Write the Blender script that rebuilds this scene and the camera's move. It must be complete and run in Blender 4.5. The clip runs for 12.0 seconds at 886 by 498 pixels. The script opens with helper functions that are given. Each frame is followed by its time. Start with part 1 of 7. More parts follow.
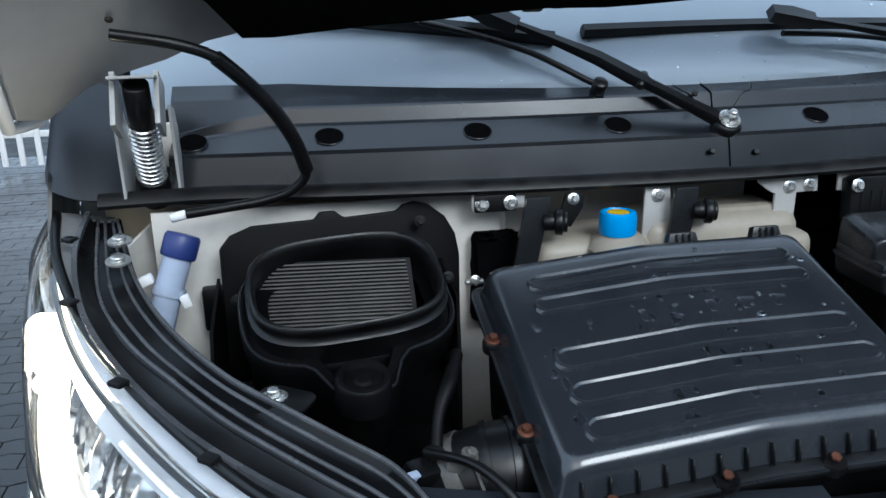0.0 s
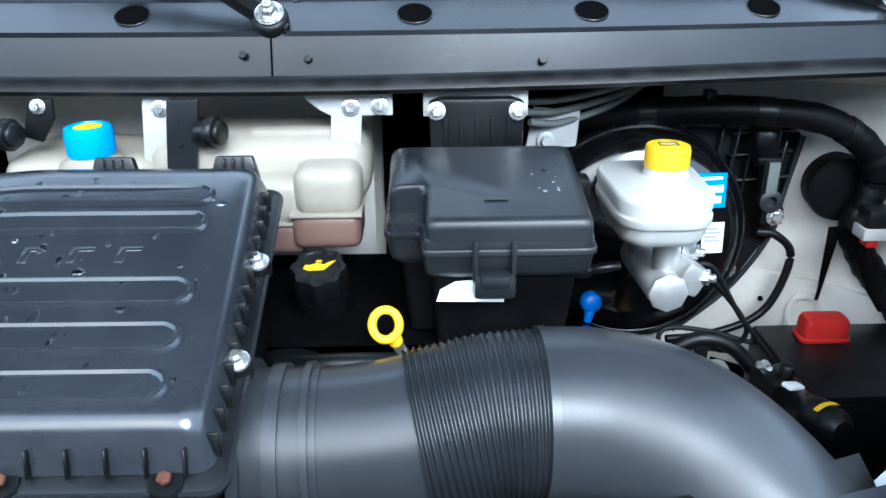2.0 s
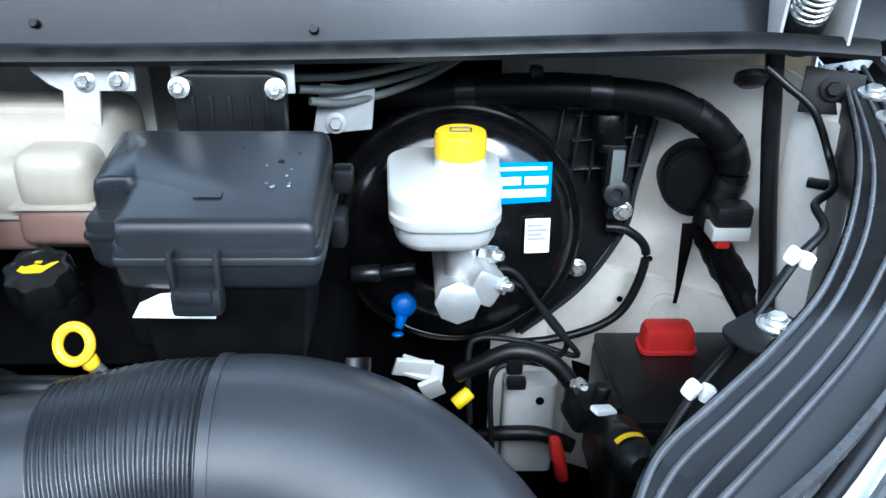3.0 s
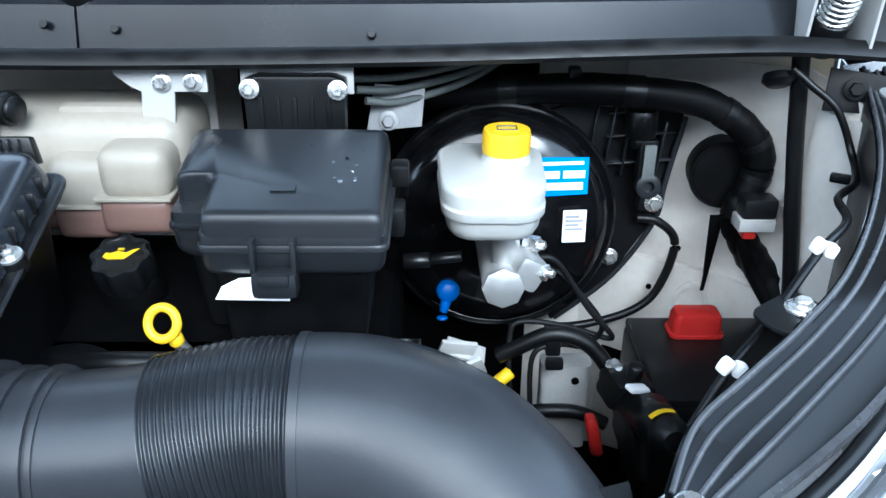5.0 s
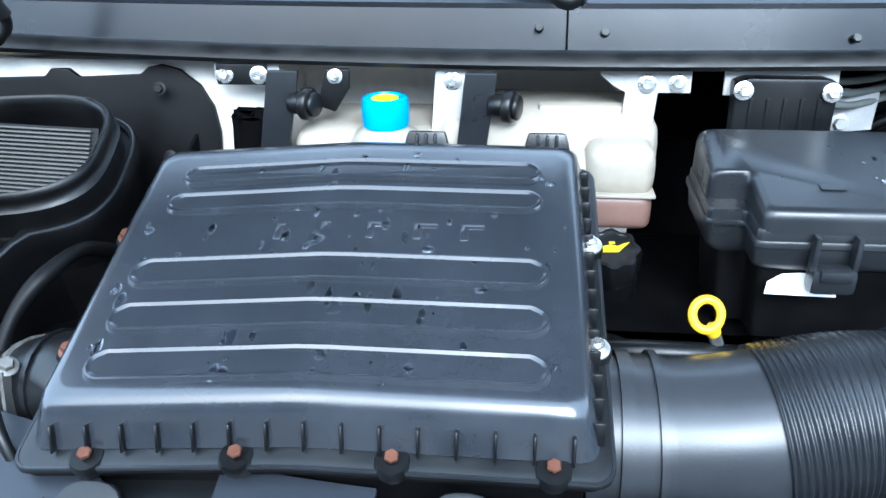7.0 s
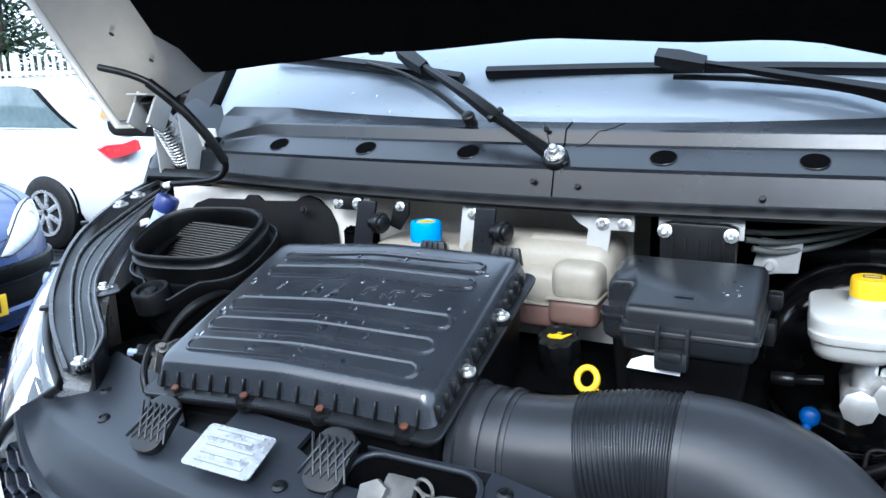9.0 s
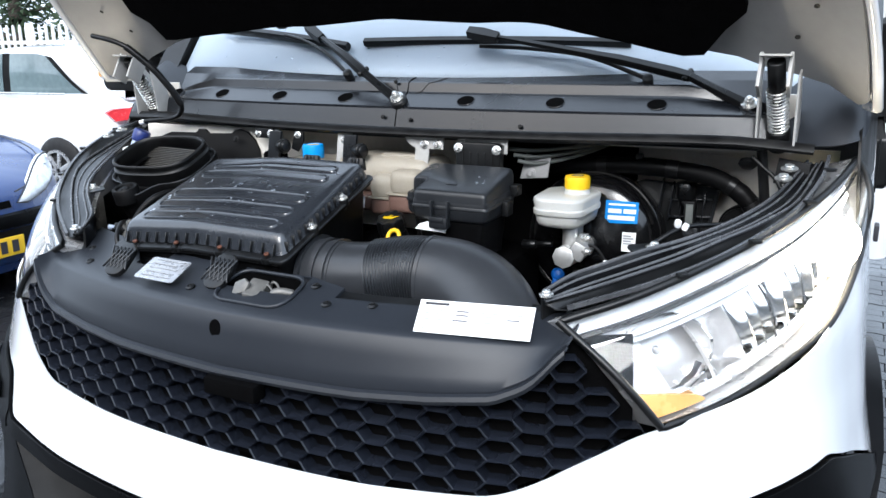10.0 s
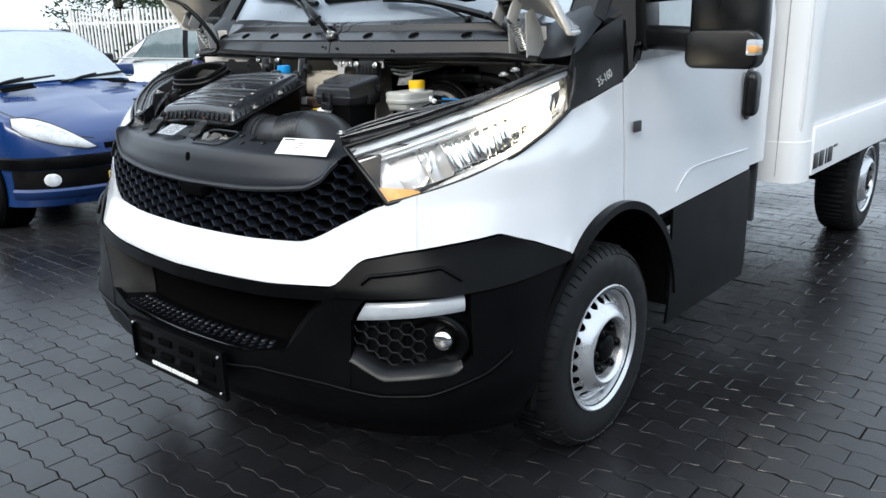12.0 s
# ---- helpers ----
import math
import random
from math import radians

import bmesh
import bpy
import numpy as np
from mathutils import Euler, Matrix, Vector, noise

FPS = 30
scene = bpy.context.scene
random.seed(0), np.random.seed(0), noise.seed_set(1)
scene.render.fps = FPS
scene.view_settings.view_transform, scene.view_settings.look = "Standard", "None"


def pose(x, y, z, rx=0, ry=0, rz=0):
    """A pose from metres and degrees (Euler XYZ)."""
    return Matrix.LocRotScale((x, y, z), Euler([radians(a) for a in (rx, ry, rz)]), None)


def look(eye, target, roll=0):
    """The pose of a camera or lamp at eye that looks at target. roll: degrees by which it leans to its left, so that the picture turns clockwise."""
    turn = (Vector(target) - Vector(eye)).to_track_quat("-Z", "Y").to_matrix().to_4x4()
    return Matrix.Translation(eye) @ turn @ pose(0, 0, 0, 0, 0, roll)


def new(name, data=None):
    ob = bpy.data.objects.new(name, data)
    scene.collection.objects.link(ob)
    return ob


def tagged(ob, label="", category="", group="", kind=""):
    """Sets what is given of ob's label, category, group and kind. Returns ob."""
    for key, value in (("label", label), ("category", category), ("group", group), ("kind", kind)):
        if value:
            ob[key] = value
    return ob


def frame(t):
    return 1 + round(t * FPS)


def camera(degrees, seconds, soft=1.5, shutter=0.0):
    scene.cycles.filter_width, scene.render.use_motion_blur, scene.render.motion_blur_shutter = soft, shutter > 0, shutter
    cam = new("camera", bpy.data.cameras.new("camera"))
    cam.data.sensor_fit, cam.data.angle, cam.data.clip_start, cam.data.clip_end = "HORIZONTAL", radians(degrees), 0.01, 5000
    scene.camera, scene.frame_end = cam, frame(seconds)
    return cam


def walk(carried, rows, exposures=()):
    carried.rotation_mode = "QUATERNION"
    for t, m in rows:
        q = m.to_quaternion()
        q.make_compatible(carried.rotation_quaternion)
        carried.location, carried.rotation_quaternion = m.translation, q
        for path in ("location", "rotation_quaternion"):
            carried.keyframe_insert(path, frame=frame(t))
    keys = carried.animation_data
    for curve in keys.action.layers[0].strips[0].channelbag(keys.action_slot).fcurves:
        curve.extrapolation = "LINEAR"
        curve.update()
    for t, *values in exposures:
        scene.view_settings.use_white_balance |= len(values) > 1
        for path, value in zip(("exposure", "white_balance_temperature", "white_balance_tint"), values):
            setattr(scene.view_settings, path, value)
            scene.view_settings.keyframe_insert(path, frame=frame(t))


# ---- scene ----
cam = camera(57.9, 12.0)
PATH = [
    (0, (-0.628, -0.097, 1.548), (-0.253, 1.772, 0.944), -1.1),
    (0.5, (-0.448, -0.067, 1.522), (-0.245, 1.811, 0.864), -1.0),
    (1, (-0.217, -0.032, 1.512), (-0.057, 1.839, 0.822), -0.9),
    (1.5, (0.042, -0.04, 1.518), (0.107, 1.786, 0.706), -0.4),
    (2, (0.164, 0.036, 1.484), (0.212, 1.869, 0.686), -0.3),
    (2.5, (0.344, 0.125, 1.474), (0.382, 1.929, 0.613), 0.1),
    (2.7, (0.396, 0.152, 1.464), (0.449, 1.953, 0.597), 0.6),
    (4.3, (0.412, 0.159, 1.478), (0.425, 1.947, 0.581), 0.3),
    (4.5, (0.401, 0.147, 1.481), (0.412, 1.934, 0.583), 0.3),
    (5, (0.368, 0.1, 1.492), (0.382, 1.888, 0.596), 0.3),
    (5.5, (0.272, 0.063, 1.506), (0.26, 1.855, 0.619), -0.0),
    (6, (0.175, 0.047, 1.508), (0.147, 1.839, 0.62), -0.3),
    (6.5, (0.072, 0.046, 1.511), (0.032, 1.838, 0.622), -0.4),
    (7, (-0.051, 0.053, 1.497), (-0.224, 1.838, 0.613), -0.7),
    (7.2, (-0.078, 0.043, 1.501), (-0.366, 1.817, 0.624), -1.2),
    (8.8, (0.296, -0.168, 1.514), (-0.548, 1.582, 1.039), -1.4),
    (9, (0.393, -0.226, 1.51), (-0.482, 1.515, 1.058), -1.3),
    (9.5, (0.616, -0.494, 1.503), (-0.259, 1.244, 1.041), -0.6),
    (10, (0.932, -0.629, 1.502), (0.037, 1.085, 0.991), -0.7),
    (10.5, (1.263, -0.735, 1.497), (0.221, 0.887, 0.966), -0.9),
    (11, (1.504, -0.961, 1.448), (0.397, 0.619, 0.921), -0.8),
    (11.5, (1.802, -1.064, 1.413), (0.664, 0.491, 0.876), -0.9),
    (12, (2.181, -1.025, 1.414), (0.931, 0.436, 0.864), -1.2),
]
EXPOSURES = [(0, .26, 5750, 4), (.5, .5, 5620, 3), (1, 1.05, 5500, 2), (2.5, 1.82, 5400, 3), (4.5, 1.6, 5400, 3), (6, 1.82, 5350, 2), (6.5, 2.05, 5300, 2), (7.2, 2.15, 5300, 2), (8.8, 1.4, 5600, 6), (9.5, 1.32, 5800, 6), (10, 1.1, 6250, 9), (10.5, .76, 6600, 10), (11, .56, 6650, 9), (12, .66, 6600, 7)]
walk(cam, [(t, look(eye, target, roll)) for t, eye, target, roll in PATH], EXPOSURES)

# world, sun, exposure
world = bpy.data.worlds.new("world")
scene.world = world
world.use_nodes = True
wn, wl = world.node_tree.nodes, world.node_tree.links
sky = wn.new("ShaderNodeTexSky")
sky.sky_type, sky.sun_disc = "NISHITA", False
sky.sun_elevation, sky.sun_rotation = radians(38), radians(200)
sky.air_density, sky.dust_density, sky.ozone_density = 1.0, 6.0, 1.5
veil = wn.new("ShaderNodeMix")
veil.data_type = "RGBA"
veil.inputs[0].default_value = 0.75
veil.inputs[7].default_value = (8.6, 9.9, 11.6, 1)
wl.new(sky.outputs[0], veil.inputs[6])
wl.new(veil.outputs[2], wn["Background"].inputs[0])
wn["Background"].inputs[1].default_value = 0.13
sun = new("sun", bpy.data.lights.new("sun", "SUN"))
sun.data.energy, sun.data.angle, sun.data.color = 1.5, radians(25), (1.0, 0.98, 0.96)
sun.matrix_world = look((1.6, -4.2, 5.0), (0, 0.8, 1.0))

# ---------------- materials ----------------
def mat(name, col, rough=0.5, metal=0.0, var=0.12, scale=30.0, bump=0.0, bscale=300.0, coat=0.0, trans=0.0, rvar=0.12, emit=None, estr=0.0, sss=0.0, spec=0.5, rand=0.0, island=0.0, world=False):
    m = bpy.data.materials.new(name)
    m.use_nodes = True
    n, l = m.node_tree.nodes, m.node_tree.links
    b = n["Principled BSDF"]
    b.inputs["Roughness"].default_value, b.inputs["Metallic"].default_value = rough, metal
    b.inputs["Coat Weight"].default_value, b.inputs["Coat Roughness"].default_value = coat, 0.05
    b.inputs["Transmission Weight"].default_value = trans
    b.inputs["Specular IOR Level"].default_value = spec
    if sss:
        b.inputs["Subsurface Weight"].default_value = sss
        b.inputs["Subsurface Radius"].default_value = (0.02, 0.018, 0.014)
    tc = n.new("ShaderNodeTexCoord")
    geo = n.new("ShaderNodeNewGeometry")
    def noise_tex(s, d=4.0):
        t = n.new("ShaderNodeTexNoise")
        t.inputs["Scale"].default_value, t.inputs["Detail"].default_value = s, d
        l.new(geo.outputs["Position"] if world else tc.outputs["Object"], t.inputs["Vector"])
        return t
    coarse, fine = noise_tex(scale), noise_tex(scale * 9.0)
    add = n.new("ShaderNodeMath"); add.operation = "MULTIPLY_ADD"
    l.new(fine.outputs["Fac"], add.inputs[0]); add.inputs[1].default_value = 0.5
    l.new(coarse.outputs["Fac"], add.inputs[2])
    fac = add.outputs[0]
    if rand or island:
        src = n.new("ShaderNodeObjectInfo").outputs["Random"] if rand else n.new("ShaderNodeNewGeometry").outputs["Random Per Island"]
        a2 = n.new("ShaderNodeMath"); a2.operation = "MULTIPLY_ADD"
        l.new(src, a2.inputs[0]); a2.inputs[1].default_value = rand or island
        l.new(fac, a2.inputs[2]); fac = a2.outputs[0]
    ramp = n.new("ShaderNodeValToRGB")
    ramp.color_ramp.elements[0].position, ramp.color_ramp.elements[1].position = 0.4, 1.1
    lo = [max(0.0, c * (1 - var)) for c in col]; hi = [min(1.0, c * (1 + var)) for c in col]
    ramp.color_ramp.elements[0].color, ramp.color_ramp.elements[1].color = (*lo, 1), (*hi, 1)
    l.new(fac, ramp.inputs[0]); l.new(ramp.outputs[0], b.inputs["Base Color"])
    if rvar:
        mr = n.new("ShaderNodeMapRange")
        mr.inputs[1].default_value, mr.inputs[2].default_value = 0.3, 0.7
        mr.inputs[3].default_value, mr.inputs[4].default_value = max(0.02, rough - rvar), min(1, rough + rvar)
        l.new(coarse.outputs["Fac"], mr.inputs[0]); l.new(mr.outputs[0], b.inputs["Roughness"])
    if bump:
        bt = noise_tex(bscale, 3.0)
        bp = n.new("ShaderNodeBump")
        bp.inputs["Strength"].default_value, bp.inputs["Distance"].default_value = bump, 0.002
        l.new(bt.outputs["Fac"], bp.inputs["Height"]); l.new(bp.outputs[0], b.inputs["Normal"])
    if emit:
        b.inputs["Emission Color"].default_value, b.inputs["Emission Strength"].default_value = (*emit, 1), estr
    return m

M = {}
M["plastic"] = mat("black_plastic", (0.0042, 0.0045, 0.005), 0.36, bump=0.07, bscale=900, var=0.3, scale=12, spec=0.4)
M["lid"] = mat("lid_plastic", (0.0200, 0.0228, 0.0280), 0.20, bump=0.03, bscale=700, var=0.25, scale=9, rvar=0.07, spec=0.85)
M["latch"] = mat("latch_steel", (0.16, 0.155, 0.145), 0.5, 0.5, var=0.3, scale=60)
M["sheet"] = mat("grey_sheet_steel", (0.3, 0.3, 0.3), 0.45, 0.2, var=0.15, scale=30)
M["fuselid"] = mat("fuse_lid_plastic", (0.0125, 0.014, 0.0165), 0.34, bump=0.06, bscale=1100, var=0.2, scale=9)
M["cowl"] = mat("cowl_plastic", (0.0075, 0.0088, 0.0115), 0.24, bump=0.04, bscale=1200, var=0.2, scale=6, spec=0.6, rvar=0.05)
M["deep"] = mat("matt_black_plastic", (0.002, 0.002, 0.0023), 0.5, bump=0.08, bscale=700, var=0.4, scale=14, spec=0.16)
M["panel"] = mat("panel_plastic", (0.0148, 0.0176, 0.0232), 0.42, spec=0.45, bump=0.1, bscale=1400, var=0.08, scale=7, rvar=0.02)
M["rail"] = mat("rail_plastic", (0.004, 0.0043, 0.005), 0.22, spec=0.22, bump=0.05, bscale=900, var=0.3, scale=8, rvar=0.06)
M["bumper"] = mat("bumper_plastic", (0.002, 0.0021, 0.0025), 0.32, spec=0.09, bump=0.1, bscale=1300, var=0.3, scale=6, rvar=0.05)
M["rubber"] = mat("rubber", (0.0035, 0.0036, 0.004), 0.4, bump=0.06, bscale=500, var=0.3, spec=0.35)
M["grille"] = mat("grille_plastic", (0.0090, 0.0109, 0.0163), 0.24, spec=0.5, bump=0.06, bscale=1300, var=0.3, scale=6, rvar=0.06)
M["chamfer"] = mat("bumper_edge_plastic", (0.004, 0.0043, 0.005), 0.34, spec=0.24, bump=0.06, bscale=1300, var=0.3, scale=6, rvar=0.06)
M["thinpipe"] = mat("grey_pipe_paint", (0.10, 0.11, 0.105), 0.5, var=0.25, scale=30)
M["hose"] = mat("hose_rubber", (0.026, 0.028, 0.032), 0.34, bump=0.04, bscale=400, var=0.15, scale=10, rvar=0.06)
M["dark"] = mat("dark_metal", (0.004, 0.004, 0.0045), 0.6, spec=0.25, var=0.4)
M["booster"] = mat("booster_paint", (0.003, 0.003, 0.0034), 0.17, var=0.3, spec=0.7)
# insulation felt; also the near-black that paints shade in holes, gaps and recesses
M["felt_shade"] = mat("felt_and_shade_black", (0.0022, 0.0022, 0.0024), 0.95, bump=0.5, bscale=200, var=0.4, spec=0.02)
M["white"] = mat("white_paint", (0.70, 0.715, 0.74), 0.22, coat=1.0, var=0.02, scale=3, rvar=0.04)
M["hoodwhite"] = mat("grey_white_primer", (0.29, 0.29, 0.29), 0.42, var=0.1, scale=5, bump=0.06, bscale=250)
M["boxwhite"] = mat("cargo_white", (0.8, 0.81, 0.82), 0.35, coat=0.4, var=0.03, scale=2, rvar=0.06)
M["cream"] = mat("cream_paint", (0.72, 0.685, 0.63), 0.45, var=0.12, scale=9, bump=0.06, bscale=200)
M["tank"] = mat("tank_plastic", (0.34, 0.305, 0.25), 0.42, var=0.1, scale=14, sss=0.2, rvar=0.06)
M["coolant"] = mat("coolant_level", (0.17, 0.10, 0.08), 0.4, var=0.12, scale=14, sss=0.2)
M["resv"] = mat("reservoir_plastic", (0.5, 0.5, 0.475), 0.38, var=0.05, scale=18, sss=0.2, rvar=0.06)
M["milky"] = mat("milky_blue_plastic", (0.38, 0.44, 0.56), 0.35, var=0.08, scale=14, sss=0.2)
M["cyan"] = mat("cyan_plastic", (0.0, 0.3, 0.75), 0.4, var=0.08, scale=30)
M["navy"] = mat("navy_plastic", (0.02, 0.035, 0.16), 0.4, var=0.1)
M["blueknob"] = mat("blue_plastic", (0.006, 0.11, 0.45), 0.4, var=0.1)
M["yellow"] = mat("yellow_plastic", (0.85, 0.52, 0.01), 0.4, var=0.07)
M["ochre"] = mat("yellow_print", (0.75, 0.5, 0.0), 0.5, var=0.1)
M["red"] = mat("red_plastic", (0.45, 0.018, 0.015), 0.4, var=0.12)
M["steel"] = mat("zinc_steel", (0.6, 0.6, 0.58), 0.35, 0.9, var=0.15, scale=60, bump=0.1)
M["bolt"] = mat("bolt_steel", (0.72, 0.72, 0.7), 0.28, 0.85, var=0.15, scale=90)
M["copper"] = mat("rusty_bolt", (0.13, 0.05, 0.03), 0.5, 0.5, var=0.3, scale=120)
M["alu"] = mat("cast_aluminium", (0.5, 0.5, 0.49), 0.45, 0.7, var=0.12, scale=50, bump=0.12, bscale=300)
M["bracket"] = mat("painted_bracket", (0.44, 0.435, 0.42), 0.45, var=0.1, scale=25)
# black plastic made lighter: the sky's highlight on ridges, put into colour
M["ridge"] = mat("ridge_highlight_plastic", (0.06, 0.062, 0.067), 0.24, spec=0.6, var=0.35, scale=20, bump=0.05)
M["foil"] = mat("foil_sticker", (0.40, 0.41, 0.43), 0.3, 0.6, var=0.3, scale=60, bump=0.5, bscale=90)
M["paper"] = mat("white_label", (0.85, 0.85, 0.84), 0.6, var=0.03)
M["bluelabel"] = mat("blue_label", (0.0, 0.22, 0.62), 0.4, var=0.05)
M["darkink"] = mat("dark_print", (0.12, 0.12, 0.13), 0.6, var=0.1)
M["greyink"] = mat("grey_print", (0.3, 0.31, 0.33), 0.6, var=0.1)
M["chrome"] = mat("lamp_reflector", (0.95, 0.95, 0.94), 0.11, 1.0, var=0.03, rvar=0.05)
M["pleat"] = mat("filter_pleat", (0.05, 0.047, 0.042), 0.6, var=0.2, scale=40)
M["lampgrey"] = mat("lamp_bezel", (0.55, 0.555, 0.565), 0.24, 0.55, var=0.1, scale=18)
M["amber"] = mat("amber_plastic", (0.62, 0.33, 0.12), 0.25, var=0.1)
M["bulb"] = mat("lit_bulb", (1, 0.9, 0.7), 0.3, emit=(1.0, 0.82, 0.52), estr=160.0)
M["glow"] = mat("lit_reflector", (0.95, 0.9, 0.8), 0.25, 0.6, emit=(1.0, 0.86, 0.62), estr=8.0)
M["guide"] = mat("lit_light_guide", (0.9, 0.9, 0.88), 0.2, coat=0.5, emit=(1.0, 0.92, 0.78), estr=2.2)
M["carlamp"] = mat("car_lamp_lens", (0.62, 0.65, 0.69), 0.12, coat=1.0, var=0.3, scale=22, rvar=0.05)
M["tyre"] = mat("tyre_rubber", (0.008, 0.008, 0.0087), 0.6, var=0.3, scale=20, bump=0.3, bscale=150, spec=0.3)
M["rim"] = mat("silver_rim", (0.62, 0.63, 0.65), 0.32, 0.75, var=0.06, scale=20)
M["drl"] = mat("lamp_diffuser", (0.4, 0.43, 0.47), 0.18, coat=0.6, var=0.15, scale=25)
M["carblue"] = mat("blue_car_paint", (0.002, 0.028, 0.13), 0.3, 0.0, coat=0.5, var=0.1, scale=3, rvar=0.05)
M["carglass"] = mat("car_window", (0.10, 0.14, 0.15), 0.05, var=0.35, scale=2, rvar=0.02, coat=1.0)
# opaque pale blue-grey: the reflected sky is put into the base colour
M["carscreen"] = mat("car_windscreen_painted_sky", (0.36, 0.41, 0.45), 0.3, var=0.1, scale=2, rvar=0.05, coat=0.15)
M["taillight"] = mat("tail_lens", (0.6, 0.03, 0.04), 0.2, coat=0.8, var=0.1)
M["plateyellow"] = mat("plate_yellow", (0.8, 0.5, 0.02), 0.5, var=0.05)
M["fence"] = mat("white_fence_paint", (0.75, 0.75, 0.74), 0.5, var=0.08, scale=6)
M["leaf"] = mat("foliage", (0.035, 0.055, 0.03), 0.7, var=0.5, scale=2.5, island=0.3, spec=0.2)
M["bark"] = mat("bark", (0.07, 0.055, 0.045), 0.9, var=0.3, scale=8, bump=0.8, bscale=40)
M["paver"] = mat("wet_paver", (0.0105, 0.0106, 0.012), 0.27, var=0.45, scale=0.9, bump=0.4, bscale=160, rvar=0.16, island=0.25, spec=0.4, world=True)
M["paver1"] = mat("wet_paver_piece", (0.0105, 0.0106, 0.012), 0.27, var=0.45, scale=0.9, bump=0.4, bscale=160, rvar=0.16, rand=0.25, spec=0.4, world=True)
M["joint"] = mat("joint_sand", (0.008, 0.0078, 0.0075), 0.6, var=0.4, scale=5, bump=0.5, bscale=120)
# dark grey of the added, unseen walls that dim the reflected horizon
M["unseenwall"] = mat("unseen_wall_dark_grey", (0.07, 0.07, 0.07), 0.85, var=0.2, scale=0.8)
M["interior"] = mat("cab_interior", (0.03, 0.032, 0.035), 0.7, var=0.2)
M["orange"] = mat("orange_lock", (0.3, 0.12, 0.02), 0.45, 0.3, var=0.2)
M["logo"] = mat("black_print", (0.03, 0.03, 0.035), 0.5, var=0.1)

def glass(name, col, rough=0.0, ior=1.45):
    m = mat(name, col, rough, trans=1.0, var=0.0, rvar=0.0)
    m.node_tree.nodes["Principled BSDF"].inputs["IOR"].default_value = ior
    return m
# half transmission: the pale blue base paints part of the sky's reflection
M["screen"] = glass("windscreen_glass", (0.6, 0.68, 0.76), 0.02, 1.52)
M["screen"].node_tree.nodes["Principled BSDF"].inputs["Transmission Weight"].default_value = 0.5
M["lens"] = glass("headlamp_lens", (0.97, 0.97, 0.97), 0.0, 1.3)
M["drop"] = glass("water_drop", (0.95, 0.97, 1.0), 0.0, 1.33)

# ---------------- geometry helpers ----------------
LOC = {}

def thing(name, at, label, category, group="", kind=""):
    ob = new(name)
    ob.location = at
    ob.empty_display_size = 0.05
    LOC[ob.name] = Vector(at)
    return tagged(ob, label, category, group, kind)

def part(name, bm, material, parent=None, label="", smooth=48, recalc=True):
    if recalc:
        bmesh.ops.recalc_face_normals(bm, faces=bm.faces[:])
    at = LOC[parent.name] if parent else Vector((0, 0, 0))
    if parent:
        bmesh.ops.translate(bm, verts=bm.verts[:], vec=-at)
    me = bpy.data.meshes.new(name)
    bm.to_mesh(me)
    bm.free()
    me.materials.append(material)
    me.shade_smooth()
    me.set_sharp_from_angle(angle=radians(smooth))
    ob = new(name, me)
    if parent:
        ob.parent = parent
        LOC[ob.name] = at
    if label:
        ob["label"] = label
    return ob

def solo(name, bm, material, label, category, group="", kind="", smooth=48):
    """A thing of one mesh."""
    ob = part(name, bm, material, smooth=smooth)
    LOC[ob.name] = Vector((0, 0, 0))
    return tagged(ob, label, category, group, kind)

def join(*bms):
    out = bms[0]
    for b in bms[1:]:
        me = bpy.data.meshes.new("tmp")
        b.to_mesh(me)
        b.free()
        out.from_mesh(me)
        bpy.data.meshes.remove(me)
    return out

def raw(verts, faces):
    bm = bmesh.new()
    vs = [bm.verts.new(v) for v in verts]
    for f in faces:
        try:
            bm.faces.new([vs[i] for i in f])
        except ValueError:
            pass
    return bm

def box(c, s, b=0.003, rot=None, seg=2):
    bm = bmesh.new()
    bmesh.ops.create_cube(bm, size=1.0)
    bmesh.ops.scale(bm, vec=s, verts=bm.verts[:])
    if b:
        bmesh.ops.bevel(bm, geom=bm.edges[:], offset=min(b, min(s) * 0.45), segments=seg, affect="EDGES", profile=0.6)
    m = Matrix.Translation(c)
    if rot:
        m = m @ Euler([radians(a) for a in rot]).to_matrix().to_4x4()
    bmesh.ops.transform(bm, matrix=m, verts=bm.verts[:])
    return bm

def axes_of(axis):
    w = Vector(axis).normalized()
    t = Vector((0, 0, 1)) if abs(w.z) < 0.9 else Vector((1, 0, 0))
    u = t.cross(w).normalized()
    return u, w.cross(u), w

def lathe(prof, o, axis=(0, 0, 1), n=28, sx=1.0, sy=1.0, up=None, caps=(True, True)):
    """A turned form: profile of (radius, height) along axis from o."""
    u, v, w = axes_of(axis)
    if up is not None:
        v = (Vector(up) - w * Vector(up).dot(w)).normalized()
        u = v.cross(w)
    o = Vector(o)
    verts, faces = [], []
    for r, h in prof:
        for k in range(n):
            a = 2 * math.pi * k / n
            verts.append(o + w * h + u * (r * sx * math.cos(a)) + v * (r * sy * math.sin(a)))
    for i in range(len(prof) - 1):
        for k in range(n):
            faces.append((i * n + k, i * n + (k + 1) % n, (i + 1) * n + (k + 1) % n, (i + 1) * n + k))
    if caps[0] and prof[0][0] > 1e-6:
        faces.append(tuple(range(n)))
    if caps[1] and prof[-1][0] > 1e-6:
        faces.append(tuple((len(prof) - 1) * n + k for k in range(n)))
    bm = raw(verts, faces)
    bmesh.ops.remove_doubles(bm, verts=bm.verts[:], dist=1e-6)
    return bm

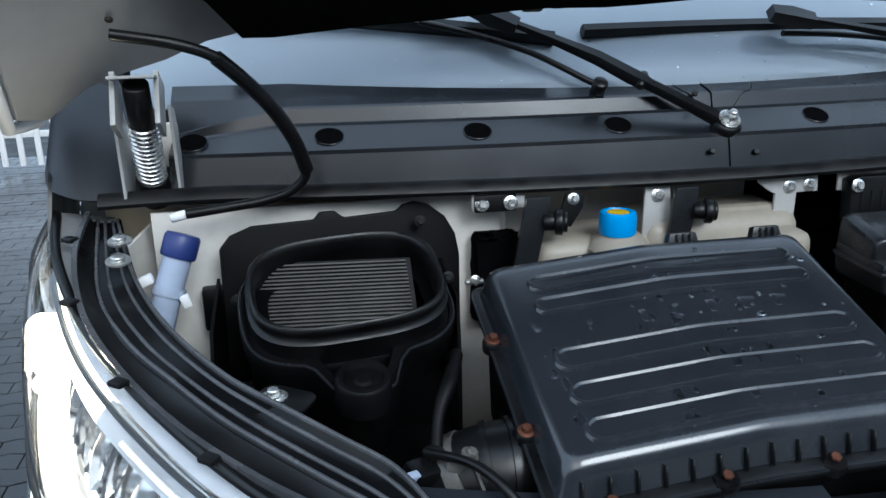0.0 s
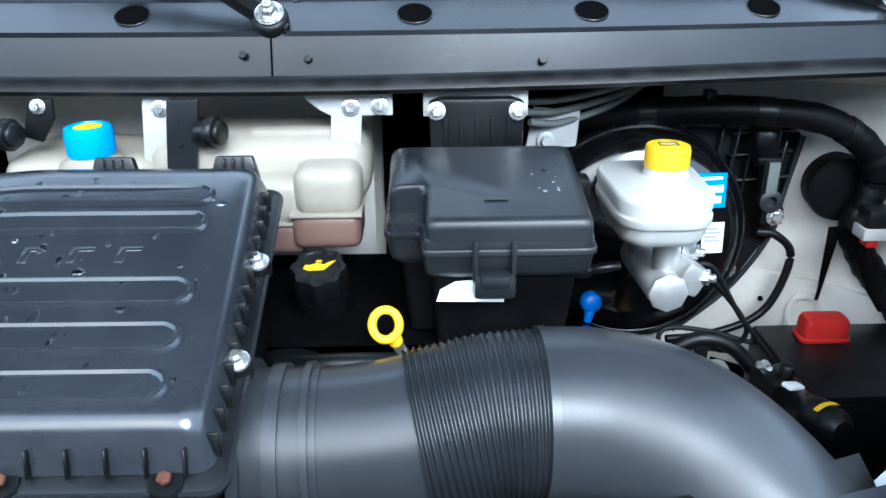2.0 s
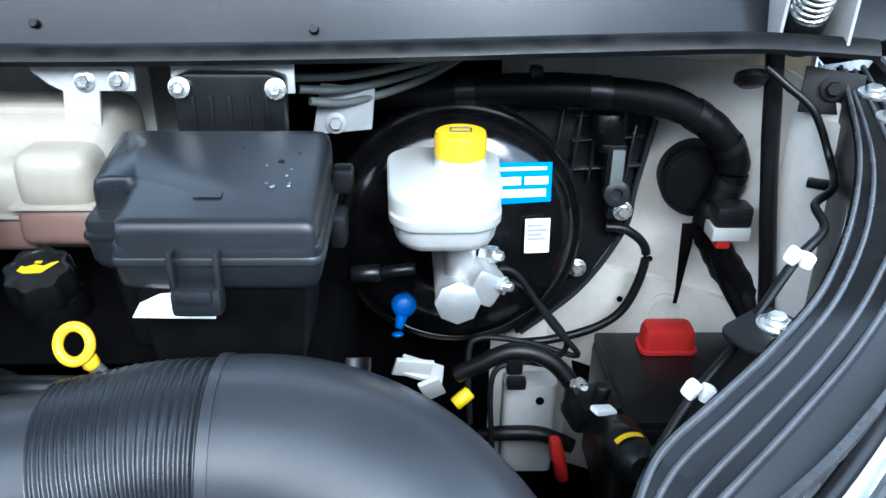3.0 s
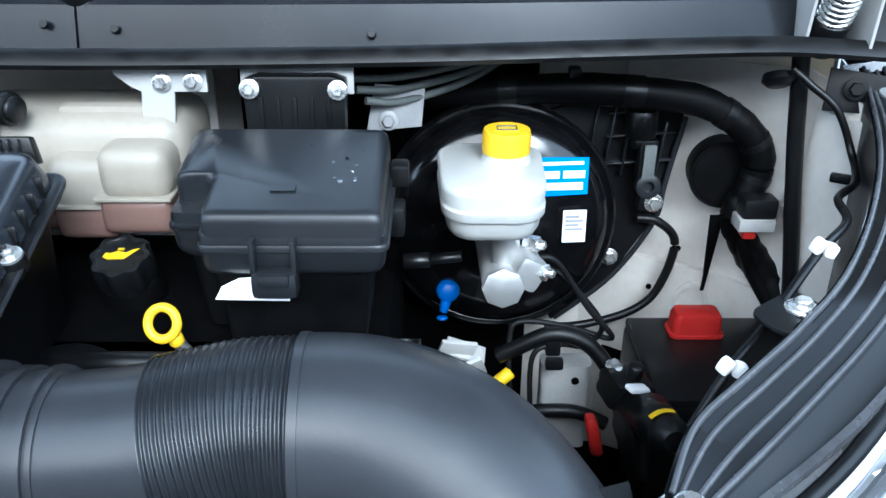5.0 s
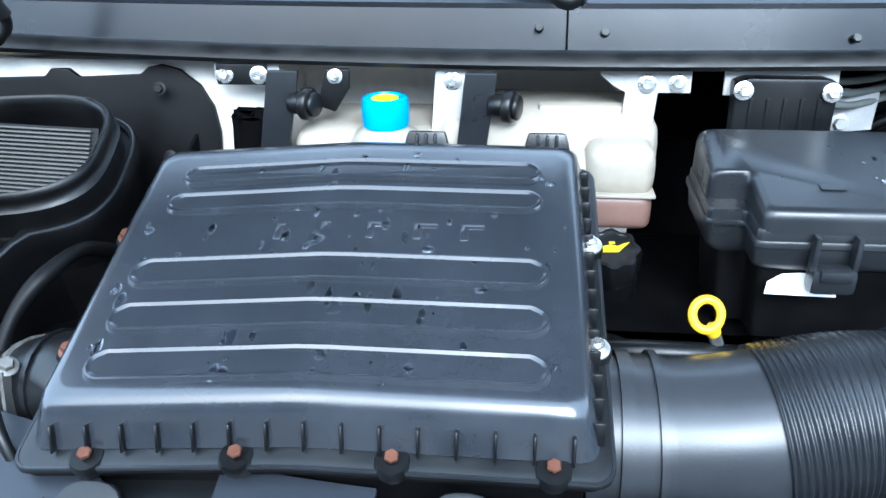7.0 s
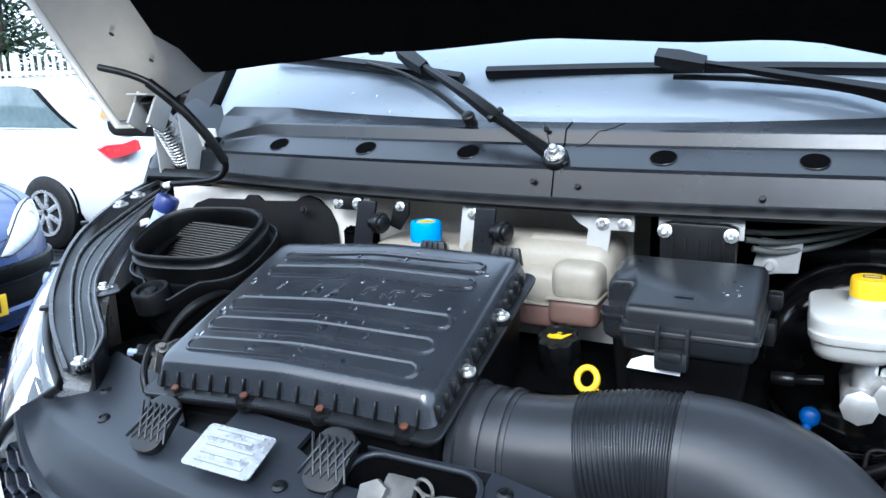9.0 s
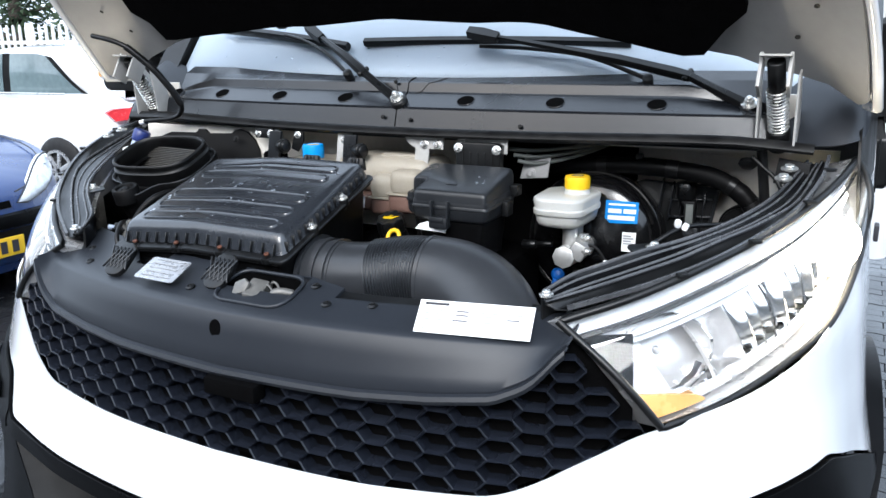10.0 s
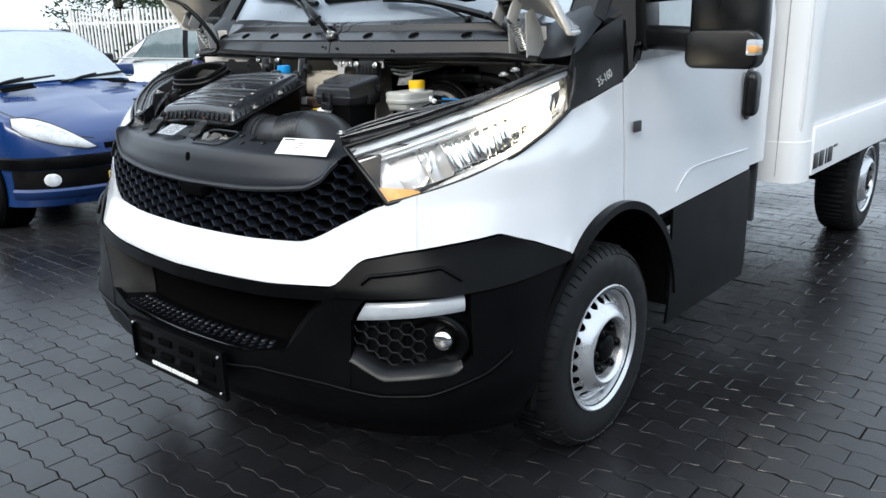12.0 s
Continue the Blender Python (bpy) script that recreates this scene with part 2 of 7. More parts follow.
def cyl(p0, p1, r, r1=None, n=20, b=0.0015):
    p0, p1 = Vector(p0), Vector(p1)
    h = (p1 - p0).length
    r1 = r if r1 is None else r1
    b = min(b, h * 0.4, r * 0.4)
    return lathe([(r - b, 0), (r, b), (r1, h - b), (r1 - b, h)], p0, p1 - p0, n)

def curve_pts(pts, steps=8, closed=False):
    """A smooth curve through points."""
    p = [Vector(q) for q in pts]
    out = []
    cnt = len(p) if closed else len(p) - 1
    for i in range(cnt):
        if closed:
            a, b, c, d = p[i - 1], p[i], p[(i + 1) % len(p)], p[(i + 2) % len(p)]
        else:
            a, b, c, d = p[max(i - 1, 0)], p[i], p[i + 1], p[min(i + 2, len(p) - 1)]
        for k in range(steps):
            t = k / steps
            out.append(0.5 * ((2 * b) + (c - a) * t + (2 * a - 5 * b + 4 * c - d) * t * t + (3 * b - a - 3 * c + d) * t ** 3))
    if not closed:
        out.append(p[-1])
    return out

def sweep(path, prof, up=(0, 0, 1), closed_path=False, scales=None):
    """Carry a closed 2D profile (side, up) along a path."""
    n = len(prof)
    verts, faces = [], []
    up = Vector(up)
    for i, p in enumerate(path):
        a = path[i - 1] if (i > 0 or closed_path) else path[i]
        b = path[(i + 1) % len(path)] if (i < len(path) - 1 or closed_path) else path[i]
        t = (b - a).normalized()
        s = t.cross(up)
        s = s.normalized() if s.length > 1e-5 else Vector((1, 0, 0))
        w = s.cross(t)
        k = scales[i] if scales else 1.0
        verts += [p + s * (x * k) + w * (y * k) for x, y in prof]
    m = len(path)
    for i in range(m if closed_path else m - 1):
        j = (i + 1) % m
        for k in range(n):
            faces.append((i * n + k, i * n + (k + 1) % n, j * n + (k + 1) % n, j * n + k))
    if not closed_path:
        faces += [tuple(range(n)), tuple((m - 1) * n + k for k in range(n))]
    return raw(verts, faces)

def ring(r, n=12, sy=1.0):
    return [(r * math.cos(2 * math.pi * k / n), r * sy * math.sin(2 * math.pi * k / n)) for k in range(n)]

def tube(pts, r, n=10, steps=8, closed=False, scales=None, up=(0, 0, 1)):
    path = curve_pts(pts, steps, closed) if steps else [Vector(p) for p in pts]
    if callable(scales):
        scales = [scales(i / (len(path) - 1)) for i in range(len(path))]
    return sweep(path, ring(r, n), up, closed, scales)

def slab(P, th, closed=True):
    """A curved plate from a grid of points, thick to the back."""
    P = np.asarray(P, float)
    gu, gv = np.gradient(P, axis=0), np.gradient(P, axis=1)
    N = np.cross(gu, gv)
    N /= np.linalg.norm(N, axis=2, keepdims=True) + 1e-12
    m, n = P.shape[:2]
    V = np.concatenate([P.reshape(-1, 3), (P + N * th).reshape(-1, 3)])
    k = m * n
    F = []
    for i in range(m - 1):
        for j in range(n - 1):
            a, b, c, d = i * n + j, (i + 1) * n + j, (i + 1) * n + j + 1, i * n + j + 1
            F += [(a, b, c, d), (k + d, k + c, k + b, k + a)]
    rim = [i * n for i in range(m)] + [(m - 1) * n + j for j in range(1, n)] + [i * n + n - 1 for i in range(m - 2, -1, -1)] + [j for j in range(n - 2, 0, -1)]
    for a, b in zip(rim, rim[1:] + rim[:1]):
        F.append((a, k + a, k + b, b))
    return raw([tuple(v) for v in V], F)

def prism(poly, o, ux, uy, th, b=0.002, seg=2):
    """A flat shape of 2D points on the plane (ux, uy) at o, thick along its normal."""
    o, ux, uy = Vector(o), Vector(ux).normalized(), Vector(uy).normalized()
    w = ux.cross(uy)
    n = len(poly)
    verts = [o + ux * x + uy * y for x, y in poly] + [o + ux * x + uy * y + w * th for x, y in poly]
    faces = [tuple(range(n)), tuple(range(n, 2 * n))] + [(k, (k + 1) % n, n + (k + 1) % n, n + k) for k in range(n)]
    bm = raw(verts, faces)
    bmesh.ops.recalc_face_normals(bm, faces=bm.faces[:])
    if b:
        es = [e for e in bm.edges if len(e.link_faces) == 2 and e.calc_face_angle(0) > 0.6]
        bmesh.ops.bevel(bm, geom=es, offset=b, segments=seg, affect="EDGES", profile=0.6)
    return bm

def rrect(w, h, r, n=5):
    """A rounded rectangle about the origin."""
    out = []
    for cx, cy, a0 in ((w / 2 - r, h / 2 - r, 0), (-w / 2 + r, h / 2 - r, 90), (-w / 2 + r, -h / 2 + r, 180), (w / 2 - r, -h / 2 + r, 270)):
        for k in range(n + 1):
            a = radians(a0 + 90 * k / n)
            out.append((cx + r * math.cos(a), cy + r * math.sin(a)))
    return out

def loft(rings, cap=True):
    n = len(rings[0])
    verts = [v for r in rings for v in r]
    faces = []
    for i in range(len(rings) - 1):
        for k in range(n):
            faces.append((i * n + k, i * n + (k + 1) % n, (i + 1) * n + (k + 1) % n, (i + 1) * n + k))
    if cap:
        faces += [tuple(range(n)), tuple((len(rings) - 1) * n + k for k in range(n))]
    return raw(verts, faces)

def hexbolt(p, axis, r=0.008, h=0.006, washer=True):
    """A hexagon bolt head with a washer."""
    p, w = Vector(p), Vector(axis).normalized()
    bm = lathe([(r * 0.9, 0), (r, 0.001), (r, h * 0.8), (r * 0.85, h)], p + w * 0.0015, w, 6)
    if washer:
        bm = join(bm, lathe([(r * 1.6, -0.001), (r * 1.6, 0.0012), (r * 1.4, 0.0018)], p, w, 18))
    return bm

def mirror(bm, sx):
    if sx < 0:
        bmesh.ops.scale(bm, vec=(-1, 1, 1), verts=bm.verts[:])
        bmesh.ops.reverse_faces(bm, faces=bm.faces[:])
    return bm

# ---------------- ground ----------------
def ground_sheet():
    xs = np.array([-900, -60, -20, -8, -4, 0, 4, 8, 20, 60, 900.0])
    V = [(x, y, -0.012) for x in xs for y in xs]
    n = len(xs)
    F = [(i * n + j, (i + 1) * n + j, (i + 1) * n + j + 1, i * n + j + 1) for i in range(n - 1) for j in range(n - 1)]
    return raw(V, F)

ground = part("ground", ground_sheet(), M["joint"])
tagged(ground, "dark wet sand and paving stretching to the horizon", "ground", kind="structure")
LOC[ground.name] = Vector((0, 0, 0))

# ---------------- van body surface ----------------
PLAN = [(0, .25), (.2, .258), (.4, .283), (.55, .315), (.627, .336), (.75, .386), (.86, .457), (.94, .548), (.99, .66), (1.012, .8), (1.02, .92), (1.008, 1.1), (.992, 1.28), (.985, 1.5), (.985, 2.0), (.985, 2.45)]
PL = np.array([tuple(v)[:2] for v in curve_pts([(x, y, 0) for x, y in PLAN], 12)])
PU = np.concatenate([[0], np.cumsum(np.linalg.norm(np.diff(PL, axis=0), axis=1))])
INSET_Z = [.2, .3, .36, .45, .6, .72, .82, .945, 1.03, 1.08, 1.15, 1.3, 1.45]
INSET_D = [0.13, .045, -.012, -.036, -.012, .0, .045, .078, .092, .115, .15, .19, .24]
WY = ([0, .55, .73, .9, 1.1, 1.3, 1.5, 3], [1, 1, .78, .56, .32, .14, .1, .1])

def U(x, y):
    return float(PU[np.argmin((PL[:, 0] - x) ** 2 + (PL[:, 1] - y) ** 2)])

def S(u, z, off=0.0):
    """A point of the van's skin: u along the plan from the middle of the front, z up; off outwards."""
    s, a = (-1 if u < 0 else 1), abs(u)
    x, y = np.interp(a, PU, PL[:, 0]), np.interp(a, PU, PL[:, 1])
    e = 0.02
    tx = np.interp(a + e, PU, PL[:, 0]) - np.interp(a - e if a > e else -(a - e), PU, PL[:, 0]) * (1 if a > e else -1)
    ty = np.interp(a + e, PU, PL[:, 1]) - np.interp(abs(a - e), PU, PL[:, 1])
    l = math.hypot(tx, ty)
    nx, ny = ty / l, -tx / l
    d = off - np.interp(z, INSET_Z, INSET_D) * np.interp(y, *WY)
    return (s * (x + nx * d), y + ny * d, z)

def cur(pts):
    """Height over u from (u, z) pairs, a little rounded."""
    us = [p[0] for p in pts]; zs = [p[1] for p in pts]
    def f(u):
        a = abs(u)
        return float(np.mean([np.interp(a + k, us, zs) for k in (-.012, 0, .012)]))
    return f

def skin(u0, u1, lo, hi, th=0.004, off=0.0, nu=60, nv=10):
    us = np.linspace(u0, u1, nu)
    P = [[S(u, lo(u) + (hi(u) - lo(u)) * k / (nv - 1), off) for u in us] for k in range(nv)]
    return slab(P, th)

flat = lambda z: (lambda u: z)
uG, uT, uW = U(.518, .31), U(.72, .372), U(.627, .336)
uSEAM, uARCH, uDOOR, uEND = U(.83, .436), U(1.02, .915), U(.992, 1.285), U(.985, 2.40)
WC_Y, WC_Z, ARCH_R = 1.215, .345, .492

def arch_z(u, extra=0.0):
    y = np.interp(abs(u), PU, PL[:, 1])
    d = (ARCH_R + extra) ** 2 - (y - WC_Y) ** 2
    return WC_Z + math.sqrt(max(d, 0.0))

van = thing("van", (0, 1.2, 0), "white delivery van with open hood, black bumper and lit headlamps", "van")

# white front band, fenders, doors
white_top = cur([(0, .818), (U(.3, .268), .82), (uG - .02, .83), (uG + .02, .842), (uT - .03, .92), (uT, .934), (U(.83, .43), .968), (U(.95, .57), 1.008), (U(1.0, .72), 1.05), (U(1.02, .9), 1.118), (U(1.015, .97), 1.148), (uDOOR, 1.218), (uEND, 1.3)])
white_bot = cur([(0, .705), (U(.4, .283), .712), (uW, .73), (uW + .03, .765), (uW + .07, .802), (U(.8, .42), .825), (U(.9, .5), .843), (U(.985, .65), .858), (U(1.01, .78), .815), (uARCH, .755)])
part("bumper_cover", skin(-uSEAM + .0008, uSEAM - .0008, white_bot, white_top, nu=120, nv=12), M["white"], van, "glossy white upper bumper cover")
def fender_bot(u):
    return white_bot(u) if abs(u) < uARCH else max(arch_z(u), .74 if abs(u) > U(.99, 1.4) else 0)
for s in (1, -1):
    part("fender", mirror(skin(uSEAM, uDOOR - .004, fender_bot, white_top, nu=80, nv=14), s), M["white"], van, "glossy white front fender")
    door_hi = lambda u: float(np.interp(u, [uDOOR, uDOOR + .09, uDOOR + .1, uDOOR + .3, uEND], [1.222, 1.262, 1.29, 1.32, 1.335]))
    door_lo = lambda u: max(arch_z(u), float(np.interp(u, [uDOOR, uDOOR + .3, uEND], [.735, .742, .775])))
    d = part("door", mirror(skin(uDOOR + .004, uEND, door_lo, door_hi, nu=60, nv=16), s), M["white"], van, "glossy white cab door")
    # handle in its dark cup
    part("handle_cup", mirror(prism(rrect(.075, .21, .034, 5), (.988, 2.30, 1.10), (0, 1, 0), (0, 0, 1), .006, .002), s), M["plastic"], d, "black door handle recess")
    part("handle", mirror(loft([[Vector((1.0 + o, 2.305 + q[0] * f + .06 * q[1] * .3, 1.10 + q[1] * f)) for q in rrect(.07, .18, .028, 5)] for o, f in ((-.02, 1), (.012, 1), (.022, .93), (.026, .8))]), s), M["plastic"], d, "black door handle")
    part("crease", mirror(tube([(.9825, 1.68, .80), (.983, 1.72, .835), (.983, 1.80, .868), (.983, 2.0, .872), (.983, 2.36, .866)], .0022, 8, 8), s), M["white"], d)
    part("side_marker", mirror(box((.986, 1.345, 1.073), (.01, .042, .036), .003), s), M["logo"], van, "small dark square side badge")
    # side skirt below the door
    sk_hi = lambda u: door_lo(u) - .004
    part("side_skirt", mirror(skin(U(.985, 1.655), uEND, flat(.30), sk_hi, .01, .006, 30, 8), s), M["bumper"], van, "black plastic side skirt")
    # wheel arch lip
    P = []
    for k in range(41):
        a = radians(-12 + 204 * k / 40)
        y, z = WC_Y - (ARCH_R - .004) * math.cos(a) * 1.0, WC_Z + (ARCH_R - .004) * math.sin(a)
        if z < .40 and y > WC_Y or z < .30:
            continue
        bx = float(np.interp(y, [.72, .92, 1.1, 1.28, 1.5, 1.7], [1.0, 1.022, 1.01, .994, .988, .988]))
        P.append(Vector((bx - .006, y, z)))
    part("arch_lip", mirror(sweep(P, [(-.013, -.03), (.013, -.03), (.017, 0), (.013, .018), (-.013, .018)], (1, 0, 0)), s), M["bumper"], van, "black wheel arch trim")
    # wheel house liner
    Q = [[(x, WC_Y - .475 * math.cos(radians(a)), WC_Z + .475 * math.sin(radians(a))) for x in (.62, .75, .88, .965)] for a in np.linspace(2, 178, 26)]
    part("wheel_liner", mirror(slab(Q, .006), s), M["felt_shade"], van, "black wheel arch liner")

# black bumper
bump_top = lambda u: white_bot(u) - .004
uF1, uF2 = U(.675, .355), U(.935, .542)
part("bumper_lip", skin(-uW - .03, uW + .03, lambda u: bump_top(u) - .034, bump_top, .03, .006, 60, 5), M["bumper"], van, "black upper bumper lip")
for s in (1, -1):
    part("bumper_shoulder", mirror(skin(uW + .012, uARCH, lambda u: min(bump_top(u) - .012, float(np.interp(u, [uW, uF2, uARCH], [.70, .722, .742]))), bump_top, .02, .008, 50, 8), s), M["bumper"], van, "black bumper corner upper band")
    rear = lambda z: float(np.interp(WC_Y - math.sqrt(max(ARCH_R ** 2 - (z - WC_Z) ** 2, 0)), PL[:, 1], PU))
    rows = [(z, min(uARCH, rear(z)), k / 11) for k, z in enumerate(np.linspace(.27, .716, 12))]
    part("bumper_side", mirror(slab([[S(uF2 + (e - uF2) * q / 19, z + (.022 * k * q / 19)) for q in range(20)] for z, e, k in rows], .02), s), M["bumper"], van, "black bumper side")
    edge = lambda z: float(np.interp(z, [.44, .525, .692], [U(.45, .29), U(.469, .295), U(.602, .33)]))
    zs = np.linspace(.44, .70, 12)
    part("bumper_inner", mirror(slab([[S(edge(z) + (uF1 - edge(z)) * k / 9, z, .003) for k in range(10)] for z in zs], .02), s), M["bumper"], van, "black bumper corner beside the air intake")
    part("intake_cheek", mirror(slab([[S(edge(z) - .07 * k, z, .001 - .125 * k) for z in zs] for k in (0, .1, .4, .7, 1)], .004), s), M["deep"], van, "black slanted intake side")
    part("bumper_lower", mirror(skin(uW - .0, uF2, flat(.27), lambda u: float(np.interp(u, [uW, uF1, uF1 + .09, uF2 - .05, uF2], [.45, .535, .49, .51, .55])), .02, .0, 30, 8), s), M["bumper"], van, "black lower bumper corner")
    part("bumper_rib", mirror(sweep([Vector(S(u, z, .013)) for u, z in zip(np.linspace(uW + .08, uF2 - .02, 24), np.interp(np.linspace(0, 1, 24), [0, .08, .8, 1], [.745, .765, .79, .757]))], ring(.006, 8)), s), M["bumper"], van)
    # fog lamp recess
    bk = skin(uF1 - .02, uF2 + .01, flat(.47), flat(.715), .004, -.05, 16, 8)
    rec = part("fog_recess", mirror(bk, s), M["bumper"], van, "black fog lamp recess")
    cells = None
    for i in range(6):
        for j in range(4):
            u, z = uF1 + .012 + i * .034, .515 + j * .034 + (.017 if i % 2 else 0)
            if z > .63:
                continue
            h = [Vector(S(u + .021 * math.cos(radians(60 * k)), z + .019 * math.sin(radians(60 * k)), -.034)) for k in range(6)]
            b = sweep(h, ring(.0028, 6), (0, 1, 0.2), True)
            cells = b if cells is None else join(cells, b)
    part("fog_grille", mirror(cells, s), M["chamfer"], rec)
    # lamp strip with a slanted inner end
    strip = []
    for k in range(7):
        f = k / 6
        a = uF1 + .006 + .028 * f
        strip.append([S(a + (uF2 - .012 - a) * q / 19, float(np.interp(q / 19, [0, 1], [.636 + .05 * f, .666 + .044 * f])), -.012 - .008 * (2 * f - 1) ** 2) for q in range(20)])
    part("day_lamp", mirror(slab(strip, .02), s), M["drl"], rec, "clear daytime running lamp strip")
    low = lambda u: float(np.interp(u, [uF1, uF1 + .09, uF2 - .05, uF2], [.535, .49, .51, .55]))
    us = np.linspace(uF1 - .004, uF2 - .03, 22)
    part("recess_chamfer", mirror(slab([[S(u, low(u) + dz, o) for u in us] for dz, o in ((-.006, .004), (.004, .002), (.02, -.022), (.024, -.045))], .004), s), M["chamfer"], rec, "black lower chamfer")
    part("recess_corner", mirror(slab([[S(uF1 - .012 + .046 * f * q, .636 + .064 * f, .003 - .001 * q) for q in np.linspace(0, 1, 6)] for f in np.linspace(0, 1, 6)], .02), s), M["bumper"], rec)
    c = Vector((.862, .482, .582))
    ax = Vector((.45, -.9, .0)).normalized()
    part("fog_bezel", mirror(lathe([(.075, -.03), (.078, .0), (.072, .006), (.064, .002), (.04, -.03)], c + ax * .0, ax, 32, sx=1.15, caps=(0, 0)), s), M["bumper"], rec, "black fog lamp bezel")
    fl = part("fog_lamp", mirror(lathe([(.030, -.045), (.031, -.02), (.028, -.008), (.017, -.001), (0, .001)], c + ax * .005 + Vector((.018, 0, .004)), ax, 28), s), M["chrome"], rec, "clear round fog lamp")
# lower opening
# sheet whose near-black colour stands for shade in the opening
part("intake_back", skin(-uW - .01, uW + .01, flat(.48), flat(.70), .004, -.13, 40, 6), M["felt_shade"], van, "near-black sheet painting the shade inside the lower air intake")
P = [[S(u, z, o) for u in np.linspace(-uW - .01, uW + .01, 40)] for z, o in ((.492, -.13), (.497, -.06), (.5, -.005))]
part("intake_shelf", slab(P, .004), M["bumper"], van, "black perforated intake shelf")
dots = None
for i in range(22):
    for j in range(3):
        u = -.36 + i * .034 + (.017 if j % 2 else 0)
        b = lathe([(.0105, 0), (.009, .004), (.004, .0055)], Vector(S(u, .4985, -.085 + .028 * j)), (0, 0, 1), 8, sx=1.3)
        dots = b if dots is None else join(dots, b)
part("shelf_studs", dots, M["grille"], van)
beam_hi = lambda u: float(np.interp(abs(u), [0, .25, .33, .40, .48, uW], [.488, .492, .494, .512, .526, .45]))
part("bumper_beam", skin(-uW, uW, flat(.27), beam_hi, .02, .0, 60, 10), M["bumper"], van, "black lower bumper beam")
part("bumper_crease", sweep([Vector(S(u, float(np.interp(abs(u), [0, .26, .38, .61, .77, .9, 1.05, 1.12], [.44, .442, .461, .459, .441, .45, .5, .54])), .004)) for u in np.linspace(-1.12, 1.12, 90)], ring(.0045, 8)), M["bumper"], van)
# plate holder: empty frame with a strip of plain bars in place of the lettering
holder = part("plate_holder", sweep([Vector((x, .195 + .02 * x * x, z)) for x, z in [(-.24 + .02, .35), (.285, .35), (.285, .49), (-.22, .49)]], [(-.008, -.008), (.008, -.008), (.008, .008), (-.008, .008)], (0, 1, 0), True), M["bumper"], van, "black number plate holder without plate")
part("holder_back", box((.03, .203, .42), (.49, .008, .13), .003), M["bumper"], holder)
for i in range(4):
    for j in range(2):
        part("holder_slot", box((-.15 + i * .115, .197, .395 + j * .05), (.07, .008, .022), .004), M["felt_shade"], holder)
rng = random.Random(3)
x = -.1
while x < .145:
    w = rng.choice((.009, .012, .014))
    part("print_bar", box((x + w / 2, .184, .368), (w, .004, .013), .0005), M["paper"], holder)
    x += w + .004
for x, z in ((-.205, .48), (-.205, .365), (.27, .48), (.27, .365)):
    part("holder_screw", lathe([(.005, 0), (.004, .003)], (x, .186, z), (0, -1, 0), 10), M["bolt"], holder)

# grille
grille = thing("grille", (0, .3, .82), "black honeycomb plastic radiator grille", "grille")
LIP = [(0, .947), (.264, .952), (.388, .961), (.488, .973), (.529, .992), (.549, 1.008), (.567, 1.03), (.582, 1.05), (.75, 1.06)]
def g_top(u):
    return float(np.interp(np.interp(abs(u), PU, PL[:, 0]), [p[0] for p in LIP], [p[1] for p in LIP]))
# backing sheet, the shade behind the cells put into its colour
part("grille_back", skin(-uT, uT, lambda u: white_top(u) - .01, lambda u: g_top(u) + .01, .004, -.036, 50, 6), M["felt_shade"], grille, "near-black sheet painting the shaded space behind the grille")
RX, RZ = .0345, .0185
for i in range(-16, 17):
    for j in range(-1, 10):
        u, z = i * 1.5 * RX, .80 + j * 1.732 * RZ + (.866 * RZ if i % 2 else 0)
        x = float(np.interp(abs(u), PU, PL[:, 0]))
        top = g_top(u) + .016 if x < .45 else g_top(abs(u) - .024) + .002
        if not white_top(u) - .004 < z < top or x > .556 + .164 * (1.083 - z) / .136 + .006:
            continue
        V, F = [], []
        for k in range(6):
            a = radians(60 * k)
            for rr, oo in ((1.0, -.016), (.99, -.006), (.965, -.004), (.925, -.0055), (.90, -.034)):
                V.append(S(u + RX * rr * math.cos(a), z + RZ * rr * math.sin(a), oo))
        for k in range(6):
            q = (k + 1) % 6
            for e in range(4):
                F.append((k * 5 + e, q * 5 + e, q * 5 + e + 1, k * 5 + e + 1))
        part("grille_cell", raw(V, F), M["grille"], grille, smooth=25, recalc=False)
part("safety_catch", join(box((.068, .328, .925), (.015, .016, .012), .003), lathe([(.005, 0), (.005, .015), (.003, .017)], (.068, .326, .92), (0, -1, 0), 12)), M["orange"], grille, "orange hood catch")
# near-black box painting the shaded gap round the catch
part("catch_gap", box((.03, .322, .93), (.11, .03, .03), .004), M["felt_shade"], grille)

# panel over the grille
def panel_pt(u, k):
    """k from the lower lip (0) over the fold (.4) to the rear edge (1)."""
    x = float(np.sign(u) * np.interp(abs(u), PU, PL[:, 0]))
    b = .30 * x * x
    z0 = g_top(u)
    yl = S(u, z0)[1]
    zf = max(1.053, z0 + .012)
    yf = max(.345 + b, yl + .004)
    rise = float(np.interp(abs(x), [0, .35, .6], [0, .002, .008]))
    ys = [yl - .006, yl - .010, yl - .007, yl + .002, yl + .001, yf, yf + .004, .478 + b]
    zz = [z0 - .003, z0 + .004, z0 + .011, z0 + .013, z0 + .017, max(zf - .004, z0 + .018), max(zf, z0 + .019), 1.090 + rise]
    kk = [0, .04, .08, .10, .13, .37, .4, 1]
    return Vector((x * (1 - .015 * k), float(np.interp(k, kk, ys)), float(np.interp(k, kk, zz))))
def deck(x, y):
    """Height of the panel's top deck."""
    return float(np.interp(y - .3 * x * x, [.349, .478], [1.053, 1.091]))
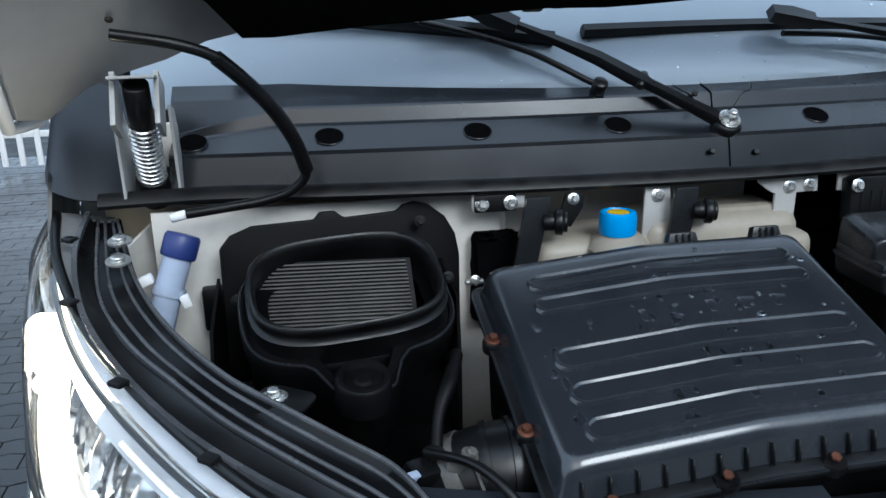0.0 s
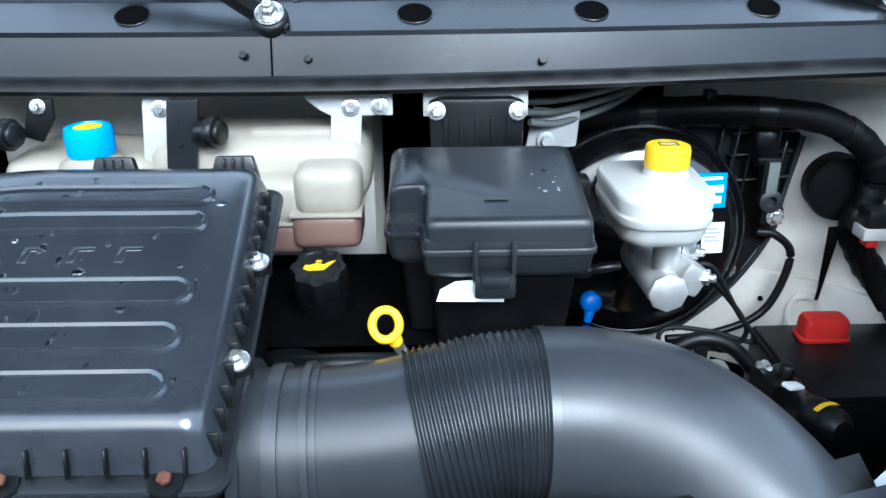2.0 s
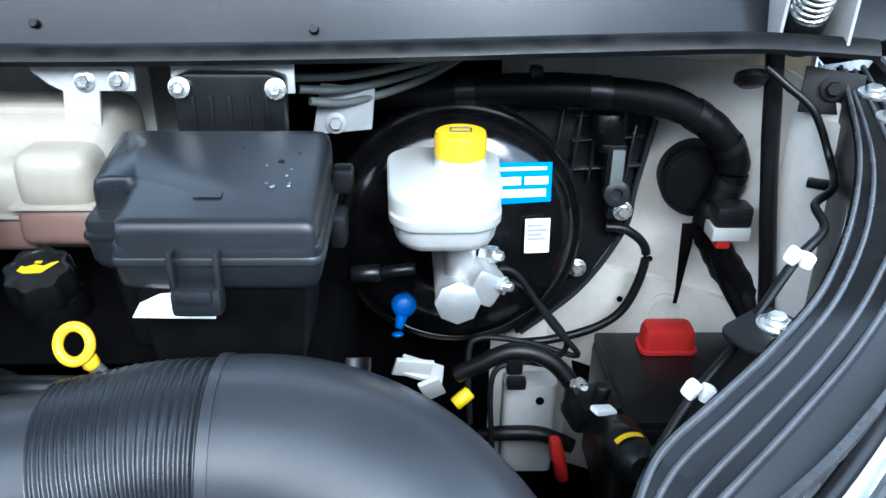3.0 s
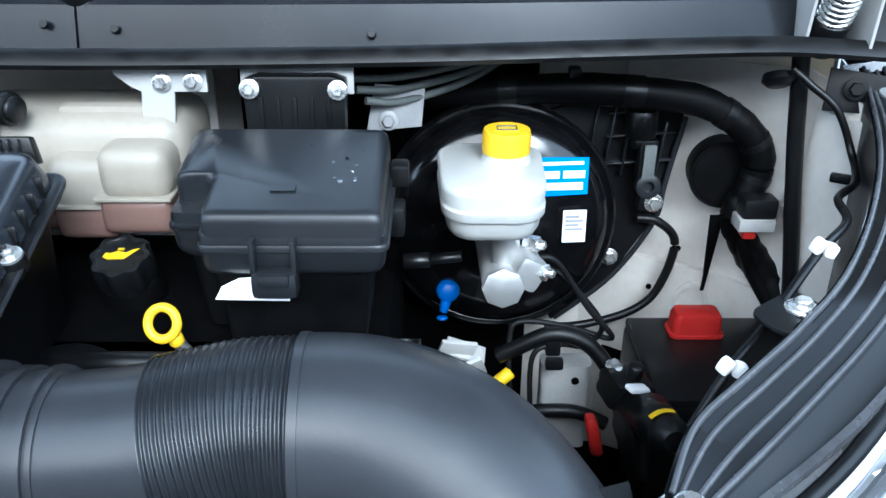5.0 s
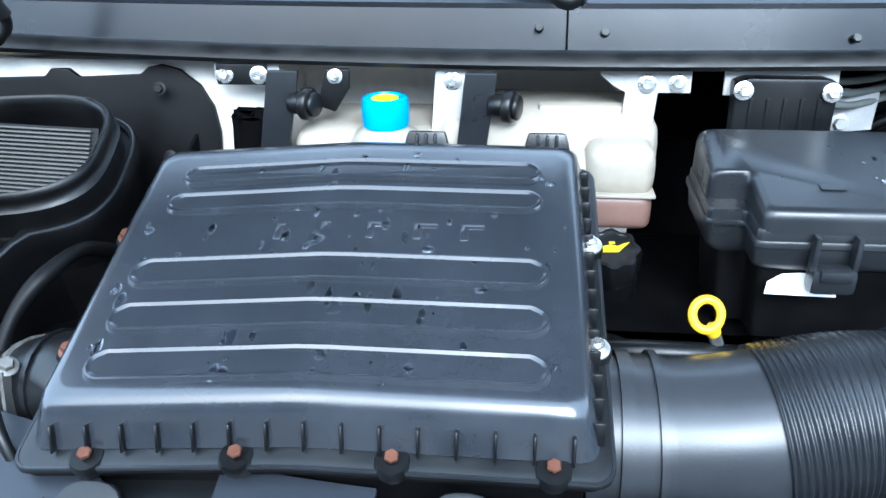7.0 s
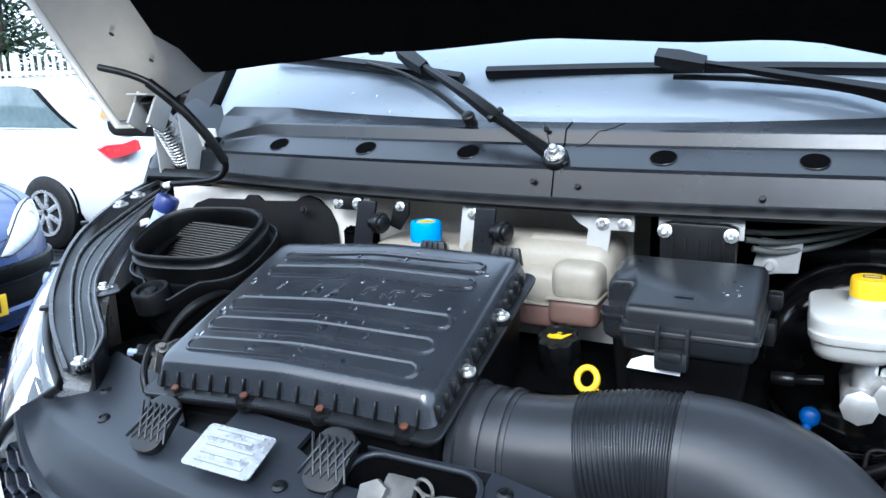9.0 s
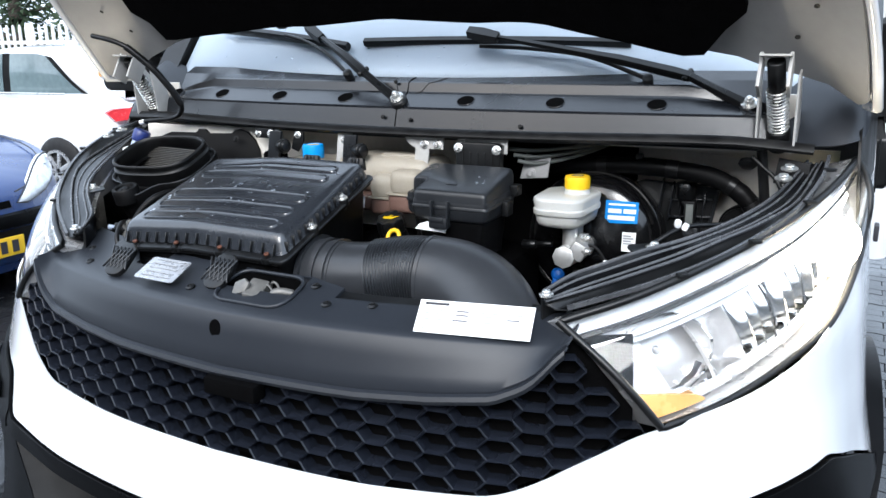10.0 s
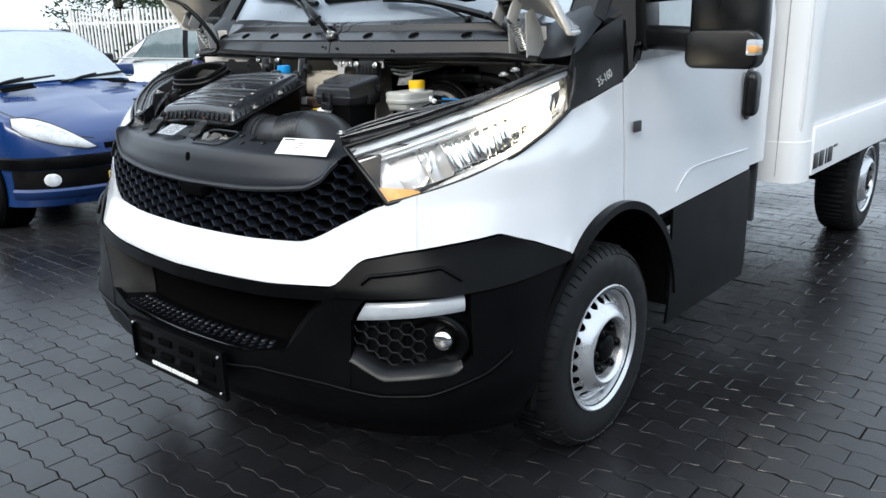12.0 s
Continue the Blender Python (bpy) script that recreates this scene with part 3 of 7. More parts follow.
pan = thing("front_panel", (0, .4, 1.07), "dark grey plastic panel over the radiator and grille", "panel")
ks = [0, .02, .04, .06, .08, .10, .13, .2, .28, .37, .4, .5, .6, .69]
def strip(u0, u1, k0, k1, n, m):
    return [[panel_pt(u, k) for u in np.linspace(u0, u1, n)] for k in np.linspace(k0, k1, m)]
def half(k):
    return U(.582, .325)
part("panel_front", slab([[panel_pt(u, k) for u in np.linspace(-half(k), half(k), 90)] for k in ks], .004), M["panel"], pan, "smooth grey front face of the panel")
# top deck in strips round the latch opening
H0, H1 = -.062, .092
uQ = U(.575, .322)
part("panel_under", slab([[panel_pt(u, k) - Vector((0, 0, .014)) for u in np.linspace(-uQ, H0 - .01, 30)] for k in np.linspace(.68, 1, 5)], .004), M["plastic"], pan, "black recessed shelf")
part("panel_under", slab([[panel_pt(u, k) - Vector((0, 0, .014)) for u in np.linspace(H1 + .01, .52, 30)] for k in np.linspace(.68, .95, 5)], .004), M["plastic"], pan, "black recessed shelf")
for a, b, k0, k1, k2 in ((-uQ, -.40, .69, 1, 1), (-.40, -.33, .69, 1, .78), (-.33, -.265, .69, .74, .74), (-.265, -.145, .69, 1, 1), (-.145, H0, .69, .86, .74), (H1, .17, .69, 1, .9), (.17, .355, .69, .76, .76), (.355, uQ, .69, .80, .76), (H0, H1, .69, .72, .72), (H0, H1, .985, 1, 1)):
    P = [[panel_pt(u, k0 + (k1 + (k2 - k1) * q / 11 - k0) * r / 7) for q, u in enumerate(np.linspace(a, b, 12))] for r in range(8)]
    part("panel_top", slab(P, .006), M["panel"], pan, "grey top deck of the panel")
well = []
for f, dz in ((1.0, 0), (.93, -.05), (.9, -.11)):
    cx, cy = .015, .422
    well.append([Vector((cx + q[0] * f, cy + q[1] * f, 1.0752 + .3 * q[1] + dz)) for q in rrect(.154, .09, .03, 4)])
part("latch_well", loft(well, False), M["felt_shade"], pan, "open latch well")
part("well_rim", sweep([Vector((.015 + q[0], .422 + q[1], 1.0762 + .3 * q[1])) for q in rrect(.156, .092, .03, 4)], ring(.004, 8), (0, 0, 1), True), M["panel"], pan)
lt = part("latch", box((.0, .43, 1.05), (.035, .05, .06), .006, (20, 10, 15)), M["latch"], pan, "grey steel hood latch")
part("latch_spring", tube([(.0 + .022 + .012 * math.cos(a), .432 + .003 * a, 1.066 + .012 * math.sin(a)) for a in np.linspace(0, 20, 70)], .0022, 6, 0), M["latch"], lt)
part("latch_lever", tube([(.03, .42, 1.05), (.05, .425, 1.072), (.075, .44, 1.068)], .008, 8), M["latch"], lt)
part("latch_claw", prism([(0, 0), (.03, .004), (.034, .02), (.02, .03), (0, .024)], (-.03, .405, 1.06), (1, 0, .2), (0, .5, .8), .008, .002), M["latch"], lt)
part("lock_hole", lathe([(.0135, -.002), (.0125, .0016), (0, .0016)], (-.019, .341, 1.022), (0, -.99, .1), 20, sy=1.25), M["felt_shade"], pan, "round lock hole")
for x, y in ((-.45, .385), (.165, .405), (.245, .415), (-.125, .392), (-.5, .42), (.115, .45)):
    part("panel_clip", lathe([(.009, 0), (.009, .002), (.005, .004), (.004, .002)], (x, y + .3 * x * x, deck(0, y) + .0006), (0, -.3, 1), 14), M["plastic"], pan)
# foil sticker and white data label
st = solo("foil_sticker", prism(rrect(.1, .062, .006), (-.205, .41, 1.0855), (1, -.03, .0), (.0, 1, .42), .0012, 0), M["foil"], "crinkled silver foil sticker on the dark panel", "sticker")
for i in range(5):
    part("print_bar", prism([(0, 0), (.07 - .01 * (i % 2), 0), (.07 - .01 * (i % 2), .004), (0, .004)], (-.24, .39 + i * .0105, 1.0785 + i * .0044), (1, -.03, 0), (0, 1, .42), .0008, 0), M["greyink"], st)
lab = prism([(-.093, -.029), (.093, -.029), (.093, .029), (-.093, .029)], (.431, .431, 1.078), (.985, .165, .015), (-.12, .72, .66), .0014, 0)
lb = solo("data_label", lab, M["paper"], "white printed data label stuck to the panel", "label")
o, ux = Vector((.431, .431, 1.078)), Vector((.985, .165, .015)).normalized()
uy = Vector((-.12, .72, .66)); uy = (uy - ux * uy.dot(ux)).normalized()
for x, y, w, h, ink in ((-.084, .0205, .040, .0045, "logo"), (-.030, .0105, .020, .0028, "darkink"), (-.030, .0035, .020, .0028, "darkink"), (-.034, -.006, .024, .0028, "darkink"), (.010, .0105, .028, .0022, "greyink"), (.010, .0045, .022, .0022, "greyink"), (.052, .0015, .020, .0024, "darkink"), (.052, .0105, .026, .0022, "greyink"), (-.082, .0105, .030, .0022, "greyink"), (-.082, .0045, .024, .0022, "greyink"), (-.082, -.006, .034, .0022, "greyink"), (.010, -.006, .030, .0022, "greyink"), (-.082, -.016, .10, .0020, "greyink"), (.03, -.016, .045, .0020, "greyink"), (-.082, -.0225, .07, .0020, "greyink")):
    part("print_bar", prism([(x, y), (x + w, y), (x + w, y + h), (x, y + h)], o + ux.cross(uy) * .0012, ux, uy, .0006, 0), M[ink], lb)

# ---------------- headlamps ----------------
LT = [(.556, .466, 1.083), (.655, .528, 1.118), (.755, .625, 1.162), (.845, .755, 1.207), (.905, .9, 1.25), (.932, 1.035, 1.278)]
LB = [(.72, .458, .947), (.79, .525, .970), (.86, .625, 1.004), (.92, .735, 1.049), (.95, .88, 1.112), (.958, .975, 1.16)]
def lamp_grid(n=30, m=12, inset=0.0, f0=0.0, f1=1.0, g0=0.0, g1=1.0, push=0.0):
    a, b = curve_pts(LT, 10), curve_pts(LB, 10)
    P = []
    for j in range(m):
        g = g0 + (g1 - g0) * j / (m - 1)
        row = []
        for i in range(n):
            f = f0 + (f1 - f0) * i / (n - 1)
            p, q = a[min(int(f * (len(a) - 1)), len(a) - 1)], b[min(int(f * (len(b) - 1)), len(b) - 1)]
            k = f * (len(a) - 1); i0 = min(int(k), len(a) - 2); fr = k - i0
            p, q = a[i0].lerp(a[i0 + 1], fr), b[i0].lerp(b[i0 + 1], fr)
            v = q.lerp(p, g)
            out = Vector((.72, -.62, .3)).normalized()
            v = v + out * (.03 * math.sin(math.pi * g) * (.6 + .4 * math.sin(math.pi * f)) - inset + push)
            row.append(v)
        P.append(row)
    return P
def headlamp(s):
    h = part("headlamp", mirror(slab(lamp_grid(30, 8, .085, .01, .99, .02, .98), .004), s), M["lampgrey"], van, "clear glass headlamp, lit, with amber corner")
    part("lens", mirror(slab(lamp_grid(44, 14), .0025), s), M["lens"], h, "clear polycarbonate lens").visible_shadow = False
    rim = [p for p in lamp_grid(44, 2)[0]] + [r[-1] for r in lamp_grid(44, 8)[1:-1]] + lamp_grid(44, 2)[1][::-1] + [r[0] for r in lamp_grid(44, 8)[::-1][1:-1]]
    part("lamp_rim", mirror(sweep(rim, ring(.0065, 8), (.72, -.62, .3), True), s), M["plastic"], h, "black seal round the lamp")
    # walls behind the rim
    outv = Vector((.72, -.62, .3)).normalized()
    part("lamp_wall", mirror(loft([[p - outv * .004 for p in rim], [p - outv * .085 for p in rim]], False), s), M["lampgrey"], h)
    # two bowls and the lit outer lamp
    ax = Vector((.62, -.78, .05)).normalized()
    for c, r, sx, n, sm, lit in (((.694, .552, 1.024), .066, 1.18, 18, 3, False), ((.896, .850, 1.150), .05, 1.25, 30, 40, True)):
        c = Vector(c)
        prof = [(r * 1.05, .012), (r, .012), (r * .97, -.002), (r * .90, -.010), (r * .86, -.024), (r * .74, -.030), (r * .66, -.043), (r * .5, -.046), (.34 * r, -.057), (.008, -.062)]
        bowl = lathe(prof, c, ax, n, sx=sx, caps=(0, 1))
        if not lit:
            cut = random.Random(8)
            for v in bowl.verts:
                v.co += ax * cut.uniform(-.005, .005)
        part("reflector", mirror(bowl, s), M["glow"] if lit else M["chrome"], h, "lit lamp reflector" if lit else "chrome faceted lamp reflector", smooth=sm)
        part("bulb", mirror(lathe([(.007, -.06), (.0075, -.026), (.006, -.014), (0, -.010)], c, ax, 14), s), M["bulb"] if lit else M["lampgrey"], h, "lit bulb" if lit else "")
    # pale fillers between the bowls
    part("divider", mirror(slab([[lamp_grid(12, 10, .05 + .022 * math.sin(math.pi * i / 11), .275, .372, .06, .68)[j][i] for i in range(12)] for j in range(10)], .005), s), M["lampgrey"], h, "pale grey filler between the bowls")
    part("inner_filler", mirror(slab(lamp_grid(10, 8, .05, .02, .15, .06, .80), .006), s), M["drl"], h, "smoky inner corner of the lamp")
    part("lower_filler", mirror(slab(lamp_grid(24, 3, .05, .10, .95, .03, .13), .006), s), M["chrome"], h)
    part("outer_filler", mirror(slab(lamp_grid(14, 8, .055, .685, .97, .08, .62), .006), s), M["chrome"], h)
    # upright flutes of the main reflector
    for k in range(8):
        f0 = .375 + k * .038
        G = [lamp_grid(7, 9, .050 + .020 * math.sin(math.pi * c / 6) + .004 * (k % 3), f0, f0 + .037, .09, .61) for c in range(7)]
        part("reflector_flute", mirror(slab([[G[c][j][c] for c in range(7)] for j in range(9)], .003), s), M["chrome"], h, "chrome fluted reflector", smooth=30)
    part("light_guide", mirror(slab(lamp_grid(22, 4, .034, .52, .90, .64, .80), .010), s), M["guide"], h, "lit white upper light guide")
    part("chrome_brow", mirror(slab(lamp_grid(24, 4, .03, .05, .52, .66, .80), .010), s), M["drl"], h, "pale upper light bar")
    part("guide_tip", mirror(sweep([lamp_grid(20, 12, .022, .03, .45)[8][i] for i in range(20)], ring(.0035, 8)), s), M["paper"], h, "thin white edge of the light bar")
    part("brow_line", mirror(slab(lamp_grid(34, 3, .012, .02, .96, .815, .84), .006), s), M["plastic"], h, "black line below the upper strip")
    part("smoke_brow", mirror(slab(lamp_grid(30, 4, .02, .03, .97, .85, .98), .008), s), M["drl"], h, "smoky upper strip")
    part("amber_corner", mirror(slab([[lamp_grid(14, 6, .03, .012, .20, .035, .34)[j][i] if j == 0 else lamp_grid(14, 6, .03, .012, .20, .035, .035 + .24 * (1 - i / 13) ** .7 + .02)[j][i] for i in range(14)] for j in range(6)], .010), s), M["amber"], h, "amber turn signal corner")
for s in (1, -1):
    headlamp(s)
    l = new("headlamp_light", bpy.data.lights.new("headlamp_light", "POINT"))
    l.data.energy, l.data.color, l.data.shadow_soft_size = 1.4, (1.0, .86, .64), .012
    l.location = (s * .91, .79, 1.14)

# black corner panel, pillar and cab
for s in (1, -1):
    hi = lambda u: float(np.interp(u, [U(1.01, .97), U(1.01, 1.04), uDOOR], [1.2, 1.33, 1.42]))
    p = part("corner_panel", mirror(skin(U(1.014, .985), uDOOR - .002, lambda u: white_top(u) + .005, hi, .005, .0, 20, 10), s), M["plastic"], van, "black corner panel with model number")
    Q = [[(x, y, z) for x, y, z in ((.74, 1.06, 1.30), (.86, .99, 1.30), (.93, 1.02, 1.31), (.945, 1.06, 1.33))], [(.76, 1.1, 1.37), (.86, 1.07, 1.39), (.925, 1.08, 1.4), (.95, 1.16, 1.4)], [(.78, 1.16, 1.41), (.87, 1.15, 1.44), (.93, 1.17, 1.45), (.955, 1.26, 1.43)]]
    part("corner_cover", mirror(slab([curve_pts(r, 5) for r in Q], .005), s), M["panel"], van, "dark grey plastic cover beside the windscreen")
    # windscreen pillar
    prof = [(-.05, -.03), (.04, -.03), (.055, .0), (.035, .035), (-.045, .035)]
    pil = curve_pts([(.90, 1.16, 1.40), (.885, 1.32, 1.62), (.85, 1.55, 1.95), (.80, 1.75, 2.15)], 6)
    part("pillar", mirror(sweep(pil, [(a * 1.0, b) for a, b in prof], (0, -1, 1)), s), M["plastic"], van, "black windscreen pillar")
    # door window
    part("window_frame", mirror(sweep([Vector(v) for v in ((.965, 1.36, 1.30), (.92, 1.62, 1.62), (.84, 1.85, 2.05), (.84, 2.36, 2.05), (.965, 2.38, 1.335))], [(-.025, -.012), (.025, -.012), (.025, .012), (-.025, .012)], (1, 0, .2), True), s), M["plastic"], van, "black door window frame")
    part("side_window", mirror(slab([[(.958, 1.40, 1.31), (.958, 1.9, 1.325), (.958, 2.36, 1.335)], [(.90, 1.68, 1.7), (.9, 1.98, 1.7), (.9, 2.36, 1.7)], [(.842, 1.86, 2.04), (.842, 2.05, 2.04), (.842, 2.36, 2.04)]], .004), s), M["carglass"], van, "dark side window")
    part("cab_side", mirror(slab([[(.965, 2.38, .78), (.965, 2.62, .78)], [(.965, 2.38, 1.4), (.965, 2.62, 1.4)], [(.84, 2.38, 2.1), (.84, 2.62, 2.1)]], .02), s), M["white"], van, "white rear cab pillar")
def letters(text, size, o, ux, uy, material, parent):
    cu = bpy.data.curves.new("letters", "FONT")
    cu.body, cu.size, cu.extrude = text, size, 0.001
    tmp = new("letters", cu)
    me = bpy.data.meshes.new_from_object(tmp.evaluated_get(bpy.context.evaluated_depsgraph_get()))
    bpy.data.objects.remove(tmp)
    ux, uy = Vector(ux).normalized(), Vector(uy).normalized()
    uz = ux.cross(uy)
    m = Matrix((( ux.x, uy.x, uz.x, o[0]), (ux.y, uy.y, uz.y, o[1]), (ux.z, uy.z, uz.z, o[2]), (0, 0, 0, 1)))
    bm = bmesh.new(); bm.from_mesh(me); bpy.data.meshes.remove(me)
    bmesh.ops.transform(bm, matrix=m, verts=bm.verts[:])
    return part("model_number", bm, material, parent, "raised chrome model number 35-160", recalc=False)
letters("35-160", .034, (.998, 1.065, 1.218), (-.06, 1, .28), (-.25, -.2, 1), M["steel"], van)
part("roof", slab([[(x, y, 2.2 - .35 * (x / .9) ** 4 * .3 - .05 * ((y - 2.1) / .5) ** 2) for x in np.linspace(-.83, .83, 14)] for y in (1.7, 1.9, 2.1, 2.35, 2.62)], .03), M["white"], van, "white cab roof")
part("cab_back", box((0, 2.6, 1.35), (1.9, .03, 1.7), .01), M["interior"], van, "dark rear wall of the cab")
part("cab_floor", box((0, 2.18, .62), (1.7, .84, .04), .01), M["interior"], van)
part("dashboard", slab([[(x, y, z) for x in np.linspace(-.82, .82, 8)] for y, z in ((1.12, 1.36), (1.35, 1.42), (1.55, 1.40), (1.62, 1.1))], .02), M["interior"], van, "dark grey dashboard")
for x in (.42, -.15, -.55):
    part("seat", join(box((x, 2.3, 1.25), (.45, .14, .7), .05, (-8, 0, 0)), box((x, 2.36, 1.68), (.26, .1, .2), .04), box((x, 2.05, .92), (.46, .5, .16), .05)), M["interior"], van, "dark cab seat")
part("steering_wheel", sweep([Vector((.42 + .19 * math.cos(a), 1.72 + .08 * math.sin(a), 1.32 + .17 * math.sin(a))) for a in np.linspace(0, 2 * math.pi, 32, endpoint=False)], ring(.016, 8), (0, -1, .5), True), M["plastic"], van)

def ws_pt(x, z):
    t = (z - 1.40) / .75
    return (x * (1 - .07 * t), 1.02 + .16 * x * x * (1 - .3 * t) + .66 * t + .03 * math.sin(math.pi * t) * -1, z)
part("windscreen", slab([[ws_pt(x, z) for x in np.linspace(-.84, .84, 24)] for z in np.linspace(1.40, 2.14, 10)], .005), M["screen"], van, "rain-speckled windscreen, part of its sky reflection painted as pale colour").visible_shadow = False

rng = random.Random(21)
wd = None
for i in range(90):
    x, z = rng.uniform(-.7, .7), 1.415 + .2 * rng.random() ** 1.6
    r = rng.choice((.0012, .0018, .0024)) * rng.uniform(.8, 1.2)
    q = lathe([(r, 0), (r * .85, r * .3), (0, r * .5)], Vector(ws_pt(x, z)) + Vector((0, -.0012, .0012)), (0, -.74, .67), 8, sx=rng.uniform(.8, 1.3), sy=rng.uniform(.9, 1.6))
    wd = q if wd is None else join(wd, q)
solo("windscreen_drops", wd, M["drop"], "clear rain drops on the lower windscreen", "rain drops", kind="stuff")

# mirrors on their double arms
for s, zm in ((1, 0), (-1, .08)):
    base = part("mirror_foot", mirror(box((.965, 1.42, 1.42 + zm), (.04, .1, .22), .012, (8, 0, 0)), s), M["plastic"], van, "black wing mirror on two arms")
    for z, dz in ((1.35 + zm, -.01), (1.49 + zm, .01)):
        arm = curve_pts([(.955, 1.42, z), (1.08, 1.39, z + dz * .5), (1.2, 1.37, z + dz), (1.32, 1.37, z + dz)], 6)
        part("mirror_arm", mirror(sweep(arm, rrect(.05, .075, .022, 4)), s), M["plastic"], base, "black mirror arm")
    hs = []
    for y, w, h in ((1.305, .17, .41), (1.318, .206, .462), (1.36, .22, .475), (1.40, .205, .46), (1.415, .17, .42)):
        hs.append([Vector((1.257 + q[0], y, 1.50 + zm + q[1])) for q in rrect(w, h, .05, 5)])
    part("mirror_housing", mirror(loft(hs), s), M["plastic"], base, "black mirror housing")
    fr = [[Vector((1.256 + q[0] * f, y, 1.316 + zm + q[1] * f)) for q in rrect(.214, .11, .03, 5)] for y, f in ((1.36, 1), (1.312, 1), (1.300, .985), (1.294, .95), (1.292, .9))]
    part("lower_shell", mirror(loft(fr), s), M["plastic"], base, "black lower mirror shell")
    part("mirror_glass", mirror(box((1.265, 1.417, 1.52 + zm), (.17, .006, .34), .01), s), M["chrome"], base)
    part("mirror_signal", mirror(box((1.350, 1.312, 1.322 + zm), (.03, .06, .045), .008), s), M["drl"], base, "clear repeater lamp")
    part("signal_bulb", mirror(box((1.354, 1.305, 1.318 + zm), (.026, .05, .022), .006), s), M["amber"], base)

# wheels
def wheel(name, x, y, s, r=.345):
    w = part(name, mirror(lathe([(.2, -.005), (.225, .0), (.27, .006), (.315, -.002), (.335, -.02), (r, -.045), (r, -.19), (.335, -.215), (.3, -.235), (.2, -.225), (.2, -.005)], (x, y, r), (1, 0, 0), 56, caps=(0, 0)), s), M["tyre"], van, "black tyre on a silver steel wheel")
    for k in range(60):
        a = 2 * math.pi * k / 60
        part("tread_block", mirror(box((x - .118 + (.012 if k % 2 else -.012), y + (r + .001) * math.cos(a), r + (r + .001) * math.sin(a)), (.14, .026, .008), .002, (math.degrees(a) + 90, 0, 0), 1), s), M["tyre"], w)
    for k in range(60):
        g = []
        for rr, o in ((r + .0045, -.052), (r + .001, -.036), (.337, -.016), (.321, -.001)):
            a0 = 2 * math.pi * (k + .12) / 60
            a1 = a0 + 2 * math.pi * .78 / 60
            g.append([(x + o, y + rr * math.cos(a), r + rr * math.sin(a)) for a in (a0, a1)])
        part("shoulder_block", mirror(slab(g, .008), s), M["tyre"], w)
    part("rim_edge", mirror(lathe([(.204, -.03), (.212, -.002), (.218, .004), (.213, .006), (.204, -.001), (.2, -.010), (.196, -.020), (.19, -.022), (.187, -.036), (.178, -.040), (.176, -.045)], (x, y, r), (1, 0, 0), 56, caps=(0, 0)), s), M["rim"], w, "silver steel rim")
    part("rim_disc", mirror(lathe([(.152, -.010), (.132, .014), (.122, .021), (.113, .024), (.106, .020), (.102, .008), (.099, -.02), (.06, -.026), (.02, -.026)], (x, y, r), (1, 0, 0), 56), s), M["rim"], w, "domed silver disc")
    for k in range(22):
        g = []
        for f in np.linspace(0, 1, 6):
            rr = .1505 + f * .028
            half = math.pi / 22 * (.34 + .66 * abs(2 * f - 1) ** 2.5)
            a = 2 * math.pi * k / 22
            g.append([(x - .008 - .030 * f, y + rr * math.cos(q), r + rr * math.sin(q)) for q in np.linspace(a - half, a + half, 4)])
        part("rim_spoke", mirror(slab(g, .004), s), M["rim"], w)
    part("drum", mirror(lathe([(.19, -.13), (.19, -.10), (.05, -.09)], (x, y, r), (1, 0, 0), 30), s), M["felt_shade"], w)
    part("hub_cap", mirror(join(lathe([(.1, -.03), (.098, -.008), (.07, -.002), (.05, -.006), (.046, .012), (.03, .018), (0, .018)], (x, y, r), (1, 0, 0), 30), *[lathe([(.015, -.004), (.014, .012), (.008, .017)], (x, y + .074 * math.cos(a), r + .074 * math.sin(a)), (1, 0, 0), 6) for a in np.linspace(0, 2 * math.pi, 7)[:-1]]), s), M["bumper"], w, "black wheel centre cap")
for s in (1, -1):
    wheel("front_wheel", .968, WC_Y, s)
    wheel("rear_wheel", .93, 4.76, s)

# cargo box behind the cab
X0, Y0, Y1, Z0, Z1 = 1.075, 2.80, 6.6, .68, 2.95
cargo = part("cargo_box", box((0, (Y0 + Y1) / 2, (Z0 + Z1) / 2 + .1), (2 * X0 - .02, Y1 - Y0 - .02, Z1 - Z0 - .2), .03), M["boxwhite"], van, "white insulated cargo box")
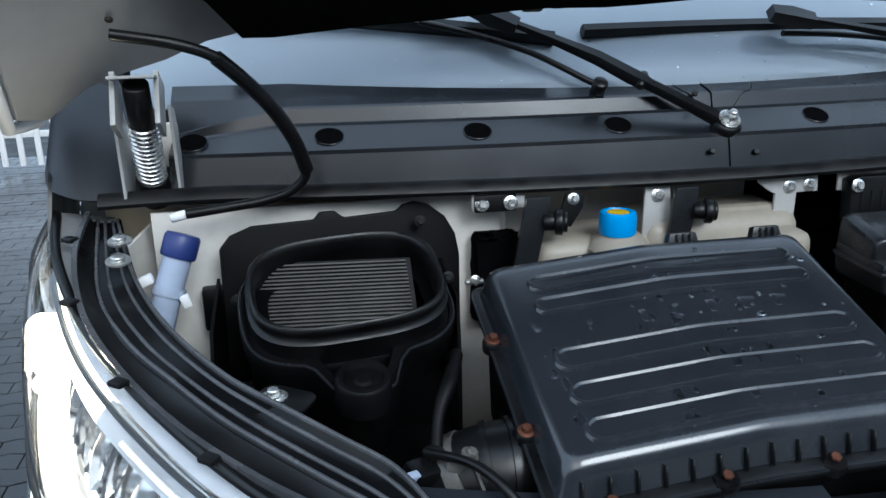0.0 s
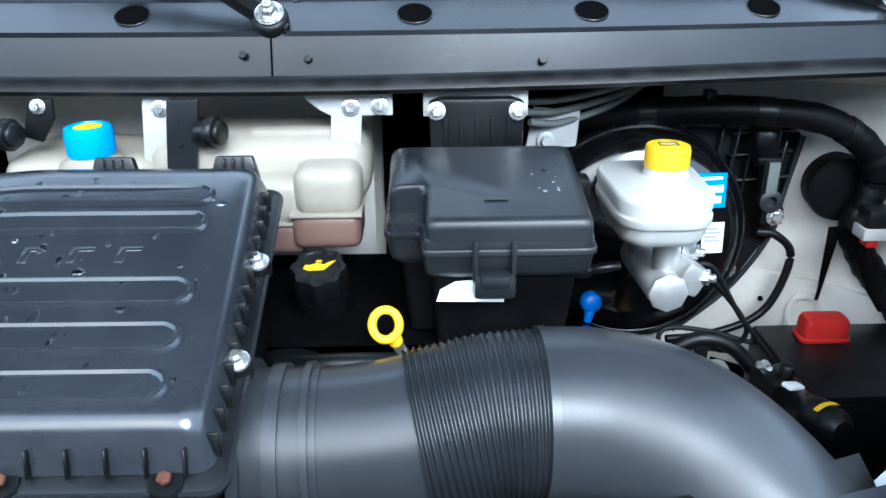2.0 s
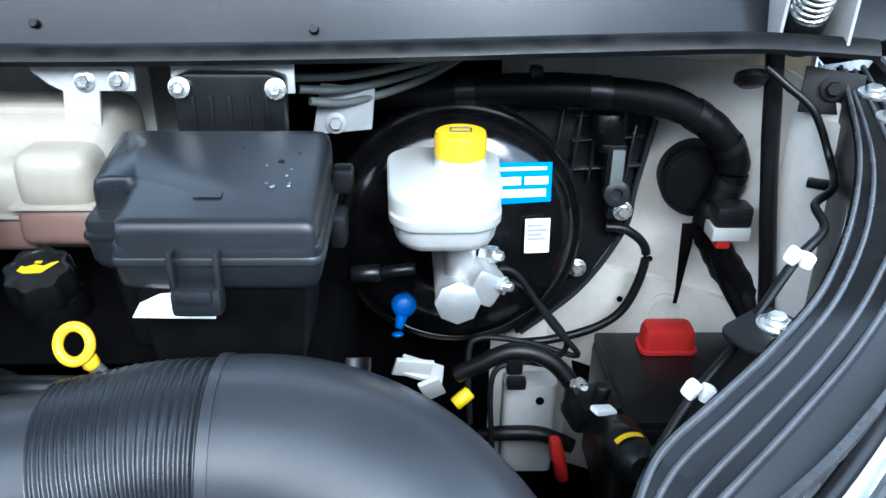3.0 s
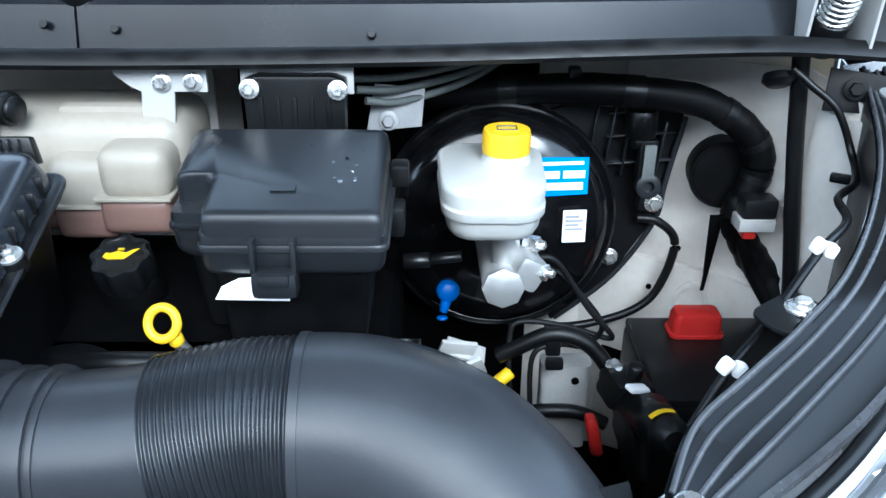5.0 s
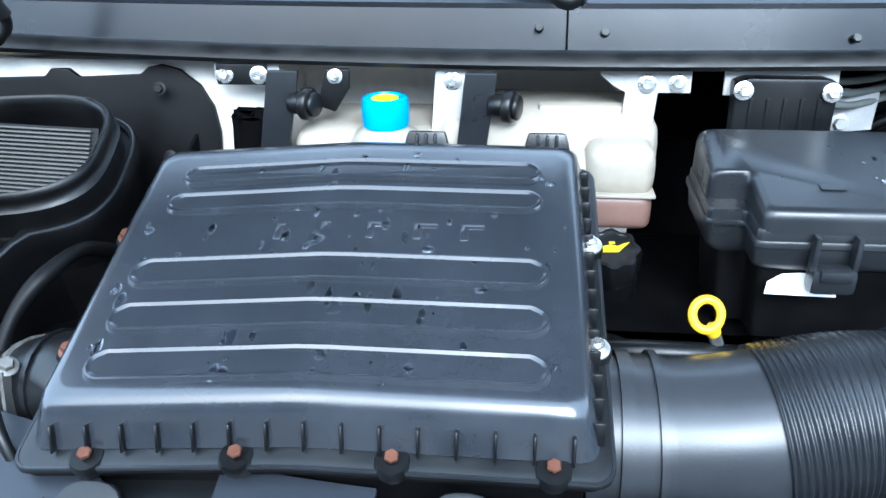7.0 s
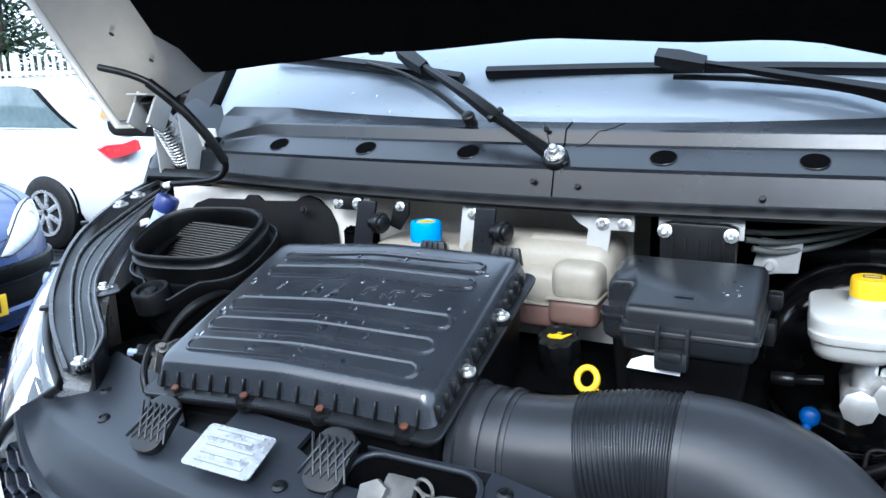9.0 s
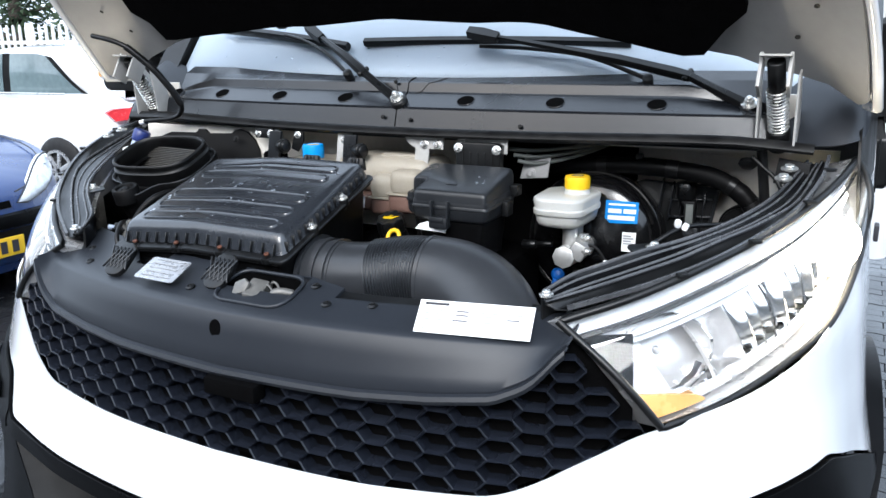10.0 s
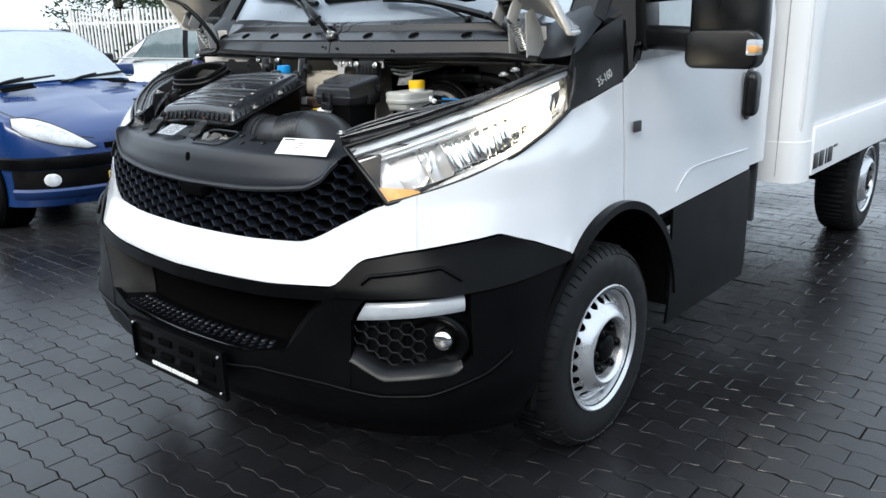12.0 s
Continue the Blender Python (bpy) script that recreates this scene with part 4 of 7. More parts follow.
for s in (1, -1):
    col = [(x, y) for x, y in ((X0 - .19, Y0 - .012), (X0 - .1, Y0 - .014), (X0 - .045, Y0 - .004), (X0 - .012, Y0 + .03), (X0, Y0 + .09), (X0, Y0 + .14), (X0 - .02, Y0 + .14), (X0 - .19, Y0 + .01))]
    part("corner_post", mirror(loft([[Vector((x, y, z)) for x, y in col] for z in (Z0 - .02, Z1)]), s), M["boxwhite"], cargo, "rounded white corner post")
    part("post_foot", mirror(loft([[Vector((x * 1.003, y - .004, z)) for x, y in col] for z in (Z0 - .03, Z0 + .16)]), s), M["boxwhite"], cargo)
    part("post_groove", mirror(box((X0 - .105, Y0 - .016, (Z0 + Z1) / 2), (.004, .004, Z1 - Z0), .001), s), M["greyink"], cargo)
    rl = part("side_rail", mirror(box((X0 + .002, (Y0 + .14 + Y1) / 2, Z0 + .105), (.02, Y1 - Y0 - .14, .23), .006), s), M["boxwhite"], cargo, "white lower side rail")
    for y, w, z, h in ((2.985, .07, .045, .075), (3.075, .07, .045, .075), (3.15, .02, .045, .075), (3.215, .07, .045, .075), (3.30, .06, .078, .012)):
        part("logo_bar", mirror(box((X0 + .0135, y, Z0 + .012 + z), (.004, w, h), .0008, None, 1), s), M["logo"], rl)
part("chassis", join(box((.42, 3.6, .5), (.08, 5.6, .14), .01), box((-.42, 3.6, .5), (.08, 5.6, .14), .01), box((0, 4.76, .36), (1.5, .1, .1), .03), box((0, 1.7, .45), (1.0, 1.8, .3), .05), box((0, 6.3, .62), (2.0, .1, .1), .01)), M["dark"], van, "dark chassis frame")

# ---------------- open hood ----------------
def hood_pt(x, t, drop=0.0):
    """x across, t from the rear edge (0) to the nose (1); drop towards the inside."""
    a = abs(x)
    ze = float(np.interp(a, [0, .3, .5, .72, .85, .937], [1.555, 1.548, 1.525, 1.49, 1.445, 1.385]))
    ze -= float(np.interp(x, [.35, .62, .937], [0, .04, .028]))
    ye = float(np.interp(a, [0, .3, .6, .8, .937], [.955, .96, .98, 1.005, 1.03]))
    q = Vector((0, -.71, .70))
    nrm = Vector((0, -.70, -.71))
    L = 1.02 - .25 * a ** 3
    ze -= .10 * max(0.0, min(1.0, (a - .80) / .137)) * min(1.0, t / .15)
    x = x * (1 + .022 * min(1.0, t / .13) * max(0.0, min(1.0, (a - .8) / .137)))
    p = Vector((x * (1 - .18 * t * t), ye, ze)) + q * (t * L) + nrm * (drop - .07 * math.sin(math.pi * min(t * .6 + .1, 1)))
    return p
xs = np.linspace(-.937, .937, 36)
part("hood", slab([[hood_pt(x, t, -.012) for x in xs] for t in np.linspace(0, 1, 14)], .004), M["white"], van, "white hood, propped wide open")
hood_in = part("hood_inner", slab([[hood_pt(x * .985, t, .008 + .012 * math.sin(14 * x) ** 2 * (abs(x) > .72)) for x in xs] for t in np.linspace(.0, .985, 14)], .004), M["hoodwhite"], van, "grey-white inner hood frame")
def felt_edge(x):
    a = abs(x)
    return float(np.interp(a, [0, .2, .45, .66, .74], [.03, .02, .03, .05, .16]))
part("hood_felt", slab([[hood_pt(x, felt_edge(x) + (.93 - felt_edge(x)) * k, .06 + .012 * math.sin(math.pi * k) + (.014 if abs(x) < .7 else 0)) for x in np.linspace(-.74, .74, 40)] for k in np.linspace(0, 1, 10)], .025), M["felt_shade"], hood_in, "black hood insulation mat")
for s in (1, -1):
    for t in (.04, .12):
        part("hood_plug", lathe([(.005, 0), (.005, .001), (.003, .0014)], hood_pt(s * (.80 + t * .4), t * 1.6 + .05, .022), (0, -.7, -.71), 14), M["plastic"], hood_in)
    part("hood_lip", sweep([hood_pt(s * .937, t, .0) for t in np.linspace(0, 1, 14)], ring(.009, 8)), M["white"], hood_in)
part("hood_notch", join(box(hood_pt(-.30, .03, .05), (.03, .03, .05), .006, (45, 0, 0)), box(hood_pt(-.27, .03, .06), (.02, .02, .03), .004, (45, 0, 0))), M["plastic"], hood_in)

# hood hinges with coil springs
def hinge(s):
    h = thing("hood_hinge", (s * .80, .98, 1.3), "zinc-plated hood hinge with coil spring, raised", "hinge", "hood hinges")
    tp, bt = Vector((.789, .90, 1.458)), Vector((.797, 1.0, 1.303))
    ax = (tp - bt).normalized()
    u, v, w = axes_of(ax)
    fork = join(box((.7645, .904, 1.432), (.006, .044, .066), .001, (-30, 0, 0)), box((.8135, .904, 1.432), (.006, .044, .066), .001, (-30, 0, 0)), box((.789, .894, 1.4645), (.0525, .04, .0035), .001, (-6, 0, 0)))
    part("fork", mirror(fork, s), M["bracket"], h, "pale steel fork")
    part("damper", mirror(cyl(bt + ax * .118, tp - ax * .002, .0155, .0155, 18), s), M["plastic"], h, "black upper spring sleeve")
    coil = [bt + ax * (.03 + .092 * k / 208) + u * (.0172 * math.cos(2 * math.pi * k / 16)) + v * (.0172 * math.sin(2 * math.pi * k / 16)) for k in range(209)]
    part("spring", mirror(tube(coil, .0024, 6, 0), s), M["bolt"], h, "steel coil spring")
    part("rod", mirror(cyl(bt + ax * .02, tp - ax * .05, .008), s), M["dark"], h)
    part("foot", mirror(cyl(bt - ax * .012, bt + ax * .033, .02, .021, 18), s), M["plastic"], h, "black spring foot")
    part("side_plate", mirror(prism([(-.05, 0), (.055, 0), (.045, .10), (.02, .145), (-.02, .135)], (.824, 1.0, 1.30), (0, 1, 0), (0, -.3, 1), .004, .001), s), M["bracket"], h, "pale pressed hinge plate")
    part("side_plate", mirror(prism([(-.03, 0), (.03, 0), (.02, .12), (-.015, .13)], (.758, .99, 1.30), (0, 1, 0), (0, -.25, 1), .004, .001), s), M["bracket"], h)
    part("back_plate", mirror(box((.795, 1.055, 1.345), (.06, .006, .09), .002, (8, 0, 0)), s), M["cream"], h)
for s in (1, -1):
    hinge(s)
# washer hose to the hood
HOSE = [(-.791, .80, 1.516), (-.73, .80, 1.505), (-.689, .81, 1.489), (-.664, .825, 1.464), (-.636, .845, 1.430), (-.613, .865, 1.389), (-.60, .885, 1.347), (-.617, .895, 1.321), (-.653, .9, 1.308), (-.701, .9, 1.302), (-.749, .9, 1.297)]
hose = tube(HOSE, .0062, 12, 10)
wh = solo("washer_hose", hose, M["rubber"], "black rubber washer hose hanging from the hood", "hose")
part("hose_sleeve", tube(HOSE[2:7], .0088, 12, 10), M["rubber"], wh)
part("hose_nipple", cyl((-.749, .9, 1.297), (-.768, .9, 1.293), .006), M["paper"], wh, "white plastic nipple")

# ---------------- cowl, seal, wipers ----------------
COWL = [(-.03, 1.292), (-.032, 1.30), (-.018, 1.304), (-.006, 1.348), (-.002, 1.353), (.042, 1.379), (.046, 1.383), (.052, 1.402), (.057, 1.405), (.085, 1.413), (.12, 1.43)]
def cowl_pt(x, i):
    d, z = COWL[i]
    fade = float(np.interp(abs(x), [.62, .72, .78], [1, .6, .3]))
    if 4 <= i <= 8:
        z = 1.352 + (z - 1.352) * fade if abs(x) > .62 else z
    return (x, .945 + .1 * x * x + d, z)
cowl = thing("cowl_panel", (0, 1.0, 1.38), "dark grey plastic cowl panel below the windscreen", "cowl panel")
xs = np.linspace(-.775, .775, 70)
part("cowl_shell", slab([[cowl_pt(x, i) for x in xs] for i in range(len(COWL))], .004), M["cowl"], cowl, smooth=10)
for x in (-.745, -.563, -.36, -.157, .158, .36, .566, .755):
    z = 1.3675 if abs(x) < .7 else 1.3605
    y = .945 + .1 * x * x + .021
    nrm = Vector((0, -.51, .86))
    lift = .0006 if abs(x) < .7 else .0055
    part("hole_lip", lathe([(.0185, -.004), (.0180, lift), (.0172, lift + .0005), (.0165, -.004)], (x, y, z), nrm, 24, sx=1.12, caps=(0, 0)), M["cowl"], cowl, smooth=60)
    part("cowl_hole", lathe([(.0170, -.003), (.0168, lift), (0, lift)], (x, y, z), nrm, 24, sx=1.12), M["felt_shade"], cowl, "round drain hole", smooth=20)
def on_cowl(x0, x1, i0=4, i1=9, n=14, lift=.0006):
    out = []
    for f in np.linspace(0, 1, n):
        k = i0 + (i1 - i0) * f; i = min(int(k), len(COWL) - 2); x = x0 + (x1 - x0) * f
        out.append(Vector(cowl_pt(x, i)).lerp(Vector(cowl_pt(x, i + 1)), k - i) + Vector((0, -lift * .5, lift)))
    return out
for x0, x1 in ((.02, .085), (-.02, -.045)):
    part("cowl_fold", sweep(on_cowl(x0, x1, 5), ring(.0009, 6)), M["plastic"], cowl, "moulded fold line")
part("cowl_split", sweep(on_cowl(0, 0, 0, 9, 24), ring(.0012, 6)), M["felt_shade"], cowl, "joint between the two cowl halves")
for x, y, z in ((-.03, .928, 1.33), (.04, .93, 1.325), (-.03, .99, 1.404), (.30, .935, 1.32)):
    part("cowl_clip", lathe([(.005, 0), (.004, .003)], (x, y, z), (0, -.8, .5), 10), M["plastic"], cowl)

# rubber seal: along the cowl and round the bay
seal_path = [(-.535, .468, 1.135), (-.66, .545, 1.16), (-.77, .64, 1.20), (-.855, .77, 1.245), (-.885, .90, 1.285), (-.86, .965, 1.30), (-.78, .96, 1.302), (-.70, .945, 1.305), (-.55, .93, 1.302), (-.3, .915, 1.298), (0, .908, 1.296), (.3, .915, 1.298), (.55, .93, 1.302), (.70, .945, 1.303), (.78, .96, 1.298), (.86, .965, 1.292), (.89, .90, 1.283), (.86, .77, 1.245), (.775, .64, 1.20), (.66, .545, 1.16), (.545, .468, 1.135)]
seal = solo("rubber_seal", sweep(curve_pts(seal_path[5:16], 10), [(-.016, -.003), (.016, -.003), (.018, .002), (.012, .012), (.004, .016), (-.004, .012), (-.014, .01)]), M["rubber"], "black rubber hood seal along the cowl", "seal")
part("cowl_gutter", sweep(curve_pts([(-.76, 1.02, 1.29), (-.55, .995, 1.292), (-.3, .975, 1.289), (0, .968, 1.287), (.3, .975, 1.289), (.55, .995, 1.292), (.76, 1.02, 1.29)], 8), [(-.025, -.004), (.025, -.004), (.025, .012), (-.025, .012)]), M["plastic"], seal)

def wiper(pivot, elbow, tip, b0, b1, guide, label):
    w = thing("wiper", pivot, label, "wiper", "windscreen wipers")
    p, e, t = Vector(pivot), Vector(elbow), Vector(tip)
    d = e - p
    n = Vector((0, -.68, .73))
    prof = [(-.0088, -.005), (.0088, -.005), (.0088, .0015), (.0055, .0065), (-.0055, .0065), (-.0088, .0015)]
    part("arm_base", sweep([p - d * .16, p - d * .06, p + d * .12, p + d * .55, p + d * .9, e], prof, n, scales=[.55, 1.1, 1.25, 1.0, .95, 1.1]), M["plastic"], w, "black wiper arm")
    q = t - e
    part("arm", sweep([e - d * .05, e + q * .06, e + q * .3 + n * .006, e + q * .62 + n * .004, t], prof, n, scales=[1.15, 1.3, 1.15, .8, .5]), M["plastic"], w)
    part("elbow_pin", cyl(e - d.cross(n).normalized() * .015, e + d.cross(n).normalized() * .015, .006), M["plastic"], w)
    part("nut", join(hexbolt(p + n * .009, n, .010, .010), cyl(p + n * .018, p + n * .027, .0055)), M["bolt"], w, "bright wiper nut")
    part("pivot_cap", lathe([(.02, -.012), (.02, .002), (.016, .006)], p, n, 20), M["plastic"], w)
    b0, b1 = Vector(b0), Vector(b1)
    bl = [b0.lerp(b1, f) + n * (.006 * math.sin(math.pi * f)) for f in np.linspace(0, 1, 9)]
    part("blade", sweep(bl, [(-.003, -.014), (.003, -.014), (.009, .0), (.006, .011), (-.006, .011), (-.009, .0)], n), M["rubber"], w, "black wiper blade")
    part("blade_clip", sweep([t - q.normalized() * .04, t, t + q.normalized() * .035], [(-.014, -.012), (.014, -.012), (.011, .01), (-.011, .01)], n, scales=[.8, 1, .8]), M["plastic"], w)
    part("guide_arm", tube(guide, .0048, 8, 8), M["plastic"], w, "thin black guide arm")
    part("guide_foot", cyl(Vector(guide[0]) - n * .02, Vector(guide[0]) + n * .008, .011), M["plastic"], w)
wiper((0, .947, 1.366), (-.116, .986, 1.427), (-.314, 1.072, 1.52), (-.70, 1.165, 1.531), (-.217, 1.08, 1.482), [(-.172, 1.005, 1.42), (-.187, 1.015, 1.427), (-.262, 1.05, 1.466), (-.345, 1.085, 1.494), (-.419, 1.09, 1.512)], "black wiper with its pivot at the middle")
wiper((.736, 1.033, 1.366), (.613, 1.046, 1.424), (.158, 1.055, 1.508), (-.171, 1.085, 1.491), (.479, 1.115, 1.484), [(.535, 1.045, 1.413), (.521, 1.05, 1.419), (.399, 1.07, 1.459), (.27, 1.068, 1.476), (.15, 1.06, 1.482)], "black wiper with its pivot at the side")

# ---------------- fender rails ----------------
RAIL_IN = [(.85, 1.0, 1.272), (.814, .869, 1.232), (.766, .768, 1.204), (.703, .674, 1.184), (.642, .612, 1.170), (.594, .576, 1.153), (.548, .541, 1.136), (.520, .492, 1.119)]
RAIL_OUT = [(.874, 1.0, 1.272), (.85, .84, 1.228), (.805, .735, 1.206), (.752, .666, 1.186), (.70, .614, 1.163), (.638, .562, 1.142), (.585, .520, 1.125), (.53, .478, 1.108)]
FLANGE = [(.885, 1.0, 1.283), (.88, .88, 1.258), (.845, .755, 1.218), (.765, .637, 1.172), (.672, .552, 1.136), (.563, .484, 1.102)]
def rail(s):
    r = thing("fender_rail", (s * .7, .6, 1.15), "black ridged plastic rail along the inner fender", "rail", "inner fender rails")
    A, B, C = curve_pts(RAIL_IN, 10), curve_pts(RAIL_OUT, 10), curve_pts(FLANGE, 14)
    grid = [[a.lerp(b, f) - Vector((0, 0, d)) for a, b in zip(A, B)] for f, d in ((0, 0), (.06, .004), (.5, .005), (.94, .004), (1, 0))]
    part("channel", mirror(slab(grid, .005), s), M["rail"], r, "black channel strip", smooth=40)
    # ridges take the lighter grey as a painted highlight line
    for f in (0, .25, .66, 1):
        path = [a.lerp(b, f) - Vector((0, 0, 0 if f in (0, 1) else .004)) for a, b in zip(A, B)]
        part("ridge", mirror(sweep(path, [(-.0022, -.003), (.0022, -.003), (.0022, .0006), (.0011, .0018), (-.0011, .0018), (-.0022, .0006)]), s), M["ridge"], r, "black plastic ridge, its highlight painted grey")
    part("flange", mirror(slab([[b - Vector((0, 0, .004)) for b in B], [b.lerp(c, .5) - Vector((0, 0, .008)) for b, c in zip(B, C)], [c - Vector((0, 0, .003)) for c in C]], .004), s), M["plastic"], r, "flat black outer flange")
    part("flange_edge", mirror(sweep(C, [(-.003, -.005), (.003, -.005), (.003, .002), (-.003, .002)]), s), M["ridge"], r, "outer flange edge, its highlight painted grey")
    for i in (9, 23, 37, 51):
        part("flange_tab", mirror(box(C[i] + Vector((.008, -.006, .0)), (.018, .014, .006), .002, (0, 0, 40)), s), M["plastic"], r)
    part("rail_wall", mirror(slab([[p - Vector((0, 0, .003)) for p in A], [p + Vector((.004, -.004, -.16)) for p in A], [p + Vector((.006, -.006, -.4)) for p in A]], .004), s), M["plastic"], r, "black inner wall")
    part("end_screw", mirror(hexbolt((.530, .482, 1.118), (0, -.1, 1), .007), s), M["bolt"], r, "bright end screw")
    for x, y, z in ((.823, .84, 1.262), (.828, .888, 1.272)):
        part("rail_bolt", mirror(hexbolt((x, y, z), (0, -.2, 1), .009), s), M["steel"], r)
    br = part("rail_bracket", mirror(prism(rrect(.062, .038, .012, 4), (.645, .637, 1.165), (.8, .6, 0), (-.6, .8, .1), .004, .001), s), M["plastic"], r, "dark bracket with bright bolt")
    part("bracket_bolt", mirror(join(hexbolt((.655, .64, 1.171), (0, 0, 1), .007), lathe([(.014, 0), (.014, .0015)], (.655, .64, 1.1692), (0, 0, 1), 20)), s), M["bolt"], br)
    for x, y, z in ((.684, .688, 1.199), (.59, .603, 1.139)) if s > 0 else ():
        part("cable_clip", join(box((x - .003, y, z + .002), (.009, .011, .013), .003, (20, 0, 40)), box((x + .009, y + .002, z - .003), (.010, .011, .012), .003, (0, 20, 0))), M["paper"], r, "white cable clip")
for s in (1, -1):
    rail(s)
cable = solo("release_cable", tube([(.756, .968, 1.278), (.776, .96, 1.262), (.806, .948, 1.236), (.824, .93, 1.190), (.806, .88, 1.180), (.765, .83, 1.183), (.74, .76, 1.19), (.684, .691, 1.192), (.63, .641, 1.155), (.59, .606, 1.132), (.56, .58, 1.10)], .0042, 8, 8), M["rubber"], "black hood release cable along the fender rail", "cable")
part("cable_guide", box((.815, .927, 1.166), (.022, .012, .010), .003, (0, 0, -30)), M["plastic"], cable, "black cable guide")
# ---------------- bay walls ----------------
part("firewall", slab([[(x, 1.15 + .02 * (abs(x) > .6), z) for x in np.linspace(-.9, .9, 24)] for z in np.linspace(.55, 1.27, 10)], .006), M["cream"], van, "cream-painted steel bulkhead")
part("firewall_top", slab([[(x, y, z) for x in np.linspace(-.82, .82, 20)] for y, z in ((1.0, 1.286), (1.02, 1.284), (1.15, 1.27))], .004), M["cream"], van)
for s in (1, -1):
    part("tower", mirror(slab([[(.62, 1.15, .55 + .705 * k), (.72, 1.10, .55 + .705 * k), (.80, 1.02, .55 + .715 * k), (.845, .93, .55 + .685 * k), (.85, .80, .55 + .60 * k)] for k in (0, .28, .57, .78, 1)], .005), s), M["cream"], van, "cream-painted inner wing")
for k, (x, z, r) in enumerate(((.672, .930, .004), (.70, 1.0, .004), (.765, .932, .004), (.79, .98, .004))):
    part("wing_hole", lathe([(r, 0), (r, .003)], (x, 1.104 - .62 * (x - .672), z), (-.5, -1, 0), 10), M["felt_shade"], van)
part("wing_step", slab([[(x, y - .006, z) for x, y in ((.575, 1.16), (.66, 1.118), (.74, 1.07), (.80, 1.012))] for z in (.80, .88, .965, .972)], .012), M["cream"], van, "stepped lower plate of the inner wing")
part("wing_slot", lathe([(.024, 0), (.024, .005), (.019, .005), (.018, -.002), (.0, -.002)], (.724, 1.071, .918), (-.5, -1, 0), 22, sy=1.6, caps=(0, 1)), M["cream"], van, "oval pressing in the wing")
part("wing_post", slab([[(.806, .995, z), (.822, .958, z), (.838, .925, z)] for z in np.linspace(.62, 1.225, 6)], .008), M["cream"], van, "upright cream corner stiffener")
part("bulkhead_left", slab([[(x, y, z) for x, y in ((-.80, .955), (-.74, .948), (-.42, .948), (-.335, .952), (-.322, .97), (-.316, 1.03), (-.30, 1.04), (-.10, 1.045), (.10, 1.045))] for z in (.80, 1.0, 1.16, 1.262, 1.287)], .005), M["cream"], van, "cream-painted stepped bulkhead plate", smooth=35)
# closing sheet, coloured near-black for the shade at the bottom
part("bay_floor", box((0, .85, .6), (1.4, .6, .02), .004), M["felt_shade"], van, "near-black sheet painting the shaded bottom of the engine bay")
part("bulkhead_mat", slab([[(x, 1.136 - .012 * math.sin(20 * x) ** 2, z) for x in np.linspace(.11, .50, 16)] for z in np.linspace(.60, 1.262, 10)], .006), M["felt_shade"], van, "black insulation mat on the bulkhead")
part("radiator", box((0, .46, .84), (1.0, .06, .40), .008), M["dark"], van, "dark radiator behind the grille")

# ---------------- engine ----------------
engine = thing("engine", (.1, .8, .7), "black engine block with plastic cover", "engine")
# black block; the near-black also puts the bay's deep shade into its colour
part("block", join(box((.05, .82, .86), (.55, .4, .4), .03), box((.1, .84, 1.045), (.34, .28, .05), .02)), M["felt_shade"], engine, "black engine cover")
part("cover_step", join(box((.075, .735, 1.040), (.27, .07, .06), .026, None, 4), tube([(.0, .72, 1.06), (.08, .70, 1.075), (.16, .705, 1.07), (.22, .73, 1.05)], .012, 10), cyl((.03, .69, 1.05), (.03, .69, 1.075), .055, .05, 24, .006)), M["plastic"], engine, "glossy front step of the engine cover")
oz, oo_ = Vector((0, -.38, 1)).normalized(), Vector((.052, .822, 1.098))
oy = Vector((0, 1, .38)).normalized()
part("filler_neck", lathe([(.034, -.06), (.031, -.01), (.029, .0)], oo_, oz, 24), M["deep"], engine)
def cap_ring(h, f):
    return [oo_ + oz * h + (Vector((1, 0, 0)) * math.cos(a) + oy * math.sin(a)) * ((.0295 + .0022 * math.cos(8 * a)) * f) for a in np.linspace(0, 2 * math.pi, 48, endpoint=False)]
oc = part("oil_cap", loft([cap_ring(0, .95), cap_ring(.003, 1), cap_ring(.027, 1), cap_ring(.033, .93), cap_ring(.0335, .80), cap_ring(.0325, .76), cap_ring(.0325, .3)]), M["plastic"], engine, "black scalloped oil filler cap with yellow oil-can mark")
part("oil_mark", join(prism([(-.016, -.003), (-.010, -.006), (.006, -.005), (.013, .003), (.018, .009), (.012, .007), (.006, .003), (-.002, .005), (-.010, .002), (-.014, .003)], oo_ + oz * .0326, (1, 0, 0), oy, .0008, 0), box(oo_ + oz * .033 + oy * .008, (.006, .004, .001), 0)), M["ochre"], oc, "yellow oil-can mark")
dip = part("dipstick", join(sweep([Vector((.127 + .0128 * math.cos(a), .70 + .006 * math.sin(a), 1.118 + .0128 * math.sin(a))) for a in np.linspace(0, 2 * math.pi, 28, endpoint=False)], ring(.0044, 8), (0, 1, 0), True), lathe([(.005, 0), (.007, .003), (.007, .010), (.0045, .013)], (.137, .703, 1.094), (-.25, -.1, 1), 14)), M["yellow"], engine, "yellow dipstick ring")
part("dipstick_tube", tube([(.137, .703, 1.096), (.152, .715, 1.05), (.165, .73, .95)], .006, 8), M["steel"], dip, "steel dipstick tube")
part("dark_hose", tube([(.345, .84, .90), (.33, .82, .95), (.33, .85, 1.005)], .02, 12), M["rubber"], engine)

